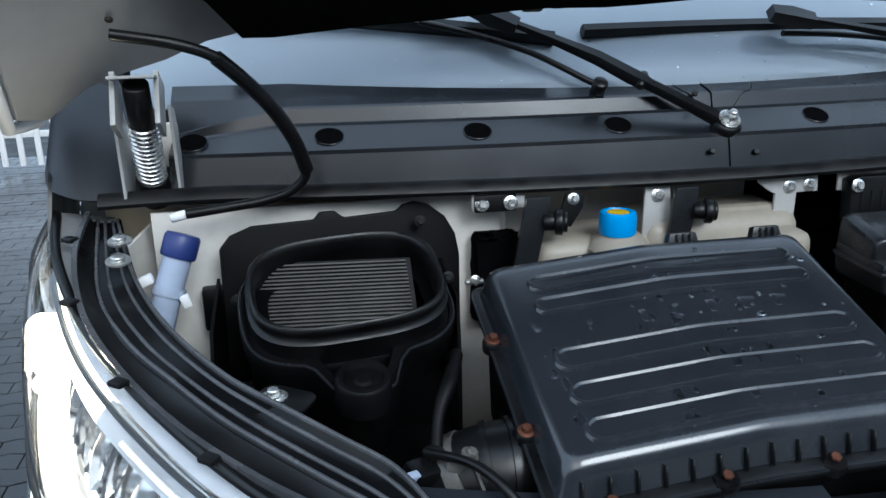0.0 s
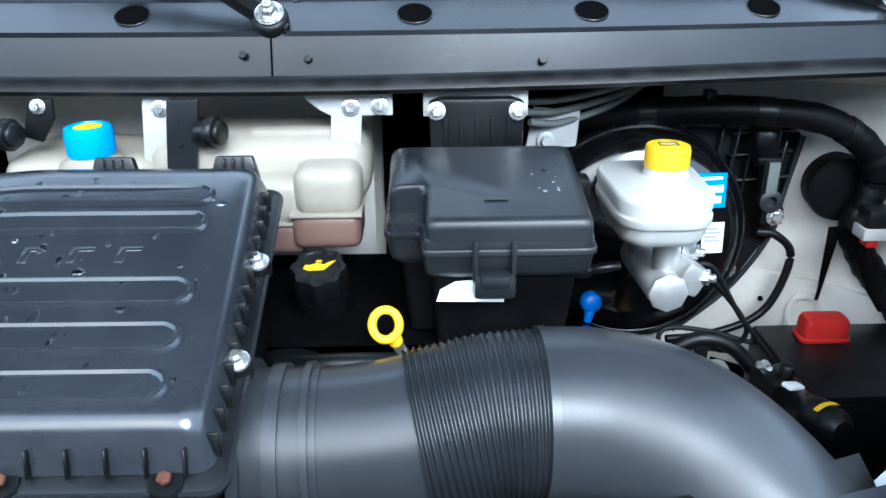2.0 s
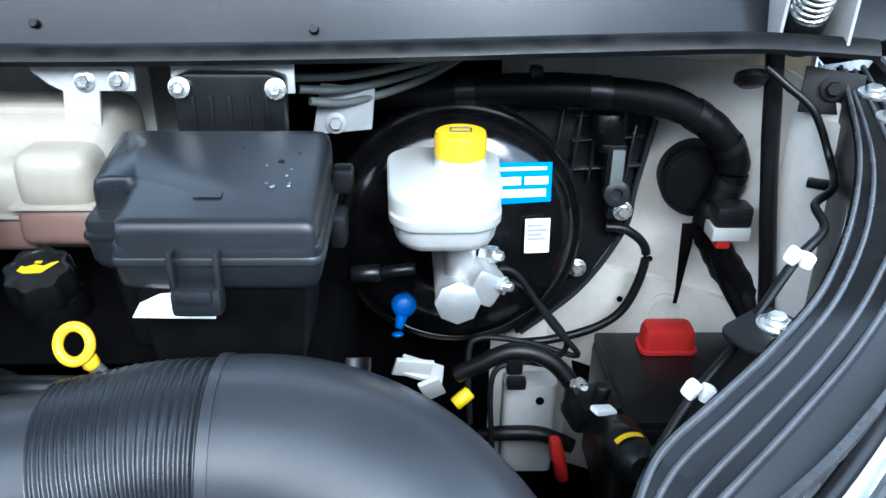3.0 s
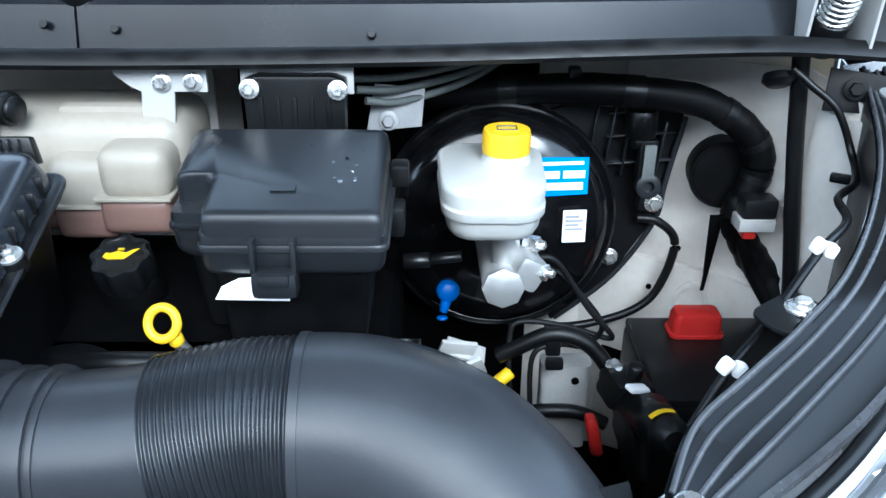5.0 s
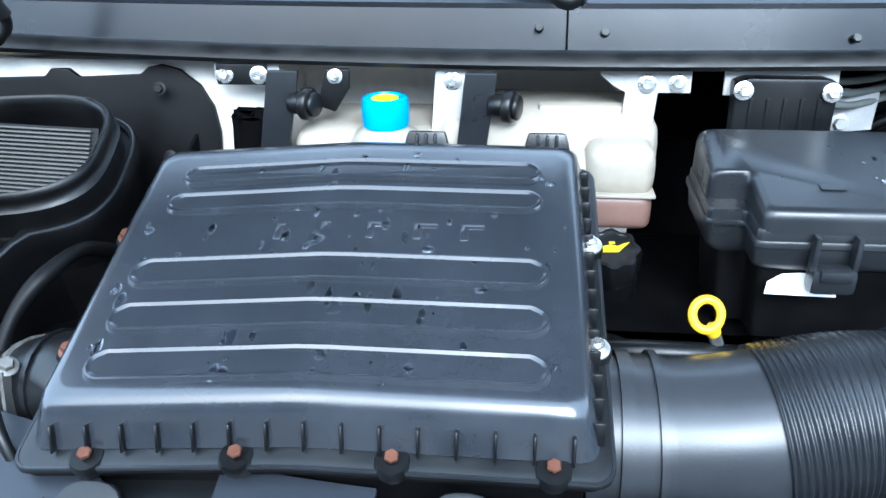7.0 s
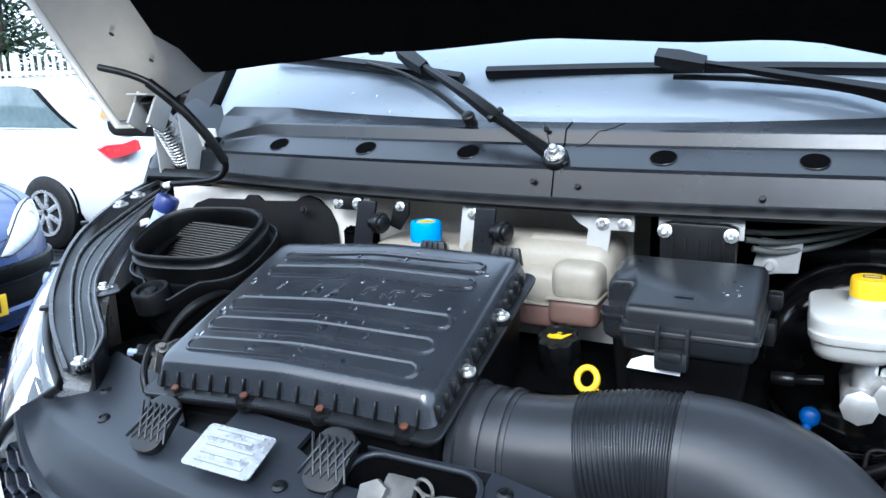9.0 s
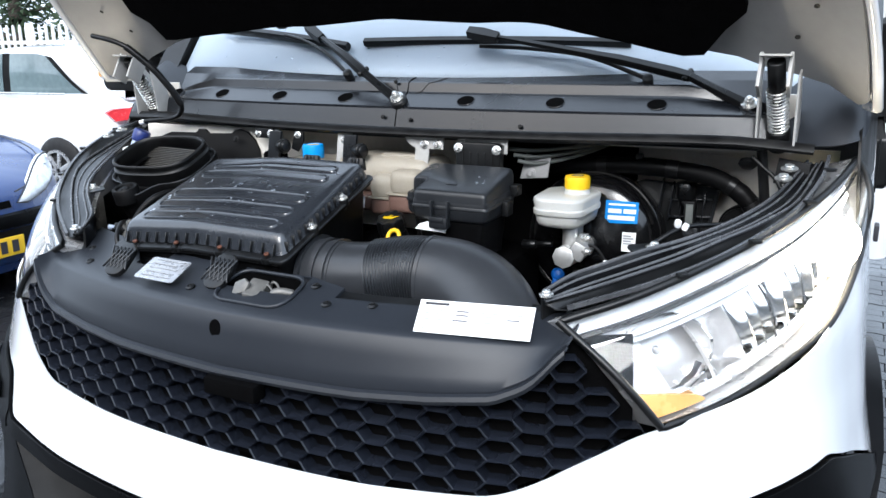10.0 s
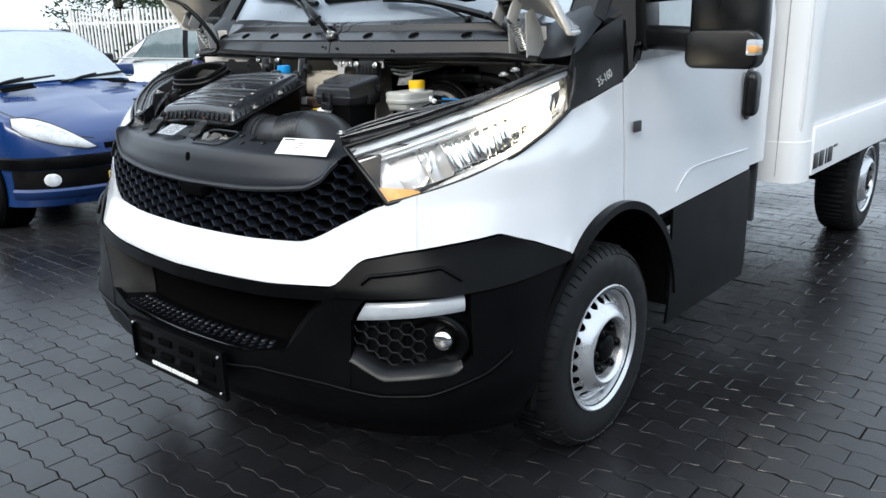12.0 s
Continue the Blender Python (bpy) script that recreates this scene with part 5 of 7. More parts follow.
# ---------------- air filter box ----------------
ab = thing("air_filter_box", (-.195, .65, 1.1), "black ribbed air filter box wet with rain drops", "air filter box")
BX0, BX1, BY0, BY1 = -.396, .004, .500, .785
def lid_z(y, x=0):
    """Height of the lid's sloped top, which falls away towards its far end."""
    return 1.166 + (y - .527) * .343 - .0015 * max(0.0, (x + .2) / .2) - .015 * max(0.0, (-.2 - x) / .19)
up = Vector((0, -.324, .946))
def lid_ring(dx, dyf, dyr, drop, r=.014):
    """A rounded outline on the lid's slope, grown by the margins and lowered by drop; front edge, then rear edge."""
    x0, x1, y0, y1 = BX0 - dx, BX1 + dx, BY0 - dyf, BY1 + dyr
    arc = [radians(a) for a in (0, 22, 45, 68, 90)]
    half = [(x0 + r - r * math.cos(a), r - r * math.sin(a)) for a in arc] + [(x, 0) for x in np.linspace(x0 + r, x1 - r, 20)[1:-1]] + [(x1 - r + r * math.cos(a), r - r * math.sin(a)) for a in arc[::-1]]
    pts = [(x, y0 + o) for x, o in half] + [(x, y1 - o) for x, o in half[::-1]]
    return [Vector((x, y, lid_z(y, x) - drop)) for x, y in pts]
def lid_loft(rings):
    """Rings joined, closed with strips from the front edge to the rear edge."""
    bm = loft(rings, False)
    bm.verts.ensure_lookup_table()
    n = len(rings[0])
    for base in (0, (len(rings) - 1) * n):
        for k in range(n // 2 - 1):
            q = [base + k, base + k + 1, base + n - 2 - k, base + n - 1 - k]
            bm.faces.new([bm.verts[i] for i in q])
    return bm
part("lid", lid_loft([lid_ring(.011, .007, .010, .037), lid_ring(.009, .005, .008, .030), lid_ring(.006, .003, .004, .018), lid_ring(.003, .001, .0, .008), lid_ring(-.001, -.003, -.006, .0025), lid_ring(-.005, -.007, -.014, .0005), lid_ring(-.010, -.012, -.022, 0)]), M["lid"], ab, "satin black sloped lid")
part("lid_flange", lid_loft([lid_ring(.017, .016, .014, .046), lid_ring(.021, .020, .016, .044), lid_ring(.021, .020, .016, .040), lid_ring(.016, .014, .012, .038)]), M["plastic"], ab, "black flange")
# thin lighter strip that paints the highlight along the flange edge
part("flange_bead", sweep(lid_ring(.020, .019, .015, .0405), ring(.002, 6), tuple(up), True), M["fuselid"], ab, "thin grey line painting the lit edge of the flange")
part("base", lid_loft([lid_ring(.0, -.01, .0, .19), lid_ring(.004, .004, .004, .06), lid_ring(.017, .016, .014, .051), lid_ring(.017, .016, .014, .047)]), M["deep"], ab, "black lower housing")
ux = Vector((1, 0, 0)); uy = Vector((0, .946, .324))
# raised ribs across the lid
def pad(x0, x1, y, d):
    n, prof = 10, []
    top, bot = [], []
    xs = np.linspace(x0 + d / 2, x1 - d / 2, 14)
    yb = lambda x: y
    top = [(x, yb(x) + d / 2) for x in xs]; bot = [(x, yb(x) - d / 2) for x in xs[::-1]]
    arcR = [(x1 - d / 2 + d / 2 * math.sin(a), yb(x1) + d / 2 * math.cos(a)) for a in np.linspace(0, math.pi, 8)[1:-1]]
    arcL = [(x0 + d / 2 - d / 2 * math.sin(a), yb(x0) - d / 2 * math.cos(a)) for a in np.linspace(0, math.pi, 8)[1:-1]]
    o = top + arcR + bot + arcL
    c = (sum(p[0] for p in o) / len(o), sum(p[1] for p in o) / len(o))
    def lift(h, g):
        out = []
        for x, yy in o:
            ym = yb(min(max(x, x0), x1))
            q = ym + (yy - ym) * (1 - g / (d / 2))
            xx = x + (g if x < c[0] else -g) * (1 if (x < x0 + d / 2 or x > x1 - d / 2) else 0)
            out.append(Vector((xx, q, lid_z(q, xx))) + up * h)
        return out
    return loft([lift(-.002, -.0016), lift(.0016, 0), lift(.0034, .0012), lift(.0036, .0026), lift(.0020, .0050)])
for x0, x1, y, d in ((-.362, -.027, .737, .026), (-.365, -.026, .700, .026), (-.370, -.021, .619, .031), (-.370, -.021, .573, .030), (-.370, -.021, .529, .030)):
    part("lid_rib", pad(x0, x1, y, d), M["lid"], ab, smooth=26)
# faint embossed bars
for i in range(5):
    part("emboss", prism([(0, 0), (.007, 0), (.007, .014), (.020, .014), (.020, .020), (0, .020)], Vector((-.255 + i * .04, .652, lid_z(.652, -.255 + i * .04))) - up * .0004, ux, uy, .0010, .0004, 1), M["lid"], ab)
# flange lugs with screws
for x in (-.358, -.244, -.131, -.018):
    p = Vector((x, .487, lid_z(.487, x) - .036))
    part("flange_lug", lathe([(.013, -.012), (.014, -.004), (.012, 0)], p, up, 16), M["plastic"], ab)
    part("flange_screw", hexbolt(p + up * .001, up, .0055, .004, False), M["copper"], ab, "rusty brown screw")
for y in (.583, .690):
    p = Vector((.016, y, lid_z(y) - .034))
    part("side_lug", join(lathe([(.011, -.012), (.012, 0), (.011, .003)], p, up, 14), box(p - Vector((.004, 0, .012)), (.014, .02, .02), .003)), M["plastic"], ab)
    part("side_bolt", join(hexbolt(p + up * .004, up, .0065, .006), lathe([(.0035, .006), (.0035, .014)], p, up, 10)), M["bolt"], ab, "bright side bolt")
for y in (.578, .705):
    p = Vector((-.412, y, lid_z(y, -.4) - .037))
    part("side_lug", lathe([(.011, -.012), (.012, 0), (.010, .003)], p, up, 14), M["plastic"], ab)
    part("side_bolt", hexbolt(p + up * .003, up, .0055), M["copper"], ab)
for i in range(15):
    x = -.385 + i * .0272
    p = Vector((x, .494, lid_z(.494, x) - .027))
    part("front_rib", box(p, (.002, .010, .022), .0006, (-12, 0, 0), 1), M["plastic"], ab)
for i in range(14):
    y = .506 + i * .0198
    p = Vector((.0135, y, lid_z(y) - .026))
    part("side_rib", box(p, (.008, .0022, .02), .0006, (0, 0, 0), 1), M["plastic"], ab)
for x in (-.138, -.021):
    rcl = part("rear_clip", prism([(-.025, -.016), (.025, -.016), (.018, .009), (-.018, .009)], (x, .806, 1.244), (1, 0, 0), (0, .25, 1), .012, .003), M["plastic"], ab, "black clip on the rear edge")
    for k in (-1, 0, 1):
        part("clip_rib", box((x + .009 * k, .793, 1.2455), (.003, .006, .018), .001, None, 1), M["fuselid"], rcl)
# lattice brackets at the front
for x, yb_, zb_ in ((-.333, .430, 1.082), (-.078, .432, 1.088)):
    b = part("foot_bracket", prism(rrect(.050, .075, .020, 4), (x, yb_, zb_), (1, 0, 0), (0, .75, .66), .012, .003), M["plastic"], ab, "black lattice foot")
    for k in range(-2, 3):
        for sg in (1, -1):
            part("lattice", box((x + k * .010, yb_ - .008, zb_ + .010), (.003, .052, .004), .0008, (41, 0, 32 * sg), 1), M["fuselid"], b)
# rain drops on lid
rng = random.Random(11)
drops = None
for i in range(95):
    x, y = rng.uniform(-.38, -.008), rng.uniform(.512, .76)
    r = rng.choice((.0012, .0016, .002, .003, .0042)) * rng.uniform(.7, 1.2)
    d = lathe([(r, 0), (r * .85, r * .2), (r * .45, r * .3), (0, r * .33)], Vector((x, y, lid_z(y, x))) + up * .0004, up, 8, sx=rng.uniform(.8, 1.7), sy=rng.uniform(.7, 1.2))
    drops = d if drops is None else join(drops, d)
for i in range(46):
    x, y = rng.uniform(-.37, -.02), rng.uniform(.515, .755)
    r = rng.uniform(.0025, .006)
    drops = join(drops, lathe([(r, 0), (r * .9, r * .12), (r * .5, r * .18), (0, r * .19)], Vector((x, y, lid_z(y, x))) + up * .0004, up, 9, sx=rng.uniform(1.0, 2.6), sy=rng.uniform(.5, 1.0)))
solo("rain_drops", drops, M["drop"], "clear rain drops lying on the lid", "rain drops", kind="stuff")
# intake elbow on the left side
SPOUT = [(-.39, .60, 1.075), (-.43, .602, 1.078), (-.475, .612, 1.058), (-.51, .63, 1.01), (-.525, .64, .94)]
part("side_spout", tube(SPOUT, .05, 22, 8), M["plastic"], ab, "black side spout")
sp = curve_pts(SPOUT, 8)
for i in (3, 6, 9):
    part("spout_rib", sweep(sp[i:i + 2], ring(.053, 22)), M["plastic"], ab)
part("spout_clamp", sweep(sp[13:16], ring(.0525, 24)), M["latch"], ab, "dull steel hose clamp")
part("clamp_screw", join(box((-.482, .580, 1.105), (.024, .014, .016), .003, (0, 30, 0)), hexbolt((-.470, .575, 1.116), (.4, -.3, .8), .006)), M["latch"], ab)
part("clamp_strap", sweep([Vector(v) for v in ((-.470, .572, 1.112), (-.462, .556, 1.088), (-.458, .548, 1.055))], [(-.008, -.0015), (.008, -.0015), (.008, .0015), (-.008, .0015)], (1, 0, 0)), M["latch"], ab)
plug = part("sensor_plug", join(box((-.515, .59, 1.092), (.040, .026, .024), .005, (20, 10, 30)), cyl((-.535, .58, 1.088), (-.56, .565, 1.075), .008), box((-.502, .60, 1.108), (.018, .016, .012), .003, (10, 0, 30))), M["plastic"], ab, "black sensor plug")
part("plug_lock", box((-.528, .572, 1.102), (.014, .009, .008), .002, (20, 10, 30)), M["milky"], plug, "pale lock tab")
part("corrugated_sleeve", tube([(-.50, .60, 1.10), (-.49, .63, 1.135), (-.47, .66, 1.16), (-.455, .70, 1.165), (-.45, .76, 1.13)], .008, 10, 10, scales=lambda f: 1 + .14 * math.sin(240 * f)), M["deep"], ab, "black corrugated wire sleeve")
part("sensor_wire", tube([(-.51, .60, 1.11), (-.47, .55, 1.12), (-.44, .51, 1.1), (-.42, .50, 1.05)], .005, 8), M["rubber"], ab)

# ---------------- intake duct ----------------
dc = thing("intake_duct", (.25, .6, 1.05), "thick black rubber intake duct with a corrugated sleeve", "duct")
DUCT = [(.0, .598, 1.058), (.06, .598, 1.058), (.14, .60, 1.063), (.23, .607, 1.078), (.315, .605, 1.075), (.385, .578, 1.056), (.44, .53, 1.018), (.468, .497, .965), (.475, .49, .9)]
dp = curve_pts(DUCT, 12)
def seg(i0, i1, r, rib=None):
    path = dp[i0:i1 + 1]
    return sweep(path, ring(r, 32), (0, 0, 1), False, [1 + (rib(k) if rib else 0) for k in range(len(path))])
part("collar", join(seg(3, 15, .068), sweep(dp[8:11], ring(.072, 32)), sweep(dp[13:15], ring(.072, 32)), sweep(dp[3:6], ring(.076, 32))), M["hose"], dc, "black duct collar")
part("straight", seg(14, 27, .066, lambda k: .0 + .004 * k), M["hose"], dc, "smooth black duct")
fine = curve_pts(DUCT, 270)
cs = fine[int(26.5 / 12 * 270):int(41.5 / 12 * 270)]
part("bellows", sweep(cs, ring(.0722, 36), (0, 0, 1), False, [1 + .016 * math.cos(2 * math.pi * k / 17) for k in range(len(cs))]), M["fuselid"], dc, "corrugated black sleeve", smooth=80)
part("elbow", seg(40, len(dp) - 1, .0745, lambda k: .05 * math.sin(min(k / 30, 1) * math.pi)), M["hose"], dc, "smooth black elbow")
part("seam", sweep(dp[40:42], ring(.076, 32)), M["hose"], dc)

# ---------------- intake housing at the inner wing ----------------
ih = thing("intake_housing", (-.58, .76, 1.1), "black oval air intake housing with open mouth", "intake housing")
oc_ = Vector((-.567, .768, 1.238)); nx = Vector((1, .10, .03)).normalized(); ny = Vector((-.08, .90, .36)).normalized(); nz = nx.cross(ny)
def oval(a, b, h, e=3.1, n=44, dx=0, dy=0):
    out = []
    for k in range(n):
        t = 2 * math.pi * k / n
        c, s_ = math.cos(t), math.sin(t)
        out.append(oc_ + nx * (dx + a * math.copysign(abs(c) ** (2 / e), c)) + ny * (dy + b * math.copysign(abs(s_) ** (2 / e), s_)) + nz * h)
    return out
part("mouth", loft([oval(0.1098, 0.0774, -.075), oval(0.1116, 0.0792, -.03), oval(0.1134, 0.0810, -.016), oval(0.1143, 0.0818, -.012), oval(0.1098, 0.0774, -.009), oval(0.1089, 0.0766, -.003), oval(0.1116, 0.0792, .002), oval(0.1111, 0.0788, .007), oval(0.1080, 0.0757, .009), oval(0.1049, 0.0726, .007), oval(0.1035, 0.0713, .0), oval(0.1030, 0.0708, -.012), oval(0.1060, 0.0735, -.022), oval(0.1080, 0.0755, -.075)], False), M["rubber"], ih, "black rubber mouth with double lip", smooth=60)
part("mouth_floor", loft([oval(.116, .10, -.2), oval(.116, .10, -.19)]), M["felt_shade"], ih)
fc_, fy = Vector((-.577, .803, 1.194)), Vector((-.02, .55, .835)).normalized()
fx = Vector((1, -.10, -.005)).normalized()
fn = fx.cross(fy).normalized()
fl = part("filter_frame", prism([(-.10, -.064), (.094, -.064), (.094, .058), (-.10, .058)], fc_, fx, fy, .004, .001), M["dark"], ih, "pleated filter screen")
for i in range(26):
    c0 = fc_ + fn * .006 + fy * (-.062 + i * .0046)
    part("pleat", sweep([c0 - fx * .096, c0, c0 + fx * .088], [(-.0010, -.003), (.0010, -.003), (.0010, .003), (-.0010, .003)], fn), M["pleat"], fl)
part("body", join(loft([oval(.12, .09, -.24), oval(.115, .086, -.1), oval(.113, .082, -.05), oval(.11, .078, -.045)], False), box((-.575, .70, .95), (.25, .12, .22), .03)), M["deep"], ih, "black moulded housing")
def tray_ring(grow, h):
    """The flange below the mouth: an oval with a lobe round the boss."""
    out = []
    for k in range(72):
        t = 2 * math.pi * k / 72
        c, s_ = math.cos(t), math.sin(t)
        a, b = (.120 + grow) * math.copysign(abs(c) ** .62, c), (.090 + grow) * math.copysign(abs(s_) ** .62, s_)
        if s_ < 0:
            b -= .062 * math.exp(-((a + .004) / .040) ** 4)
        out.append(oc_ + nx * a + ny * b + nz * h)
    return out
part("mouth_tray", loft([tray_ring(-.03, -.036), tray_ring(-.004, -.036), tray_ring(-.003, -.031), tray_ring(.002, -.030), tray_ring(.004, -.034), tray_ring(.003, -.05), tray_ring(-.006, -.10), tray_ring(-.004, -.24)], False), M["deep"], ih, "black moulded tray with a lobe round the boss", smooth=40)
part("tray_bead", sweep(tray_ring(.001, -.030), ring(.0017, 6), tuple(nz), True), M["fuselid"], ih, "thin raised edge of the tray")
part("boss", join(lathe([(.030, -.03), (.030, .002), (.027, .005), (.022, .004), (.020, -.001), (.011, .0), (.009, .003), (0, .0035)], (-.564, .652, 1.172), (0, -.25, 1), 26)), M["deep"], ih, "round black boss")
shield = [(-.143, -.14), (.174, -.12), (.177, .0), (.172, .03), (.158, .055), (.136, .073), (.115, .079), (.10, .076), (.09, .068), (.02, .066), (.008, .076), (-.012, .076), (-.02, .067), (-.10, .066), (-.128, .056), (-.142, .04)]
part("shield", prism(shield, (-.575, .925, 1.205), (1, .1, 0), (0, .12, 1), .01, .003), M["deep"], ih, "black shield behind the mouth")
part("shield_skirt", slab([[(-.72, .93, 1.2), (-.725, .82, 1.17), (-.72, .72, 1.13)], [(-.715, .93, .9), (-.72, .82, .9), (-.715, .72, .9)]], .004), M["deep"], ih)
part("side_skirt", slab([[(-.425, .95, 1.21), (-.42, .84, 1.18), (-.44, .74, 1.14)], [(-.42, .95, .9), (-.42, .84, .9), (-.44, .74, .9)]], .004), M["deep"], ih)
for x, y, z in ((-.455, .915, 1.262), (-.70, .90, 1.18), (-.43, .86, 1.2)):
    part("shield_clip", hexbolt((x, y, z), (0, -1, .3), .005, .004), M["dark"], ih)
for pts in ([(-.66, .58, 1.02), (-.655, .575, 1.10)], [(-.70, .62, 1.10), (-.66, .61, 1.105), (-.63, .60, 1.1)]):
    part("rod", tube(pts, .006, 8, 4), M["deep"], ih)

# washer filler
wf = thing("washer_filler", (-.76, .88, 1.1), "milky washer filler tube with dark blue cap", "filler neck")
a0, a1 = Vector((-.788, .868, 1.176)), Vector((-.757, .893, 1.266))
axw = (a1 - a0).normalized()
part("neck", tube([(-.80, .845, 1.09), (-.797, .857, 1.13), tuple(a0), tuple(a0 + axw * .08)], .0175, 18, 6), M["milky"], wf, "translucent milky tube")
part("cap", lathe([(.0205, 0), (.022, .003), (.022, .026), (.0195, .030), (.008, .031)], a1 - axw * .022, axw, 24), M["navy"], wf, "dark blue cap")
part("clip", box(a0 + axw * .045 + Vector((-.031, -.005, .006)), (.024, .012, .012), .003, (0, -20, 0)), M["paper"], wf, "white clip")
part("clip", box(a0 + axw * .03 + Vector((.022, -.012, -.006)), (.012, .010, .016), .003, (0, -20, 0)), M["paper"], wf, "white clip")
part("collar", lathe([(.0200, 0), (.0200, .012)], a0 + axw * .028, axw, 20), M["milky"], wf)
solo("foam_block", box((-.715, .93, 1.16), (.06, .02, .06), .006), M["rubber"], "black foam pad on the inner wing", "pad")

# ---------------- coolant tank ----------------
ct = thing("coolant_tank", (-.1, .93, 1.2), "cream translucent coolant tank with bright blue cap", "coolant tank")
def blob(c, s, b=.018):
    return box(c, s, b, seg=4)
for c, sz, b in (((-.215, .945, 1.19), (.17, .13, .075), .03), ((-.02, .955, 1.203), (.25, .13, .085), .036), ((.060, .888, 1.194), (.074, .072, .058), .022), ((.004, .902, 1.178), (.078, .078, .062), .024)):
    part("chamber", blob(c, sz, b), M["tank"], ct, "cream translucent tank chamber")
part("tank_rib", box((.022, .922, 1.243), (.10, .022, .016), .007), M["tank"], ct)
for c, sz in (((.058, .888, 1.150), (.076, .072, .042)), ((.0, .898, 1.138), (.066, .070, .040)), ((-.09, .93, 1.14), (.3, .1, .04))):
    part("lower_chamber", blob(c, sz, .014), M["coolant"], ct, "lower tank filled with brownish coolant")
for c, sz in (((.058, .887, 1.1705), (.079, .076, .004)), ((.0, .897, 1.157), (.070, .074, .004))):
    part("tank_seam", box(c, sz, .0015), M["tank"], ct)
part("neck", lathe([(.04, 0), (.034, .012), (.0235, .018), (.022, .03)], (-.191, .878, 1.216), (0, 0, 1), 26), M["tank"], ct)
cap_r = [[Vector((-.191 + (.0245 + .0008 * (k % 2)) * f * math.cos(2 * math.pi * k / 40), .878 + (.0245 + .0008 * (k % 2)) * f * math.sin(2 * math.pi * k / 40), 1.236 + h)) for k in range(40)] for h, f in ((0, .97), (.002, 1), (.024, 1), (.03, .94), (.031, .75), (.0285, .7), (.0285, .1))]
cp = part("cap", loft(cap_r), M["cyan"], ct, "bright blue ribbed cap")
part("cap_label", lathe([(.015, 0), (.015, .0012), (.0, .0012)], (-.191, .878, 1.2645), (0, 0, 1), 20), M["ochre"], cp, "yellow warning mark")
part("tank_label", box((-.045, .84, 1.15), (.03, .002, .025), 0, (-10, 0, 0)), M["paper"], ct)
part("blue_fitting", join(cyl((-.282, .895, 1.214), (-.258, .895, 1.214), .0075), cyl((-.258, .895, 1.214), (-.25, .895, 1.214), .0095)), M["navy"], ct)

# ---------------- hose and hanger brackets ----------------
def hanger(name, label, plate, strap, bolts, material):
    b = solo(name, plate, material, label, "bracket", "hangers under the cowl")
    if strap:
        part("strap", strap, M["bracket"], b)
    for p in bolts:
        part("hanger_bolt", hexbolt(p, (0, -1, .2), .0062, .006), M["bolt"], b, "bright hexagon bolt")
    return b
hanger("hanger_bracket", "pale steel hanger with two bolts over a black plate", box((-.349, .912, 1.287), (.074, .006, .030), .004), None, [(-.373, .905, 1.282), (-.334, .903, 1.282)], M["bracket"])
solo("black_plate", box((-.354, .907, 1.282), (.058, .006, .024), .003), M["plastic"], "black plate behind two bolts", "plate")
hanger("hanger_bracket", "pale tapered steel strap below the cowl", prism([(-.018, .012), (.018, .012), (.024, -.07), (-.024, -.07)], (-.121, .91, 1.28), (1, 0, 0), (0, .1, 1), .005, .001), None, [(-.121, .905, 1.278)], M["bracket"])
hanger("hanger_bracket", "pale steel T-shaped hanger below the cowl", prism([(-.045, .014), (.05, .014), (.05, -.014), (.016, -.014), (.010, -.085), (-.024, -.085), (-.018, -.014), (-.03, -.008), (-.045, .004)], (.082, .915, 1.28), (1, 0, 0), (0, .1, 1), .005, .001), None, [(.086, .909, 1.276), (.118, .909, 1.277)], M["bracket"])
hanger("hanger_bracket", "pale steel plate holding the black connector", prism([(-.058, .016), (.058, .016), (.058, -.014), (-.058, -.014)], (.224, .915, 1.278), (1, 0, 0), (0, .1, 1), .004, .001), None, [(.18, .886, 1.276), (.268, .886, 1.275)], M["bracket"])
cn = solo("ribbed_connector", prism([(-.052, .018), (-.038, .022), (.038, .022), (.052, .018), (.050, -.046), (-.050, -.046)], (.224, .888, 1.266), (-1, 0, 0), (0, .05, 1), .024, .004), M["plastic"], "black ribbed connector block", "connector")
for k in range(5):
    part("rib", box((.19 + k * .017, .8885, 1.246), (.005, .006, .044), .0015), M["plastic"], cn)
solo("bolt_plate", prism([(-.258, 1.291), (-.232, 1.291), (-.233, 1.270), (-.250, 1.243), (-.270, 1.250)], (0, .903, 0), (1, 0, 0), (0, 0, 1), .006, .002), M["plastic"], "black lever plate beside the tank cap", "plate")
solo("tank_bolt", hexbolt((-.248, .897, 1.283), (0, -1, .2), .0052, .008), M["bolt"], "bright bolt under the cowl", "bolt")
for x, dx, px in ((-.09, -.016, -.066), (-.302, -.026, -.282)):
    st_ = solo("black_strap", prism([(x - .016, 1.292), (x + .018, 1.292), (x + .016 + dx, 1.15), (x - .016 + dx, 1.15)], (0, .888, 0), (1, 0, 0), (0, 0, 1), .008, .002), M["fuselid"], "flat black moulded strap beside the tank", "strap")
    part("strap_pivot", join(cyl((px - .012, .884, 1.258), (px + .004, .878, 1.258), .0125), cyl((px + .002, .878, 1.258), (px + .012, .875, 1.258), .0175), cyl((px + .012, .875, 1.258), (px + .018, .873, 1.258), .0135)), M["plastic"], st_, "round black pivot")
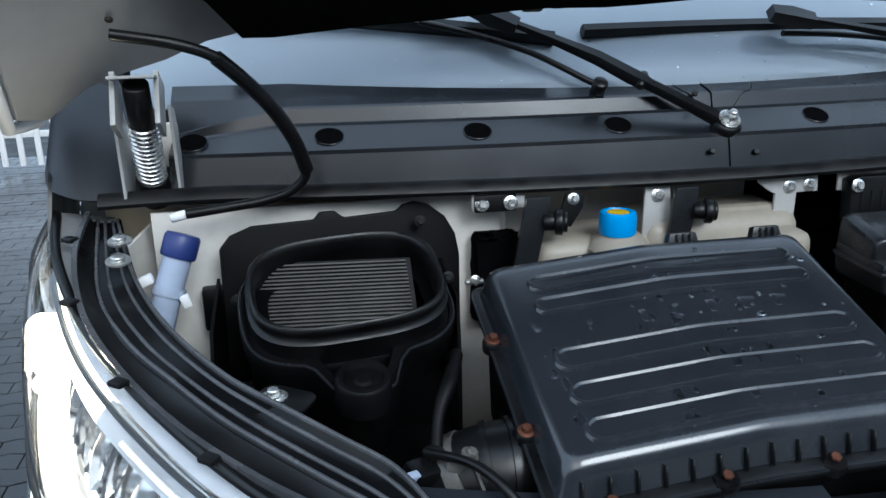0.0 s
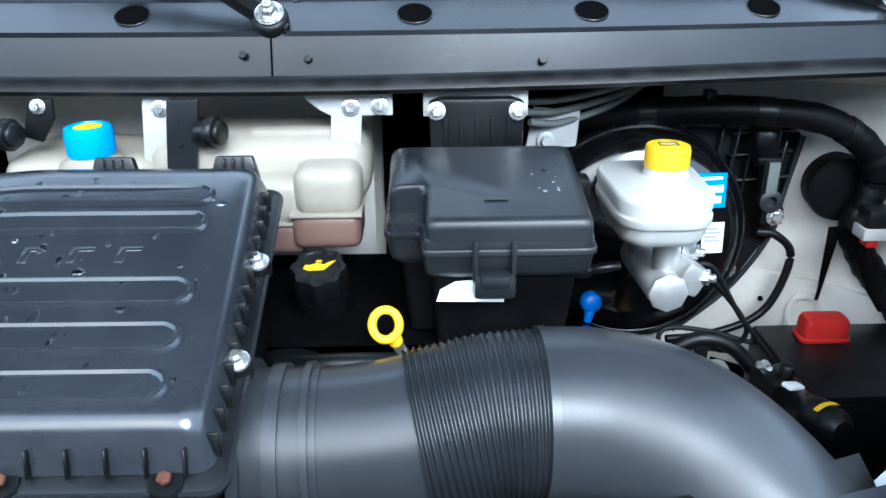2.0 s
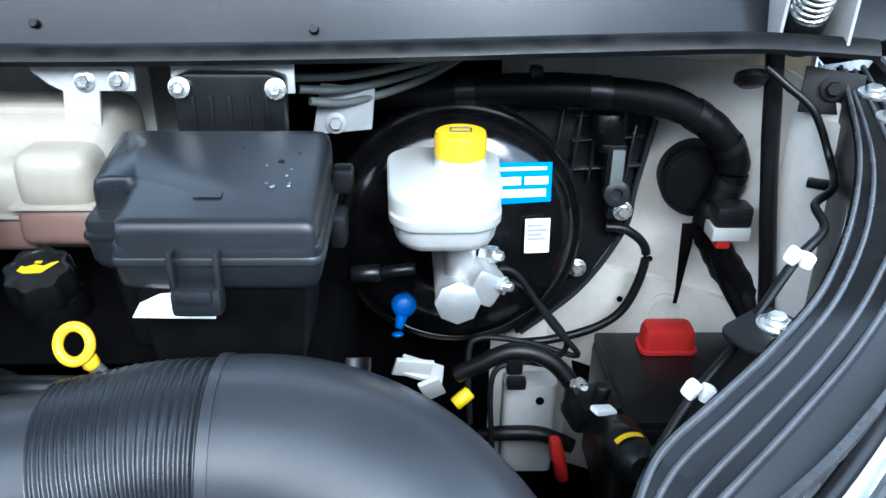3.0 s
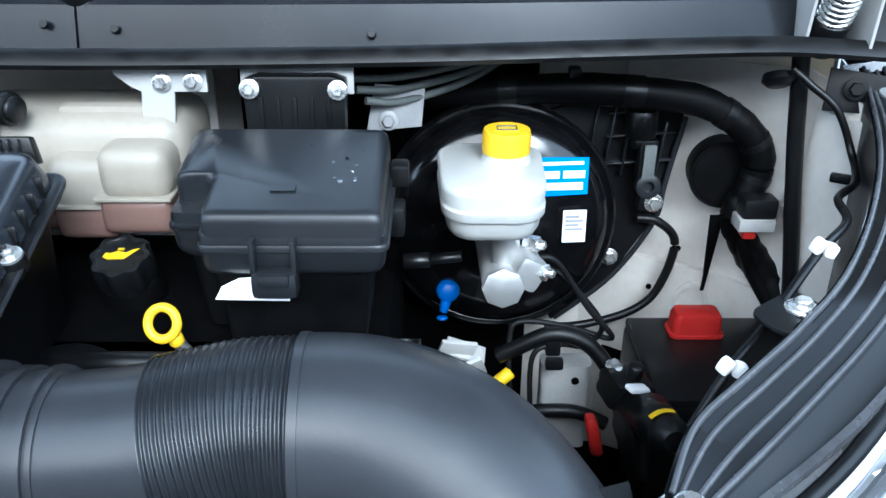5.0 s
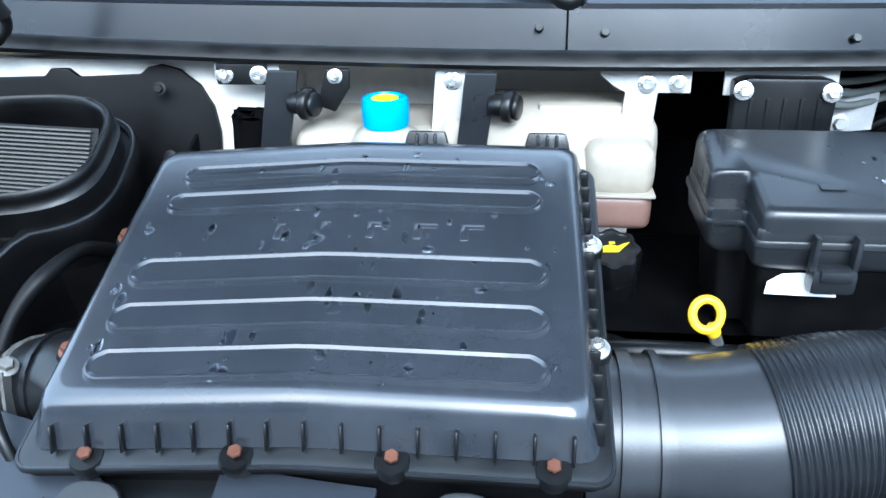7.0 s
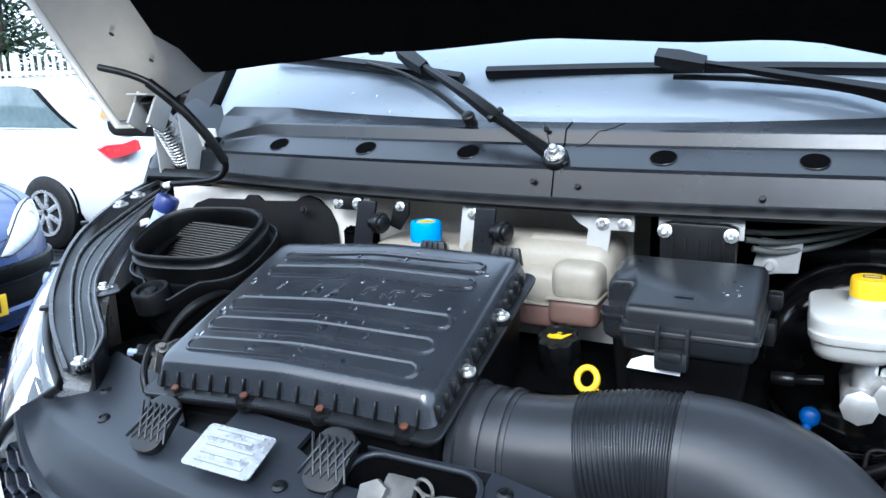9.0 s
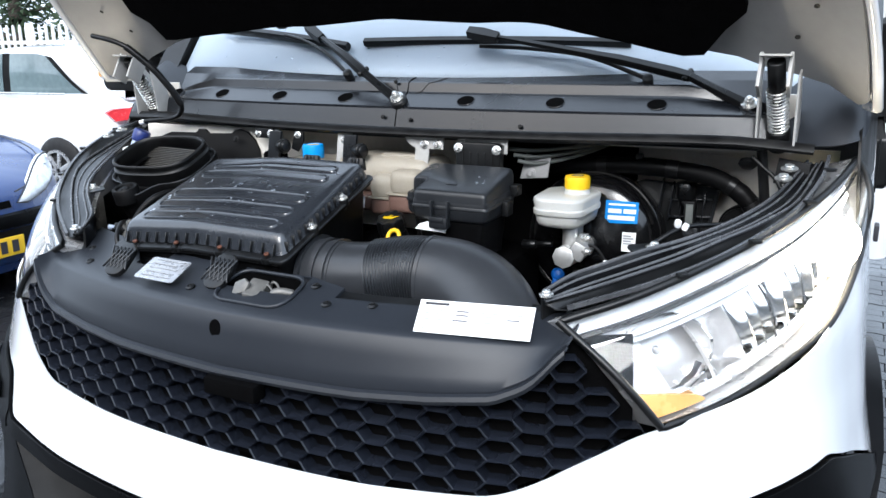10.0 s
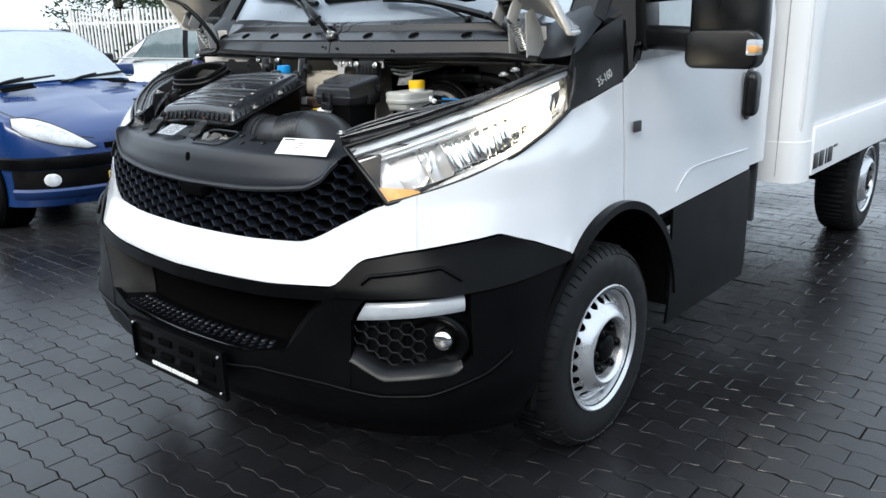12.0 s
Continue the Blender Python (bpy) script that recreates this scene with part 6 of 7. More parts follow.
solo("slanted_strap", prism([(-.262, 1.215), (-.236, 1.208), (-.196, 1.262), (-.214, 1.275)], (0, .935, 0), (1, 0, 0), (0, .1, 1), .006, .002), M["plastic"], "slanted flat black strap behind the tank cap", "strap")
rough = random.Random(4)
shroud = blob((-.348, .934, 1.170), (.062, .022, .125), .012)
bmesh.ops.subdivide_edges(shroud, edges=shroud.edges[:], cuts=2, use_grid_fill=True)
for v in shroud.verts:
    v.co += Vector((rough.uniform(-.004, .004), rough.uniform(-.002, .002), rough.uniform(-.004, .004)))
solo("black_shroud", shroud, M["felt_shade"], "ragged black foam shroud beside the filter box", "shroud")
solo("cross_bolt", join(cyl((-.412, .84, 1.198), (-.388, .84, 1.198), .0035), hexbolt((-.40, .836, 1.201), (0, -1, 0), .0045)), M["bolt"], "bright stud beside the filter box", "bolt")
solo("grey_bracket", join(prism([(-.03, -.018), (.032, -.012), (.036, .03), (-.02, .036)], (.318, .975, 1.222), (1, 0, 0), (0, .15, 1), .004, .001), hexbolt((.313, .968, 1.218), (0, -1, .1), .007)), M["sheet"], "grey sheet bracket beside the fuse box", "bracket")
for k in range(3):
    solo("thin_pipe", tube([(.27 + .01 * k, .95, 1.27 - .012 * k), (.33, .97, 1.268 - .014 * k), (.40, 1.0, 1.275 - .01 * k), (.46, 1.05, 1.278)], .0045, 8), M["thinpipe"], "grey thin pipe below the cowl", "pipe", "thin pipes")

# ---------------- fuse box ----------------
fb = thing("fuse_box", (.225, .8, 1.17), "black plastic fuse box with a sloping lid", "fuse box")
FB_Z = lambda y, f, r: f + (r - f) * (y - .712) / .144
def soften(pts, cut=.009):
    """Rounds the corners of an outline with a fixed cut."""
    out = []
    for k, p in enumerate(pts):
        p, a, b = Vector(p), Vector(pts[k - 1]), Vector(pts[(k + 1) % len(pts)])
        ca, cb = min(cut, (a - p).length * .45), min(cut, (b - p).length * .45)
        e, f = p + (a - p).normalized() * ca, p + (b - p).normalized() * cb
        out += [tuple(e.lerp(p, t).lerp(p.lerp(f, t), t)) for t in (0, .33, .67, 1)]
    return out
def fb_ring(z_f, z_r, g):
    pts = soften([(.166, .712), (.318, .712), (.322, .716), (.322, .852), (.318, .856), (.135, .856), (.130, .851), (.130, .774), (.166, .774)])
    return [Vector((.228 + (x - .228) * g, .785 + (y - .785) * g, FB_Z(y, z_f, z_r))) for x, y in pts]
def fb_full(z_f, z_r, g):
    pts = soften([(.163, .712), (.318, .712), (.324, .718), (.324, .851), (.318, .856), (.134, .856), (.128, .850), (.128, .752), (.163, .752)])
    return [Vector((.226 + (x - .226) * g, .785 + (y - .785) * g, FB_Z(y, z_f, z_r))) for x, y in pts]
lidb = loft([fb_ring(1.190, 1.200, 1.0), fb_ring(1.207, 1.234, .995), fb_ring(1.213, 1.2415, .978), fb_ring(1.2165, 1.2455, .94), fb_ring(1.218, 1.2475, .86)])
part("lid", lidb, M["fuselid"], fb, "dark grey sloped lid", smooth=44)
part("lid_ledge", loft([fb_full(1.186, 1.194, 1.0), fb_full(1.195, 1.204, 1.0), fb_full(1.198, 1.207, .985)]), M["fuselid"], fb, "stepped lower ledge of the lid", smooth=28)
part("lid_edge", loft([fb_full(1.181, 1.189, 1.01), fb_full(1.182, 1.190, 1.026), fb_full(1.186, 1.194, 1.026), fb_full(1.188, 1.196, 1.012)]), M["fuselid"], fb)
part("tray", loft([fb_full(1.156, 1.156, .88), fb_full(1.160, 1.161, .95), fb_full(1.165, 1.167, .98), fb_full(1.181, 1.189, 1.0)]), M["fuselid"], fb, "dark lower tray")
part("tray_base", loft([fb_full(1.08, 1.08, .78), fb_full(1.157, 1.157, .86)]), M["deep"], fb)
part("latch", join(box((.229, .703, 1.157), (.040, .020, .024), .006), box((.229, .697, 1.164), (.028, .014, .012), .004), box((.2115, .704, 1.182), (.005, .012, .032), .002), box((.2465, .704, 1.182), (.005, .012, .032), .002)), M["fuselid"], fb, "black snap latch")
part("lug", join(box((.331, .84, 1.205), (.018, .026, .022), .004), box((.330, .80, 1.175), (.014, .03, .03), .004)), M["plastic"], fb)
part("lid_mark", prism([(0, 0), (.022, 0), (.022, .009), (0, .009)], (.222, .745, 1.2246), (1, 0, 0), (0, 1, .205), .0006, 0), M["fuselid"], fb)
part("lid_mark", lathe([(.007, 0), (.007, .0006), (.0055, .0008)], (.226, .818, 1.2396), (0, -.205, 1), 20), M["fuselid"], fb)
fdrops = None
for i in range(13):
    x, y = rng.uniform(.24, .30), rng.uniform(.755, .825)
    r = rng.choice((.0015, .002, .003)); f = (y - .712) / .144
    d = lathe([(r, 0), (r * .8, r * .3), (0, r * .45)], (x, y, 1.2183 + f * .0295), (0, -.2, 1), 8, sx=rng.uniform(.8, 1.6))
    fdrops = d if fdrops is None else join(fdrops, d)
solo("lid_drops", fdrops, M["drop"], "clear rain drops on the fuse box lid", "rain drops", kind="stuff")
solo("paper_tag", prism([(-.030, -.008), (.034, -.008), (.034, .012), (.005, .014), (-.012, .012), (-.026, .004)], (.205, .712, 1.143), (1, .05, -.05), (0, .75, .66), .001, 0), M["paper"], "white paper tag below the fuse box", "tag")

# ---------------- brake booster and reservoir ----------------
bo = thing("brake_booster", (.452, 1.05, 1.085), "large round black brake booster", "brake booster")
bc, bx = Vector((.443, 1.0, 1.080)), Vector((0, -1, .12))
part("shell", lathe([(.132, -.13), (.14, -.1), (.142, -.03), (.1475, -.027), (.1485, -.018), (.1475, -.010), (.1435, -.007), (.1395, -.010), (.137, -.006), (.134, .003), (.127, .013), (.114, .022), (.095, .027), (.07, .03), (.045, .04), (.0, .04)], bc, bx, 56), M["booster"], bo, "glossy black drum")
bl = prism([(-.036, -.024), (.032, -.022), (.032, .022), (-.036, .024)], (.513, .977, 1.148), (1, .04, .02), (0, .14, 1), .0012, 0)
lbl = part("blue_sticker", bl, M["bluelabel"], bo, "blue warning sticker with white fields")
for x0, x1, z in ((-.03, -.002, -.002), (.002, .028, -.002), (-.03, .026, -.016), (-.03, .026, .014)):
    part("print_bar", prism([(x0, z), (x1, z), (x1, z + (.009 if z < .01 else .004)), (x0, z + (.009 if z < .01 else .004))], (.513, .9758, 1.148), (1, .04, .02), (0, .14, 1), .0006, 0), M["paper"], lbl)
wl_ = part("white_sticker", prism([(-.014, -.02), (.014, -.02), (.014, .02), (-.014, .02)], (.531, .966, 1.089), (1, .05, .02), (0, .12, 1), .001, 0), M["paper"], bo, "small white sticker")
for k in range(6):
    part("print_bar", prism([(-.011, 0), (.01 - .005 * (k % 2), 0), (.01 - .005 * (k % 2), .003), (-.011, .003)], (.531, .9645, 1.073 + k * .0055), (1, .05, .02), (0, .12, 1), .0005, 0), M["greyink"], wl_)
part("check_valve", join(lathe([(.010, 0), (.0145, .004), (.0150, .012), (.013, .019), (.007, .022), (.0, .022)], (.38, .975, .999), (.1, -1, .25), 18), cyl((.379, .957, .992), (.375, .95, .978), .007, .005, 12), cyl((.374, .948, .974), (.374, .947, .970), .007, .007, 12)), M["blueknob"], bo, "blue plastic valve")
mc = thing("brake_reservoir", (.44, .9, 1.1), "milky brake fluid reservoir with yellow cap", "brake reservoir")
rc = (.424, .880)
def res_ring(z, sx, sy, dy=0):
    return [Vector((rc[0] + x * sx * (.94 + y * .8), rc[1] + y * sy + dy, z)) for x, y in rrect(.118, .150, .034, 6)]
part("tank", loft([res_ring(1.139, .72, .74), res_ring(1.142, .82, .83), res_ring(1.150, .885, .89), res_ring(1.163, .925, .93), res_ring(1.1645, .965, .97), res_ring(1.166, .98, .985), res_ring(1.1745, .985, .99), res_ring(1.176, .955, .96), res_ring(1.1775, .95, .955), res_ring(1.191, .99, .99), res_ring(1.196, .975, .975), res_ring(1.198, .93, .93)]), M["resv"], mc, "milky plastic reservoir", smooth=50)
part("neck", lathe([(.03, 0), (.025, .008), (.024, .02)], (.44, .898, 1.193), (0, 0, 1), 24), M["resv"], mc)
yc = part("cap", loft([[Vector((.44 + (.0248 + .0007 * (k % 2)) * f * math.cos(2 * math.pi * k / 44), .898 + (.0248 + .0007 * (k % 2)) * f * math.sin(2 * math.pi * k / 44), 1.207 + h)) for k in range(44)] for h, f in ((0, .98), (.002, 1), (.02, 1), (.0245, .95), (.025, .5))]), M["yellow"], mc, "yellow ribbed cap")
part("cap_mark", join(prism([(-.014, -.009), (.014, -.009), (.014, .009), (-.014, .009)], (.44, .898, 1.2318), (1, 0, 0), (0, 1, 0), .0006, 0)), M["ochre"], yc)
part("cap_square", sweep([Vector((.44 + x, .898 + y, 1.2325)) for x, y in ((-.01, -.006), (.01, -.006), (.01, .006), (-.01, .006))], ring(.0012, 6), (0, 0, 1), True), M["logo"], yc)
part("cylinder", join(cyl((.437, .99, 1.072), (.437, .834, 1.079), .0245, .0215, 28, .004), lathe([(.0225, 0), (.0225, .006), (.019, .008), (0, .008)], (.437, .836, 1.079), (0, -1, .05), 8), cyl((.44, .862, 1.085), (.44, .862, 1.148), .0155), cyl((.43, .93, 1.085), (.43, .93, 1.148), .0145), box((.461, .853, 1.092), (.034, .04, .036), .008, (0, 30, 12))), M["alu"], mc, "cast aluminium master cylinder")
for p in ((.470, .846, 1.093), (.462, .868, 1.115)):
    part("fitting", join(lathe([(.009, 0), (.009, .016)], p, (.8, -.5, .1), 6), cyl(p, Vector(p) + Vector((.02, -.012, .002)), .005)), M["bolt"], mc)
part("switch", join(cyl((.36, .885, 1.085), (.395, .885, 1.09), .006), cyl((.33, .885, 1.083), (.36, .885, 1.085), .009)), M["plastic"], mc)
for pts in ([(.476, .862, 1.10), (.497, .862, 1.094), (.537, .87, 1.032), (.571, .885, .983), (.52, .9, .99), (.465, .9, .996), (.453, .895, .974), (.456, .88, .896)], [(.48, .89, 1.07), (.504, .88, 1.07), (.557, .885, 1.004), (.541, .89, .97), (.51, .885, .974), (.479, .88, .959), (.481, .87, .863)]):
    solo("brake_line", tube(pts, .0033, 8, 8), M["dark"], "thin dark brake line bent round the bulkhead", "brake line", "brake lines")

# ---------------- wiring and corner of the bay ----------------
LOOM = [(.33, 1.05, 1.226), (.40, 1.045, 1.230), (.484, 1.037, 1.236), (.575, 1.03, 1.237), (.667, 1.03, 1.227), (.72, 1.03, 1.205), (.756, 1.03, 1.172), (.766, 1.03, 1.139), (.757, 1.03, 1.105), (.748, 1.03, 1.073), (.770, 1.03, 1.028), (.803, 1.015, .985), (.832, .98, .94)]
lm = thing("wiring_loom", (.6, 1.04, 1.2), "thick black taped wiring loom along the bulkhead", "wiring loom")
part("sleeve", tube(LOOM, .0185, 14, 8, scales=lambda f: 1 + .03 * math.sin(60 * f) + .02 * math.sin(173 * f) + (.12 * math.sin(90 * f) ** 2 + .25 * (f - .7) if f > .7 else 0)), M["deep"], lm, "taped black sleeve")
lp = curve_pts(LOOM, 8)
for i in (12, 25, 38, 47, 58, 66):
    part("tape_band", sweep(lp[i:i + 3], ring(.0194, 14)), M["rubber"], lm, "black tape band")
for i in (20, 50):
    part("loom_clip", box(lp[i] + Vector((0, .0, .020)), (.014, .02, .012), .003), M["plastic"], lm)
part("loose_tape", slab([[(.730 - w, 1.036 + .004 * k, 1.072 - .03 * k) for w in (-.006 + .001 * k, .003, .012 - .0026 * k)] for k in range(5)], .0015), M["deep"], lm, "loose hanging end of tape")
part("loom_branch", tube([(.748, 1.03, 1.075), (.758, 1.02, 1.045), (.776, 1.015, 1.005), (.80, 1.0, .965)], .011, 10, 8), M["deep"], lm, "taped branch of the loom")
gr = thing("rubber_grommet", (.765, 1.07, 1.107), "large round black rubber grommet in the bulkhead", "grommet")
part("dome", lathe([(.041, -.03), (.041, 0), (.040, .003), (.03, .004), (.0, .004)], (.736, 1.056, 1.120), (-.12, -1, 0), 36), M["deep"], gr)
part("rim", lathe([(.045, -.03), (.046, 0), (.045, .004), (.041, .004), (.040, -.03)], (.736, 1.056, 1.120), (-.12, -1, 0), 36, caps=(0, 0)), M["deep"], gr, "black outer rim")
solo("upright_cable", tube([(.770, .985, 1.29), (.774, .985, 1.259), (.782, .985, 1.199), (.791, .983, 1.135), (.798, .978, 1.081), (.805, .968, 1.016), (.81, .955, .95)], .0098, 10, 8), M["rubber"], "black upright cable in the corner of the bay", "cable")
cb = solo("loom_connector", box((.758, .995, 1.103), (.042, .03, .026), .005), M["plastic"], "black connector hanging on the wiring loom", "connector")
part("connector_base", box((.756, .993, 1.083), (.044, .03, .016), .002), M["bracket"], cb, "pale lower connector half")
part("connector_tip", box((.750, .991, 1.070), (.016, .02, .012), .003), M["red"], cb)
pv = thing("pedal_plate", (.66, 1.1, 1.1), "black plastic bulkhead plate with a sensor", "plate")
part("plate", prism([(-.09, .1), (.065, .09), (.049, -.003), (.041, -.058), (-.01, -.143), (-.09, -.214), (-.15, -.1), (-.15, .08)], (.62, 1.10, 1.1), (1, .02, 0), (0, .03, 1), .012, .004), M["plastic"], pv, "black bulkhead plate")
for k in range(5):
    part("plate_rib", box((.567 + k * .022, 1.082, 1.165 - .006 * k), (.0035, .012, .085), .001, (0, 6, 0), 1), M["fuselid"], pv)
for z in (1.196, 1.165, 1.128):
    part("cross_rib", box((.628, 1.083, z), (.088, .010, .0035), .001, (0, -4, 0), 1), M["fuselid"], pv)
part("plate_edge", tube([(.683, 1.083, 1.188), (.668, 1.083, 1.097), (.66, 1.083, 1.042), (.61, 1.083, .958), (.535, 1.083, .89)], .004, 8, 8), M["fuselid"], pv)
part("sensor", join(cyl((.622, 1.065, 1.205), (.624, 1.065, 1.168), .021, .019), cyl((.624, 1.065, 1.168), (.626, 1.065, 1.155), .014), box((.633, 1.06, 1.140), (.024, .022, .055), .005), box((.645, 1.062, 1.082), (.034, .02, .028), .008)), M["plastic"], pv, "black cylindrical sensor")
part("sensor_eye", lathe([(.016, -.01), (.016, .004), (.012, .006), (.007, .006), (.006, 0), (0, 0)], (.637, 1.050, 1.106), (0, -1, .1), 20), M["fuselid"], pv, "ring end of the sensor")
part("sensor_tag", box((.634, 1.047, 1.140), (.015, .004, .044), .001), M["thinpipe"], pv, "grey tag on the sensor")
for p in ((.647, 1.050, 1.083), (.603, 1.076, .992), (.405, 1.098, 1.213), (.452, 1.098, 1.222)):
    part("plate_bolt", hexbolt(p, (0, -1, .1), .0075, .007), M["bolt"], pv, "bright bolt")
part("plate_hose", tube([(.633, 1.07, 1.053), (.663, 1.07, 1.047), (.689, 1.07, 1.015), (.674, 1.07, .945), (.64, 1.068, .91), (.576, 1.065, .89), (.52, 1.06, .888)], .006, 10, 8), M["rubber"], pv, "thin black hose")
bt = thing("battery", (.76, .95, .8), "black battery with red terminal cover", "battery")
part("case", box((.73, .9, .855), (.24, .18, .17), .01), M["plastic"], bt, "black battery case")
part("case_lid", box((.73, .9, .943), (.236, .176, .012), .004), M["plastic"], bt)
part("terminal_cover", loft([[Vector((.69 + q[0] * f, .952 + q[1] * f, z)) for q in rrect(.064, .036, .009, 4)] for z, f in ((.95, 1.06), (.954, 1.06), (.955, .96), (.974, .93), (.980, .84), (.982, .6))]), M["red"], bt, "red terminal cover")
solo("black_hose", tube([(.44, .89, .955), (.46, .888, .967), (.503, .885, .989), (.547, .88, .974), (.582, .86, .928), (.607, .84, .88), (.61, .82, .83)], .0095, 12), M["rubber"], "black hose bent beside the brake booster", "hose")
yh = solo("filter_canister", lathe([(.012, -.03), (.018, -.024), (.0205, -.012), (.0205, .03), (.0225, .032), (.0225, .046), (.019, .05), (.019, .066), (.013, .074), (0, .074)], (.588, .80, .95), (.014, -.07, .015), 20), M["plastic"], "black canister with yellow band", "canister")
ca, cu, cv = Vector((.014, -.07, .015)).normalized(), Vector((-.75, -.05, .65)).normalized(), Vector((.62, .2, .75)).normalized()
part("yellow_band", slab([[Vector((.588, .80, .95)) + ca * h + (cu * math.cos(q) + cv * math.sin(q)) * .0231 for q in np.linspace(.1, 1.3, 8)] for h in (.053, .060)], .001), M["ochre"], yh, "short yellow tape")
part("end_cap", lathe([(.021, .063), (.0215, .070), (.012, .082), (0, .082)], (.588, .80, .95), (.014, -.07, .015), 20), M["plastic"], yh)
part("valve_body", join(box((.578, .832, .952), (.05, .04, .036), .008, (10, 12, 20)), cyl((.556, .842, .957), (.600, .86, .955), .011), cyl((.585, .83, .962), (.588, .828, .985), .009), box((.610, .80, .938), (.026, .05, .03), .008, (0, 10, 15))), M["plastic"], yh, "black moulded valve body")
part("valve_bolt", hexbolt((.566, .842, .974), (0, -.3, 1), .006), M["bolt"], yh)
part("canister_clip", box((.583, .800, .974), (.026, .014, .006), .003, (0, 16, 25)), M["paper"], yh, "white clip")
solo("white_bracket", join(box((.392, .90, .958), (.044, .006, .026), .002, (20, 12, 10)), box((.413, .893, .935), (.024, .006, .045), .002, (30, -20, 10)), box((.402, .91, .948), (.05, .026, .006), .002, (20, 20, 0))), M["bracket"], "pale sheet bracket below the booster", "bracket")
solo("line_clip", join(box((.503, .884, .972), (.018, .012, .022), .004), box((.506, .884, .948), (.022, .012, .014), .004)), M["plastic"], "black clip holding the brake lines", "clip")
wp = solo("white_post", loft([[Vector((.527 + q[0], .925 + q[1], z)) for q in rrect(.062, .03, .008, 3)] for z in (.80, .925)]), M["bracket"], "pale steel post below the brake lines", "post")
part("post_hole", lathe([(.005, 0), (.005, .002)], (.538, .9095, .905), (0, -1, 0), 12), M["felt_shade"], wp)
solo("crossing_hose", tube([(.47, .90, .862), (.50, .893, .872), (.54, .89, .872), (.575, .885, .858)], .009, 10, 8), M["rubber"], "black hose crossing the pale post", "hose")
solo("yellow_cap", cyl((.438, .880, .922), (.456, .888, .934), .008), M["ochre"], "yellow plastic cap on a hose", "cap")
solo("red_marker", loft([[Vector((.545 + .004 * k + q[0] * f, .84 + q[1] * f, .905 - .018 * k)) for q in rrect(.016, .022, .005, 3)] for k, f in ((0, .6), (.3, .9), (1.5, 1), (2.7, .9), (3, .6))]), M["red"], "red plastic marker beside the black hose", "marker")
solo("green_tag", box((.362, 1.07, 1.222), (.02, .008, .008), .002, (0, 20, 10)), mat("green_plastic", (.05, .35, .05), .5), "small green wire tag", "tag")
solo("corner_bolt_plate", join(prism([(-.03, -.022), (.03, -.022), (.034, .02), (-.024, .026)], (.826, .966, 1.252), (1, -.3, 0), (0, .3, 1), .004, .001), hexbolt((.826, .959, 1.258), (-.3, -1, .2), .008)), M["dark"], "dark corner plate with a bright bolt", "plate")
solo("corner_plug", lathe([(.016, 0), (.018, .008), (.012, .014)], (.748, .985, 1.268), (0, -.6, -1), 16), M["plastic"], "black plug under the seal", "plug")

# ---------------- surroundings ----------------
def car_ring(st, n=9):
    """A half-rounded cross-section: half width, bottom, top, roundness; from one sill over the top to the other."""
    x, hw, zb, zt, r = st
    pts = [(-hw * .93, zb), (-hw, zb + .1), (-hw * 1.01, (zb + zt) / 2), (-hw * .97, zt - r), (-hw * .86, zt - r * .25), (-hw * .55, zt), (0, zt + .012), (hw * .55, zt), (hw * .86, zt - r * .25), (hw * .97, zt - r), (hw * 1.01, (zb + zt) / 2), (hw, zb + .1), (hw * .93, zb)]
    return [Vector((x, y, z)) for y, z in pts]

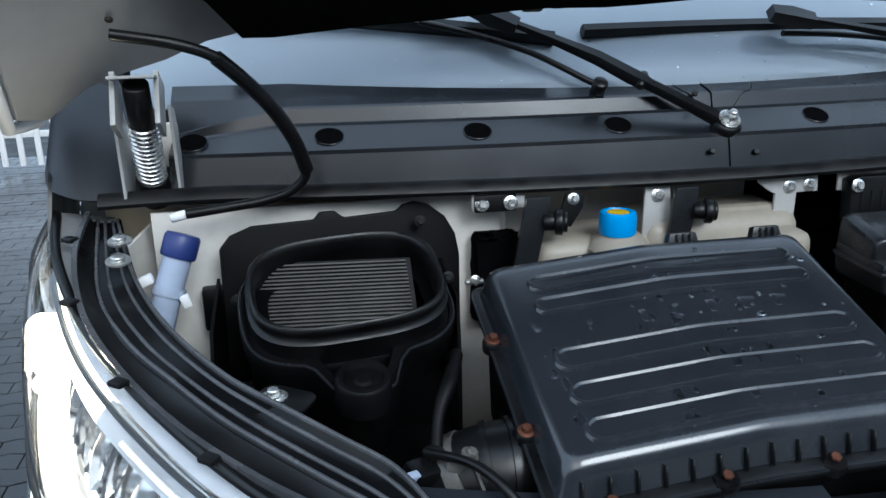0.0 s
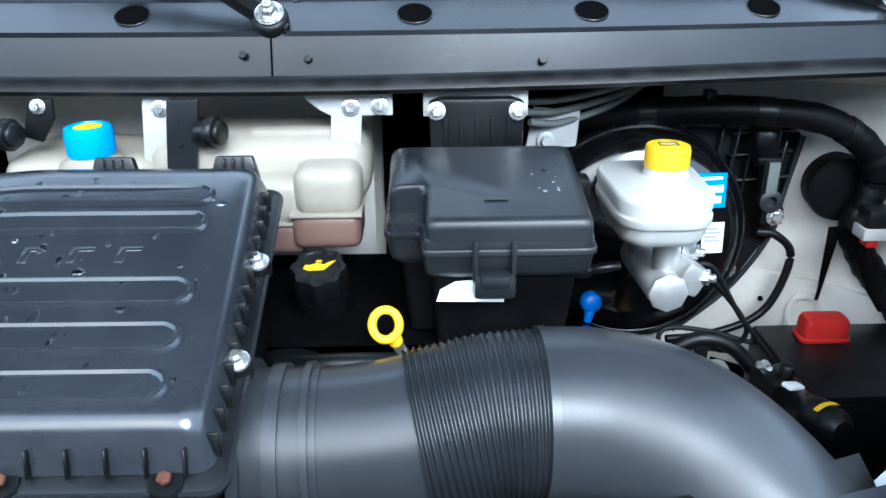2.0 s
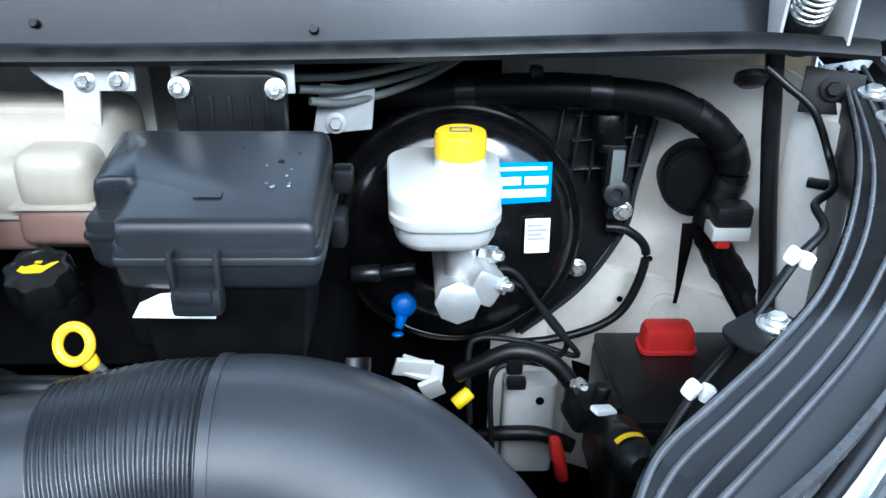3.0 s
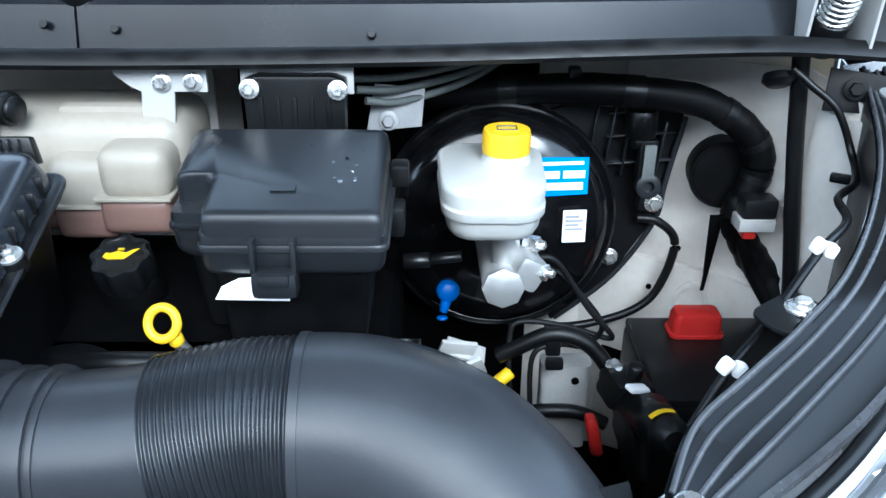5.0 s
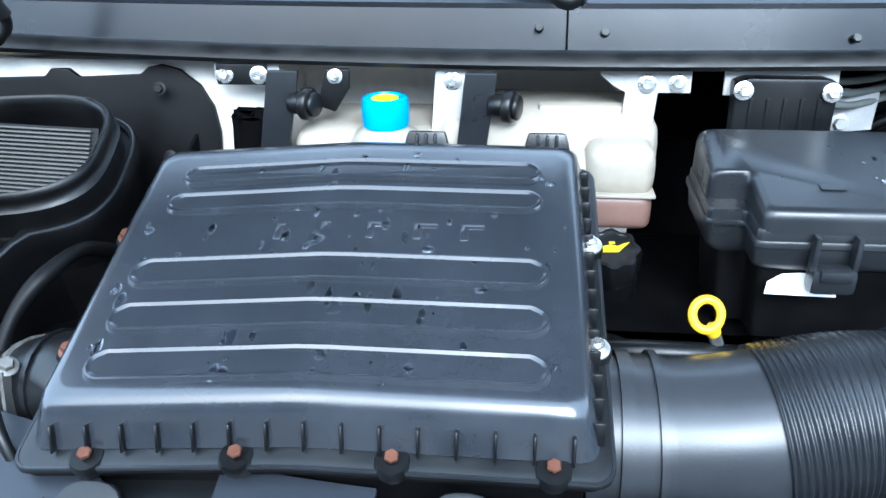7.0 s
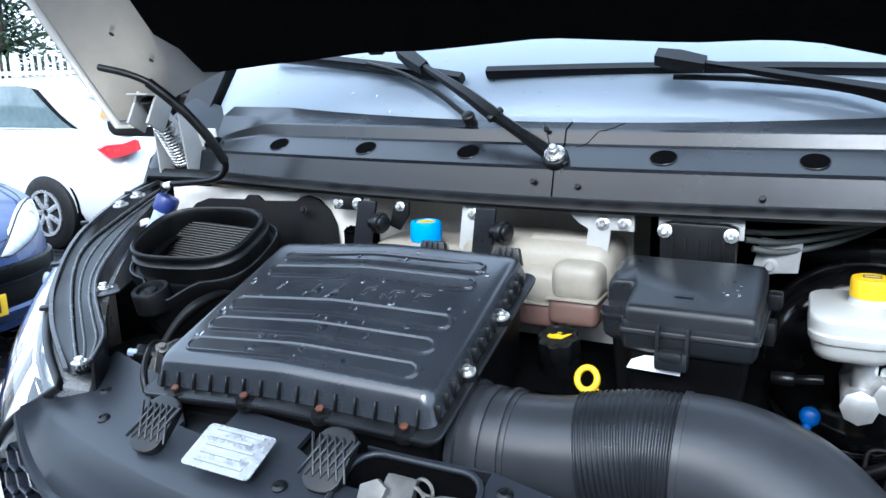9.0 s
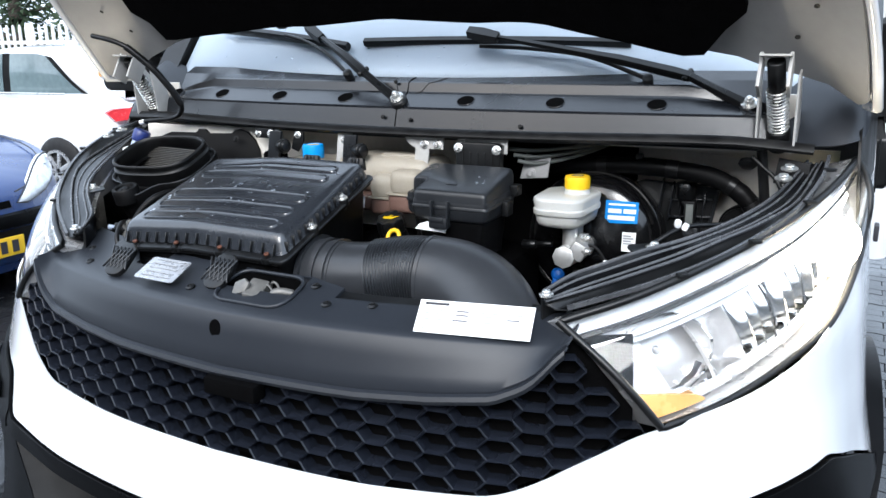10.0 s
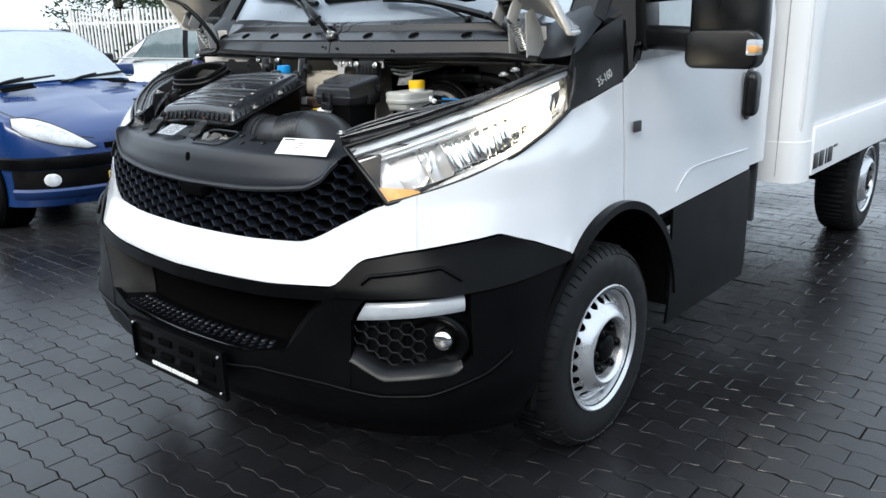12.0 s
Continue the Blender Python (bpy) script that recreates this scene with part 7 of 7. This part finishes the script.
def car(at, heading, paint, label, kind):
    """A car, nose along its own +x, at the nose's ground point."""
    c = thing("car", (0, 0, 0), label, "car")
    if kind == "small":
        body = [(-.02, .55, .3, .5, .08), (.0, .62, .22, .62, .08), (-.1, .74, .2, .70, .08), (-.35, .80, .19, .77, .09), (-1.0, .825, .19, .90, .1), (-1.12, .83, .2, .955, .1), (-1.6, .83, .2, .97, .06), (-2.5, .83, .2, .98, .06), (-3.3, .82, .22, 1.0, .06), (-3.7, .78, .25, .98, .1), (-3.82, .7, .35, .9, .1)]
        roof = [(-1.04, .60, .78, .93, .005), (-1.12, .645, .80, .985, .02), (-1.5, .64, .95, 1.22, .05), (-1.85, .62, .95, 1.39, .07), (-2.4, .61, .95, 1.43, .08), (-3.1, .61, .95, 1.40, .08), (-3.5, .62, .95, 1.22, .06), (-3.72, .64, .95, .97, .01)]
        wx, wr = (.72, 3.16), .29
    else:
        body = [(.0, .6, .3, .55, .08), (-.12, .74, .22, .68, .08), (-.5, .86, .2, .82, .1), (-1.2, .9, .2, .95, .1), (-1.7, .905, .2, 1.0, .07), (-2.8, .905, .2, 1.02, .07), (-3.6, .9, .22, 1.04, .08), (-4.1, .86, .25, 1.02, .1), (-4.35, .76, .32, .9, .12), (-4.4, .7, .4, .8, .1)]
        roof = [(-.95, .74, .84, .98, .01), (-1.3, .72, .98, 1.17, .04), (-1.65, .69, .98, 1.33, .06), (-2.05, .66, .98, 1.43, .07), (-2.5, .645, .98, 1.47, .08), (-3.0, .64, .98, 1.465, .08), (-3.4, .645, .98, 1.40, .08), (-3.8, .66, .98, 1.27, .06), (-4.22, .70, .98, 1.03, .01)]
        wx, wr = (.85, 3.5), .32
    def dense(sts):
        return [tuple(v) for v in np.array([[np.interp(t, np.arange(len(sts)), [s[i] for s in sts]) for i in range(5)] for t in np.linspace(0, len(sts) - 1, 4 * len(sts) - 3)])]
    m = pose(at[0], at[1], 0, 0, 0, heading)
    def place(bm):
        bmesh.ops.transform(bm, matrix=m, verts=bm.verts[:])
        return bm
    NOSE = [tuple(v)[:2] for v in curve_pts([(.02, 0, 0), (.012, .25, 0), (-.03, .46, 0), (-.11, .62, 0), (-.24, .745, 0), (-.42, .808, 0), (-.75, .828, 0), (-1.15, .832, 0)], 8)]
    nose_y, nose_x = [p[1] for p in NOSE], [p[0] for p in NOSE]
    def nose_in(z):
        return float(np.interp(z, [.18, .25, .35, .5, .58, .66, .74, .82, .95], [.07, .03, .0, .0, .012, .04, .085, .15, .26]))
    def nose_pt(y, z, off=0.0):
        """A point of the small car's nose, off outwards."""
        a = min(abs(y), .8305)
        x = float(np.interp(a, nose_y, nose_x))
        w = float(np.interp(a, [0, .5, .75, .83], [1, 1, .6, .1]))
        ny_ = float(np.interp(a, [0, .45, .62, .75, .82], [0, .25, .6, .85, 1.0]))
        return Vector((x - nose_in(z) * w + off * math.sqrt(1 - .8 * ny_ * ny_), math.copysign(a + off * ny_ - .02 * nose_in(z), y), z))
    def nose_shell():
        side = []
        for sg in (-1, 1):
            side += [(sg, p) for p in (NOSE[::-1] if sg < 0 else NOSE[1:])]
        grid = []
        crest = lambda x: float(np.interp(-x, [-.02, .11, .3, .6, 1.15], [.66, .70, .79, .865, .93]))
        for v in range(20):
            row = []
            for sg, (x, y) in side:
                zs = crest(x)
                if v < 11:
                    z = .19 + (zs - .19) * v / 10
                    p = nose_pt(sg * y, z)
                    row.append(p)
                else:
                    k = (v - 10) / 9
                    e = nose_pt(sg * y, zs)
                    t = float(np.interp(-x, [-.02, .4, 1.15], [0, .35, 1]))
                    spine = Vector((-.34 - .80 * t, 0, 0))
                    q = e.lerp(spine, k)
                    zc = float(np.interp(-spine.x, [.3, .7, 1.15], [.79, .90, .985]))
                    q.z = zs + (zc - zs) * math.sin(k * math.pi / 2) ** .85
                    row.append(q)
            grid.append(row)
        return slab(grid, .006)
    if kind == "small":
        part("front_end", place(nose_shell()), paint, c, "rounded blue nose and hood", smooth=60)
        for sg in (1, -1):
            part("hood_gap", place(tube([nose_pt(sg * .30, .655, .001), nose_pt(sg * .5, .70, .002), nose_pt(sg * .66, .775, .003) + Vector((-.06, 0, .02)), Vector((-.55, sg * .735, .868)), Vector((-1.05, sg * .72, .945))], .004, 6, 6)), M["logo"], c)
    part("body", place(loft([car_ring(s) for s in dense(body if kind != "small" else body[4:])])), paint, c, smooth=50)
    part("cabin", place(loft([car_ring(s) for s in dense(roof)])), paint, c, smooth=50)
    # glass, a little proud of the cabin
    rf = dense(roof)
    def rat(x):
        xs = [-s[0] for s in rf]
        return [np.interp(-x, xs, [s[i] for s in rf]) for i in range(5)]
    def side(x0, x1, z0, sg, lean0=0.0, lean1=0.0, proud=.012):
        P = []
        for k in range(5):
            row = []
            for j in range(10):
                f = j / 9
                x = x0 + (x1 - x0) * f + (lean0 * (1 - f) + lean1 * f) * (k / 4)
                r_ = rat(x)
                z = z0 + (max(r_[3] - .07, z0 + .02) - z0) * k / 4
                fz = (z - r_[2]) / max(r_[3] - r_[2], .05)
                hw = r_[1] * float(np.interp(fz, [0, .5, .9, 1], [1.0, 1.012, .985, .95])) + proud
                row.append((x, sg * hw, z))
            P.append(row)
        return slab(P, .004 * sg)
    def front(x0, x1, w):
        P = []
        for k in range(7):
            x = x0 + (x1 - x0) * k / 6
            r_ = rat(x)
            P.append([(x, y * r_[1] * w, r_[3] + .016 + float(np.interp(abs(y) * w, [0, .55, .86, .97], [.012, 0, -.25 * r_[4], -r_[4]]))) for y in np.linspace(-1, 1, 17)])
        return slab(P, .004)
    pane = dict(small=((-1.115, -1.8), (-1.5, -2.35), (-2.43, -3.2)), saloon=((-1.0, -1.85), (-1.32, -2.44), (-2.55, -3.62)))[kind]
    part("windscreen", place(front(pane[0][0], pane[0][1], .96)), M["carscreen"], c, "windscreen with the sky's reflection painted as pale colour")
    part("rear_window", place(front(roof[-2][0] + .1, roof[-1][0] + .05, .85)), M["carglass"], c)
    for sg in (1, -1):
        if kind == "saloon":
            part("window_surround", place(side(pane[1][0] + .06, pane[2][1] - .10, 1.005, sg, -.42, .52, .007)), M["deep"], c, "black window surround")
        for i, (a, b) in enumerate(pane[1:]):
            part("side_window", place(side(a, b, .985 if kind == "small" else 1.02, sg, (-.28 if kind == "small" else -.42) if i == 0 else (0 if kind == "small" else -.05), (0 if kind == "small" else -.05) if i == 0 else (.2 if kind == "small" else .5))), M["carglass"], c, "dark side window")
        part("belt_trim", place(tube([(pane[1][0] + .1, sg * (.835 if kind == "small" else .905) * .96, .985 if kind == "small" else 1.02), (pane[2][1], sg * (.835 if kind == "small" else .905) * .955, 1.0 if kind == "small" else 1.035)], .01, 8, 4)), M["steel"], c)
        part("door_handle", place(box((pane[1][1] + .1, sg * (.84 if kind == "small" else .915), .86), (.16, .03, .03), .01)), paint, c)
        part("door_gap", place(tube([(pane[1][1] - .03, sg * (.838 if kind == "small" else .914), .97), (pane[1][1] - .05, sg * (.84 if kind == "small" else .916), .6), (pane[1][1] - .03, sg * (.835 if kind == "small" else .91), .3)], .004, 6, 4)), M["logo"], c)
        mx, my = (-.08, .84) if kind == "small" else (.12, 1.0)
        mr = part("wing_mirror", place(join(box((pane[1][0] + mx, sg * my, 1.03), (.09, .17, .12), .04), box((pane[1][0] + mx, sg * (my - .1), .98), (.06, .1, .04), .015))), paint if kind == "small" else M["plastic"], c)
        for k, x in enumerate(wx):
            y = sg * (.80 if kind == "small" else .87)
            w = part("wheel", place(lathe([(wr * .6, -.09), (wr * .9, -.085), (wr, -.06), (wr, .05), (wr * .9, .075), (wr * .66, .08), (wr * .62, .06), (wr * .2, .07), (0, .07)], (-x, y - sg * .0, wr), (0, sg, 0), 32)), M["tyre"], c, "black tyre with silver rim")
            part("rim", place(join(*[box((-x + wr * .34 * math.cos(a), y + sg * .075, wr + wr * .34 * math.sin(a)), (wr * .5, .02, .045), .01, (0, -math.degrees(a), 0)) for a in np.linspace(0, 2 * math.pi, 8)[:-1]], lathe([(wr * .64, 0), (wr * .64, .015), (wr * .56, .015), (wr * .56, 0)], (-x, y + sg * .075, wr), (0, sg, 0), 28, caps=(0, 0)))), M["rim"], w)
            part("arch_gap", place(lathe([(wr * 1.12, -.2), (wr * 1.13, .02), (wr * 1.06, .024), (wr * 1.06, -.2)], (-x, y, wr + .02), (0, sg, 0), 32, caps=(0, 0))), M["felt_shade"], c)
        if kind == "small":
            lamp = [(.735, .815), (.68, .82), (.61, .806), (.53, .768), (.45, .716), (.37, .655), (.29, .592), (.36, .585), (.44, .602), (.53, .625), (.62, .66), (.70, .70), (.742, .755)]
            my_, mz_ = .53, .70
            rows = []
            for f, o in ((1.0, -.02), (1.0, .004), (.95, .010), (.7, .020), (.4, .026)):
                rows.append([nose_pt(sg * (my_ + (y - my_) * f), mz_ + (z - mz_) * f, o) for y, z in lamp])
            hl = part("headlamp", place(loft(rows)), M["carlamp"], c, "clear almond-shaped headlamp")
            part("lamp_edge", place(sweep([nose_pt(sg * y, z, .003) for y, z in lamp], ring(.006, 6), (1, 0, 0), True)), M["logo"], hl)
            nrm = Vector((.80, sg * .45, .35)).normalized()
            for y, z, r in ((.60, .735, .042), (.50, .68, .044)):
                part("lamp_bowl", place(lathe([(r, .0), (r, .006), (r * .86, .007), (r * .8, .003), (0, .003)], nose_pt(sg * y, z, .016), nrm, 22)), M["carlamp"], hl)
            fo = nose_pt(sg * .60, .385, .0)
            part("fog_lamp", place(lathe([(.046, -.03), (.046, .008), (.040, .012), (.022, .016), (0, .017)], fo, (.85, sg * .5, 0), 24, sx=1.25)), M["carlamp"], c, "round clear fog lamp")
        else:
            part("tail_lamp", place(loft([[Vector((-4.36 + d, sg * (.70 + e), z)) for d, e, z in ((.02, -.05, .95), (.0, .1, .93), (.16, .165, .92), (.24, .175, .88), (.14, .16, .80), (.0, .11, .82), (.0, -.05, .86))], [Vector((-4.42 + d, sg * (.72 + e), z)) for d, e, z in ((.02, -.05, .94), (.02, .1, .925), (.16, .17, .915), (.24, .18, .88), (.14, .165, .81), (.02, .12, .83), (.0, -.05, .87))]])), M["taillight"], c, "red tail lamp")
    if kind == "small":
        ys = np.linspace(-.83, .83, 61)
        part("bumper_strip", place(slab([[nose_pt(y, z, o) for y in ys] for z, o in ((.455, .004), (.465, .022), (.50, .026), (.535, .022), (.545, .004))], .02)), M["bumper"], c, "black bumper rubbing strip")
        part("lower_grille", place(slab([[nose_pt(y, z, .006) for y in np.linspace(-.78, .78, 41)] for z in (.325, .36, .40, .45)], .02)), M["deep"], c, "dark lower bumper mouth")
        part("lower_lip", place(slab([[nose_pt(y, z, o) for y in np.linspace(-.78, .78, 41)] for z, o in ((.24, .0), (.275, .022), (.305, .026), (.322, .010))], .02)), paint, c, "blue lower bumper lip")
        part("grille_slot", place(slab([[nose_pt(y, z, .006) for y in np.linspace(-.24, .24, 15)] for z in (.575, .60, .615)], .01)), M["felt_shade"], c)
        em = part("emblem", place(prism([(-.034, .04), (.034, .04), (.036, .0), (.0, -.04), (-.036, 0)], (.008, 0, .655), (0, 1, 0), (-.4, 0, 1), .010, .003)), M["dark"], c, "dark shield emblem with chrome edge")
        part("emblem_edge", place(sweep([Vector((.012 - .4 * z, y, .655 + z)) for y, z in ((-.036, .042), (.036, .042), (.038, .0), (.0, -.042), (-.038, 0))], ring(.005, 6), (1, 0, 0), True)), M["chrome"], em)
        pl = part("number_plate", place(box((.045, .0, .36), (.012, .52, .11), .004)), M["plateyellow"], c, "yellow number plate with plain bars")
        part("plate_band", place(box((.0525, -.235, .36), (.002, .045, .1), 0)), M["bluelabel"], pl)
        for k in range(6):
            part("print_bar", place(box((.0525, -.16 + k * .072, .36), (.003, .04 if k % 3 else .02, .07), 0)), M["logo"], pl)
        for sg in (1, -1):
            for k in (0, 1):
                part("hood_vent", place(box((-.86 - .09 * k, sg * (.42 - .02 * k), .972 + .012 * k), (.05, .24, .012), .005, (sg * -6, 8, sg * 8))), M["felt_shade"], c, "black slot vent in the hood")
            y0 = .02 if sg > 0 else -.58
            wi = part("wiper", place(tube([(-1.10, y0, .99), (-1.135, y0 + .28, 1.018), (-1.165, y0 + .58, 1.038)], .011, 8)), M["rubber"], c, "black wiper lying at the foot of the windscreen")
            part("wiper_arm", place(tube([(-1.075, y0 + .05, .985), (-1.10, y0 + .16, 1.018), (-1.14, y0 + .32, 1.038)], .009, 8)), M["plastic"], wi)
    return c

car((-3.42, 2.03), 0, M["carblue"], "dark blue small hatchback parked beside the van", "small")
car((-9.25, 5.3), 180, M["white"], "white saloon car parked in front of the fence", "saloon")

# fence
fc = thing("picket_fence", (-10, 8.2, 0), "white metal picket fence along the yard", "fence")
for i in range(90):
    x = -17 + i * .16
    part("picket", loft([[Vector((x + q[0], 8.2 + q[1], z)) for q in rrect(.055 * f, .03, .008, 2)] for z, f in ((.05, 1), (1.72, 1), (1.78, .3))]), M["fence"], fc)
for z in (.35, 1.5):
    part("rail", box((-10, 8.225, z), (14.4, .03, .06), .005), M["fence"], fc)
for i in range(6):
    part("post", box((-17 + i * 2.9, 8.24, .9), (.08, .08, 1.8), .008), M["fence"], fc)

# unseen walls behind and beside the camera, added to darken front-facing reflections
yard = part("boundary_wall", join(box((0, -17, 4.0), (70, .3, 8.0), .02), box((26, 0, 2.5), (.3, 60, 5), .02)), M["unseenwall"])
tagged(yard, "unseen dark grey wall added to darken reflections", "wall", kind="structure")

# trees
def leaf_mass(rng, c, spread, n):
    V, F = [], []
    for i in range(n):
        d = Vector((rng.gauss(0, 1), rng.gauss(0, 1), rng.gauss(0, 1)))
        d = d.normalized() * rng.uniform(.35, 1.0) ** .6
        p = Vector(c) + Vector((d.x * spread[0], d.y * spread[1], d.z * spread[2]))
        a, b = Vector((rng.uniform(-1, 1), rng.uniform(-1, 1), rng.uniform(-.6, .6))).normalized(), Vector((rng.uniform(-1, 1), rng.uniform(-1, 1), rng.uniform(-1, 1))).normalized()
        s = rng.uniform(.05, .13)
        k = len(V)
        V += [p, p + a * s + b * s * .35, p + a * s * 2.1, p + a * s - b * s * .35]
        F.append((k, k + 1, k + 2, k + 3))
    me = bpy.data.meshes.new("crown")
    me.from_pydata([tuple(v) for v in V], [], F)
    return me
def tree(x, y, h, seed):
    rng = random.Random(seed)
    t = thing("tree", (x, y, 0), "dark evergreen tree behind the fence", "tree", "trees behind the fence")
    trunk = [(x, y, 0), (x + rng.uniform(-.1, .1), y, h * .3), (x + rng.uniform(-.2, .2), y, h * .65), (x, y, h)]
    part("trunk", tube(trunk, .16, 10, 6, scales=lambda f: 1.1 - .95 * f), M["bark"], t, "brown trunk")
    for k in range(9):
        z = h * (.15 + .08 * k); a = rng.uniform(0, 6.28); L = (h - z) * .35 + .3
        part("limb", tube([(x, y, z), (x + L * .5 * math.cos(a), y + L * .5 * math.sin(a), z + .25), (x + L * math.cos(a), y + L * math.sin(a), z + .35)], .05, 6, 4, scales=lambda f: 1 - .8 * f), M["bark"], t)
    for k in range(7):
        z = h * (.12 + .125 * k)
        w = max(.35, (h * 1.08 - z) * .33) * rng.uniform(.85, 1.15)
        me = leaf_mass(rng, (x + rng.uniform(-.3, .3), y + rng.uniform(-.3, .3), z + .2), (w, w, h * .1), 900)
        me.materials.append(M["leaf"])
        ob = new("crown", me)
        ob.matrix_world = Matrix.Translation(Vector((-x, -y, 0)))
        ob.parent = t
for i, (x, y, h) in enumerate(((-16.5, 11, 5.5), (-14.2, 10.2, 6.5), (-12.2, 11.4, 5.6), (-10.3, 10.4, 6.2), (-8.2, 11.2, 5.4), (-6.2, 10.6, 6), (-19, 10.5, 6.4))):
    tree(x, y, h, 20 + i)

# ---------------- paving ----------------
BL, BW, GAP, ZIG = .205, .103, .0034, .0065
def brick_mesh(seed):
    """An interlocking paving stone with zigzag long sides."""
    rng = random.Random(seed)
    hx, hy = (BL - GAP) / 2, (BW - GAP) / 2
    j = lambda: rng.uniform(-.0012, .0012)
    wave = [(-1, -ZIG), (-.5, ZIG), (0, -ZIG), (.5, ZIG), (1, -ZIG)]
    out = [(a * hx, -hy + d) for a, d in wave] + [(a * hx, hy + d) for a, d in wave[::-1]]
    V = [(x, y, -.018) for x, y in out] + [(x + j(), y + j(), -.0016) for x, y in out] + [(x * (1 - .0018 / hx), y * (1 - .0018 / hy), 0) for x, y in out]
    n = len(out)
    F = [(a, (a + 1) % n, n + (a + 1) % n, n + a) for a in range(n)] + [(n + a, n + (a + 1) % n, 2 * n + (a + 1) % n, 2 * n + a) for a in range(n)]
    F += [(2 * n + a, 2 * n + a + 1, 3 * n - 2 - a, 3 * n - 1 - a) for a in range(4)]
    return V, F
shapes = [brick_mesh(i) for i in range(8)]
meshes = []
for i, (V, F) in enumerate(shapes):
    me = bpy.data.meshes.new("brick")
    me.from_pydata(V, [], F)
    me.materials.append(M["paver1"])
    meshes.append(me)
rng = random.Random(8)
paving = thing("paving", (0, 0, 0), "dark wet brick paving of the yard", "pavement", kind="structure")
count = 0
AV, AF = [], []
for r in range(int(11.5 / BW)):
    for k in range(int(14.5 / BL)):
        x, y = -9.0 + k * BL + (BL / 2 if r % 2 else 0), -2.4 + r * BW
        z = rng.uniform(-.0016, .0012); tx, ty = rng.uniform(-.005, .005), rng.uniform(-.005, .005)
        i = rng.randrange(8)
        if count < 300 and 1.15 < x < 2.95 and .25 < y < 3.6:
            ob = new("brick", meshes[i])
            ob.location, ob.rotation_euler = (x, y, z), (tx, ty, 0)
            ob.parent = paving
            count += 1
            continue
        b = len(AV)
        for vx, vy, vz in shapes[i][0]:
            AV.append((x + vx, y + vy, z + vz + vy * tx - vx * ty))
        AF += [tuple(b + q for q in f) for f in shapes[i][1]]
me = bpy.data.meshes.new("brick_field")
me.from_pydata(AV, [], AF)
me.materials.append(M["paver"])
bf = new("brick_field", me)
bf.parent = paving
tagged(bf, kind="stuff")
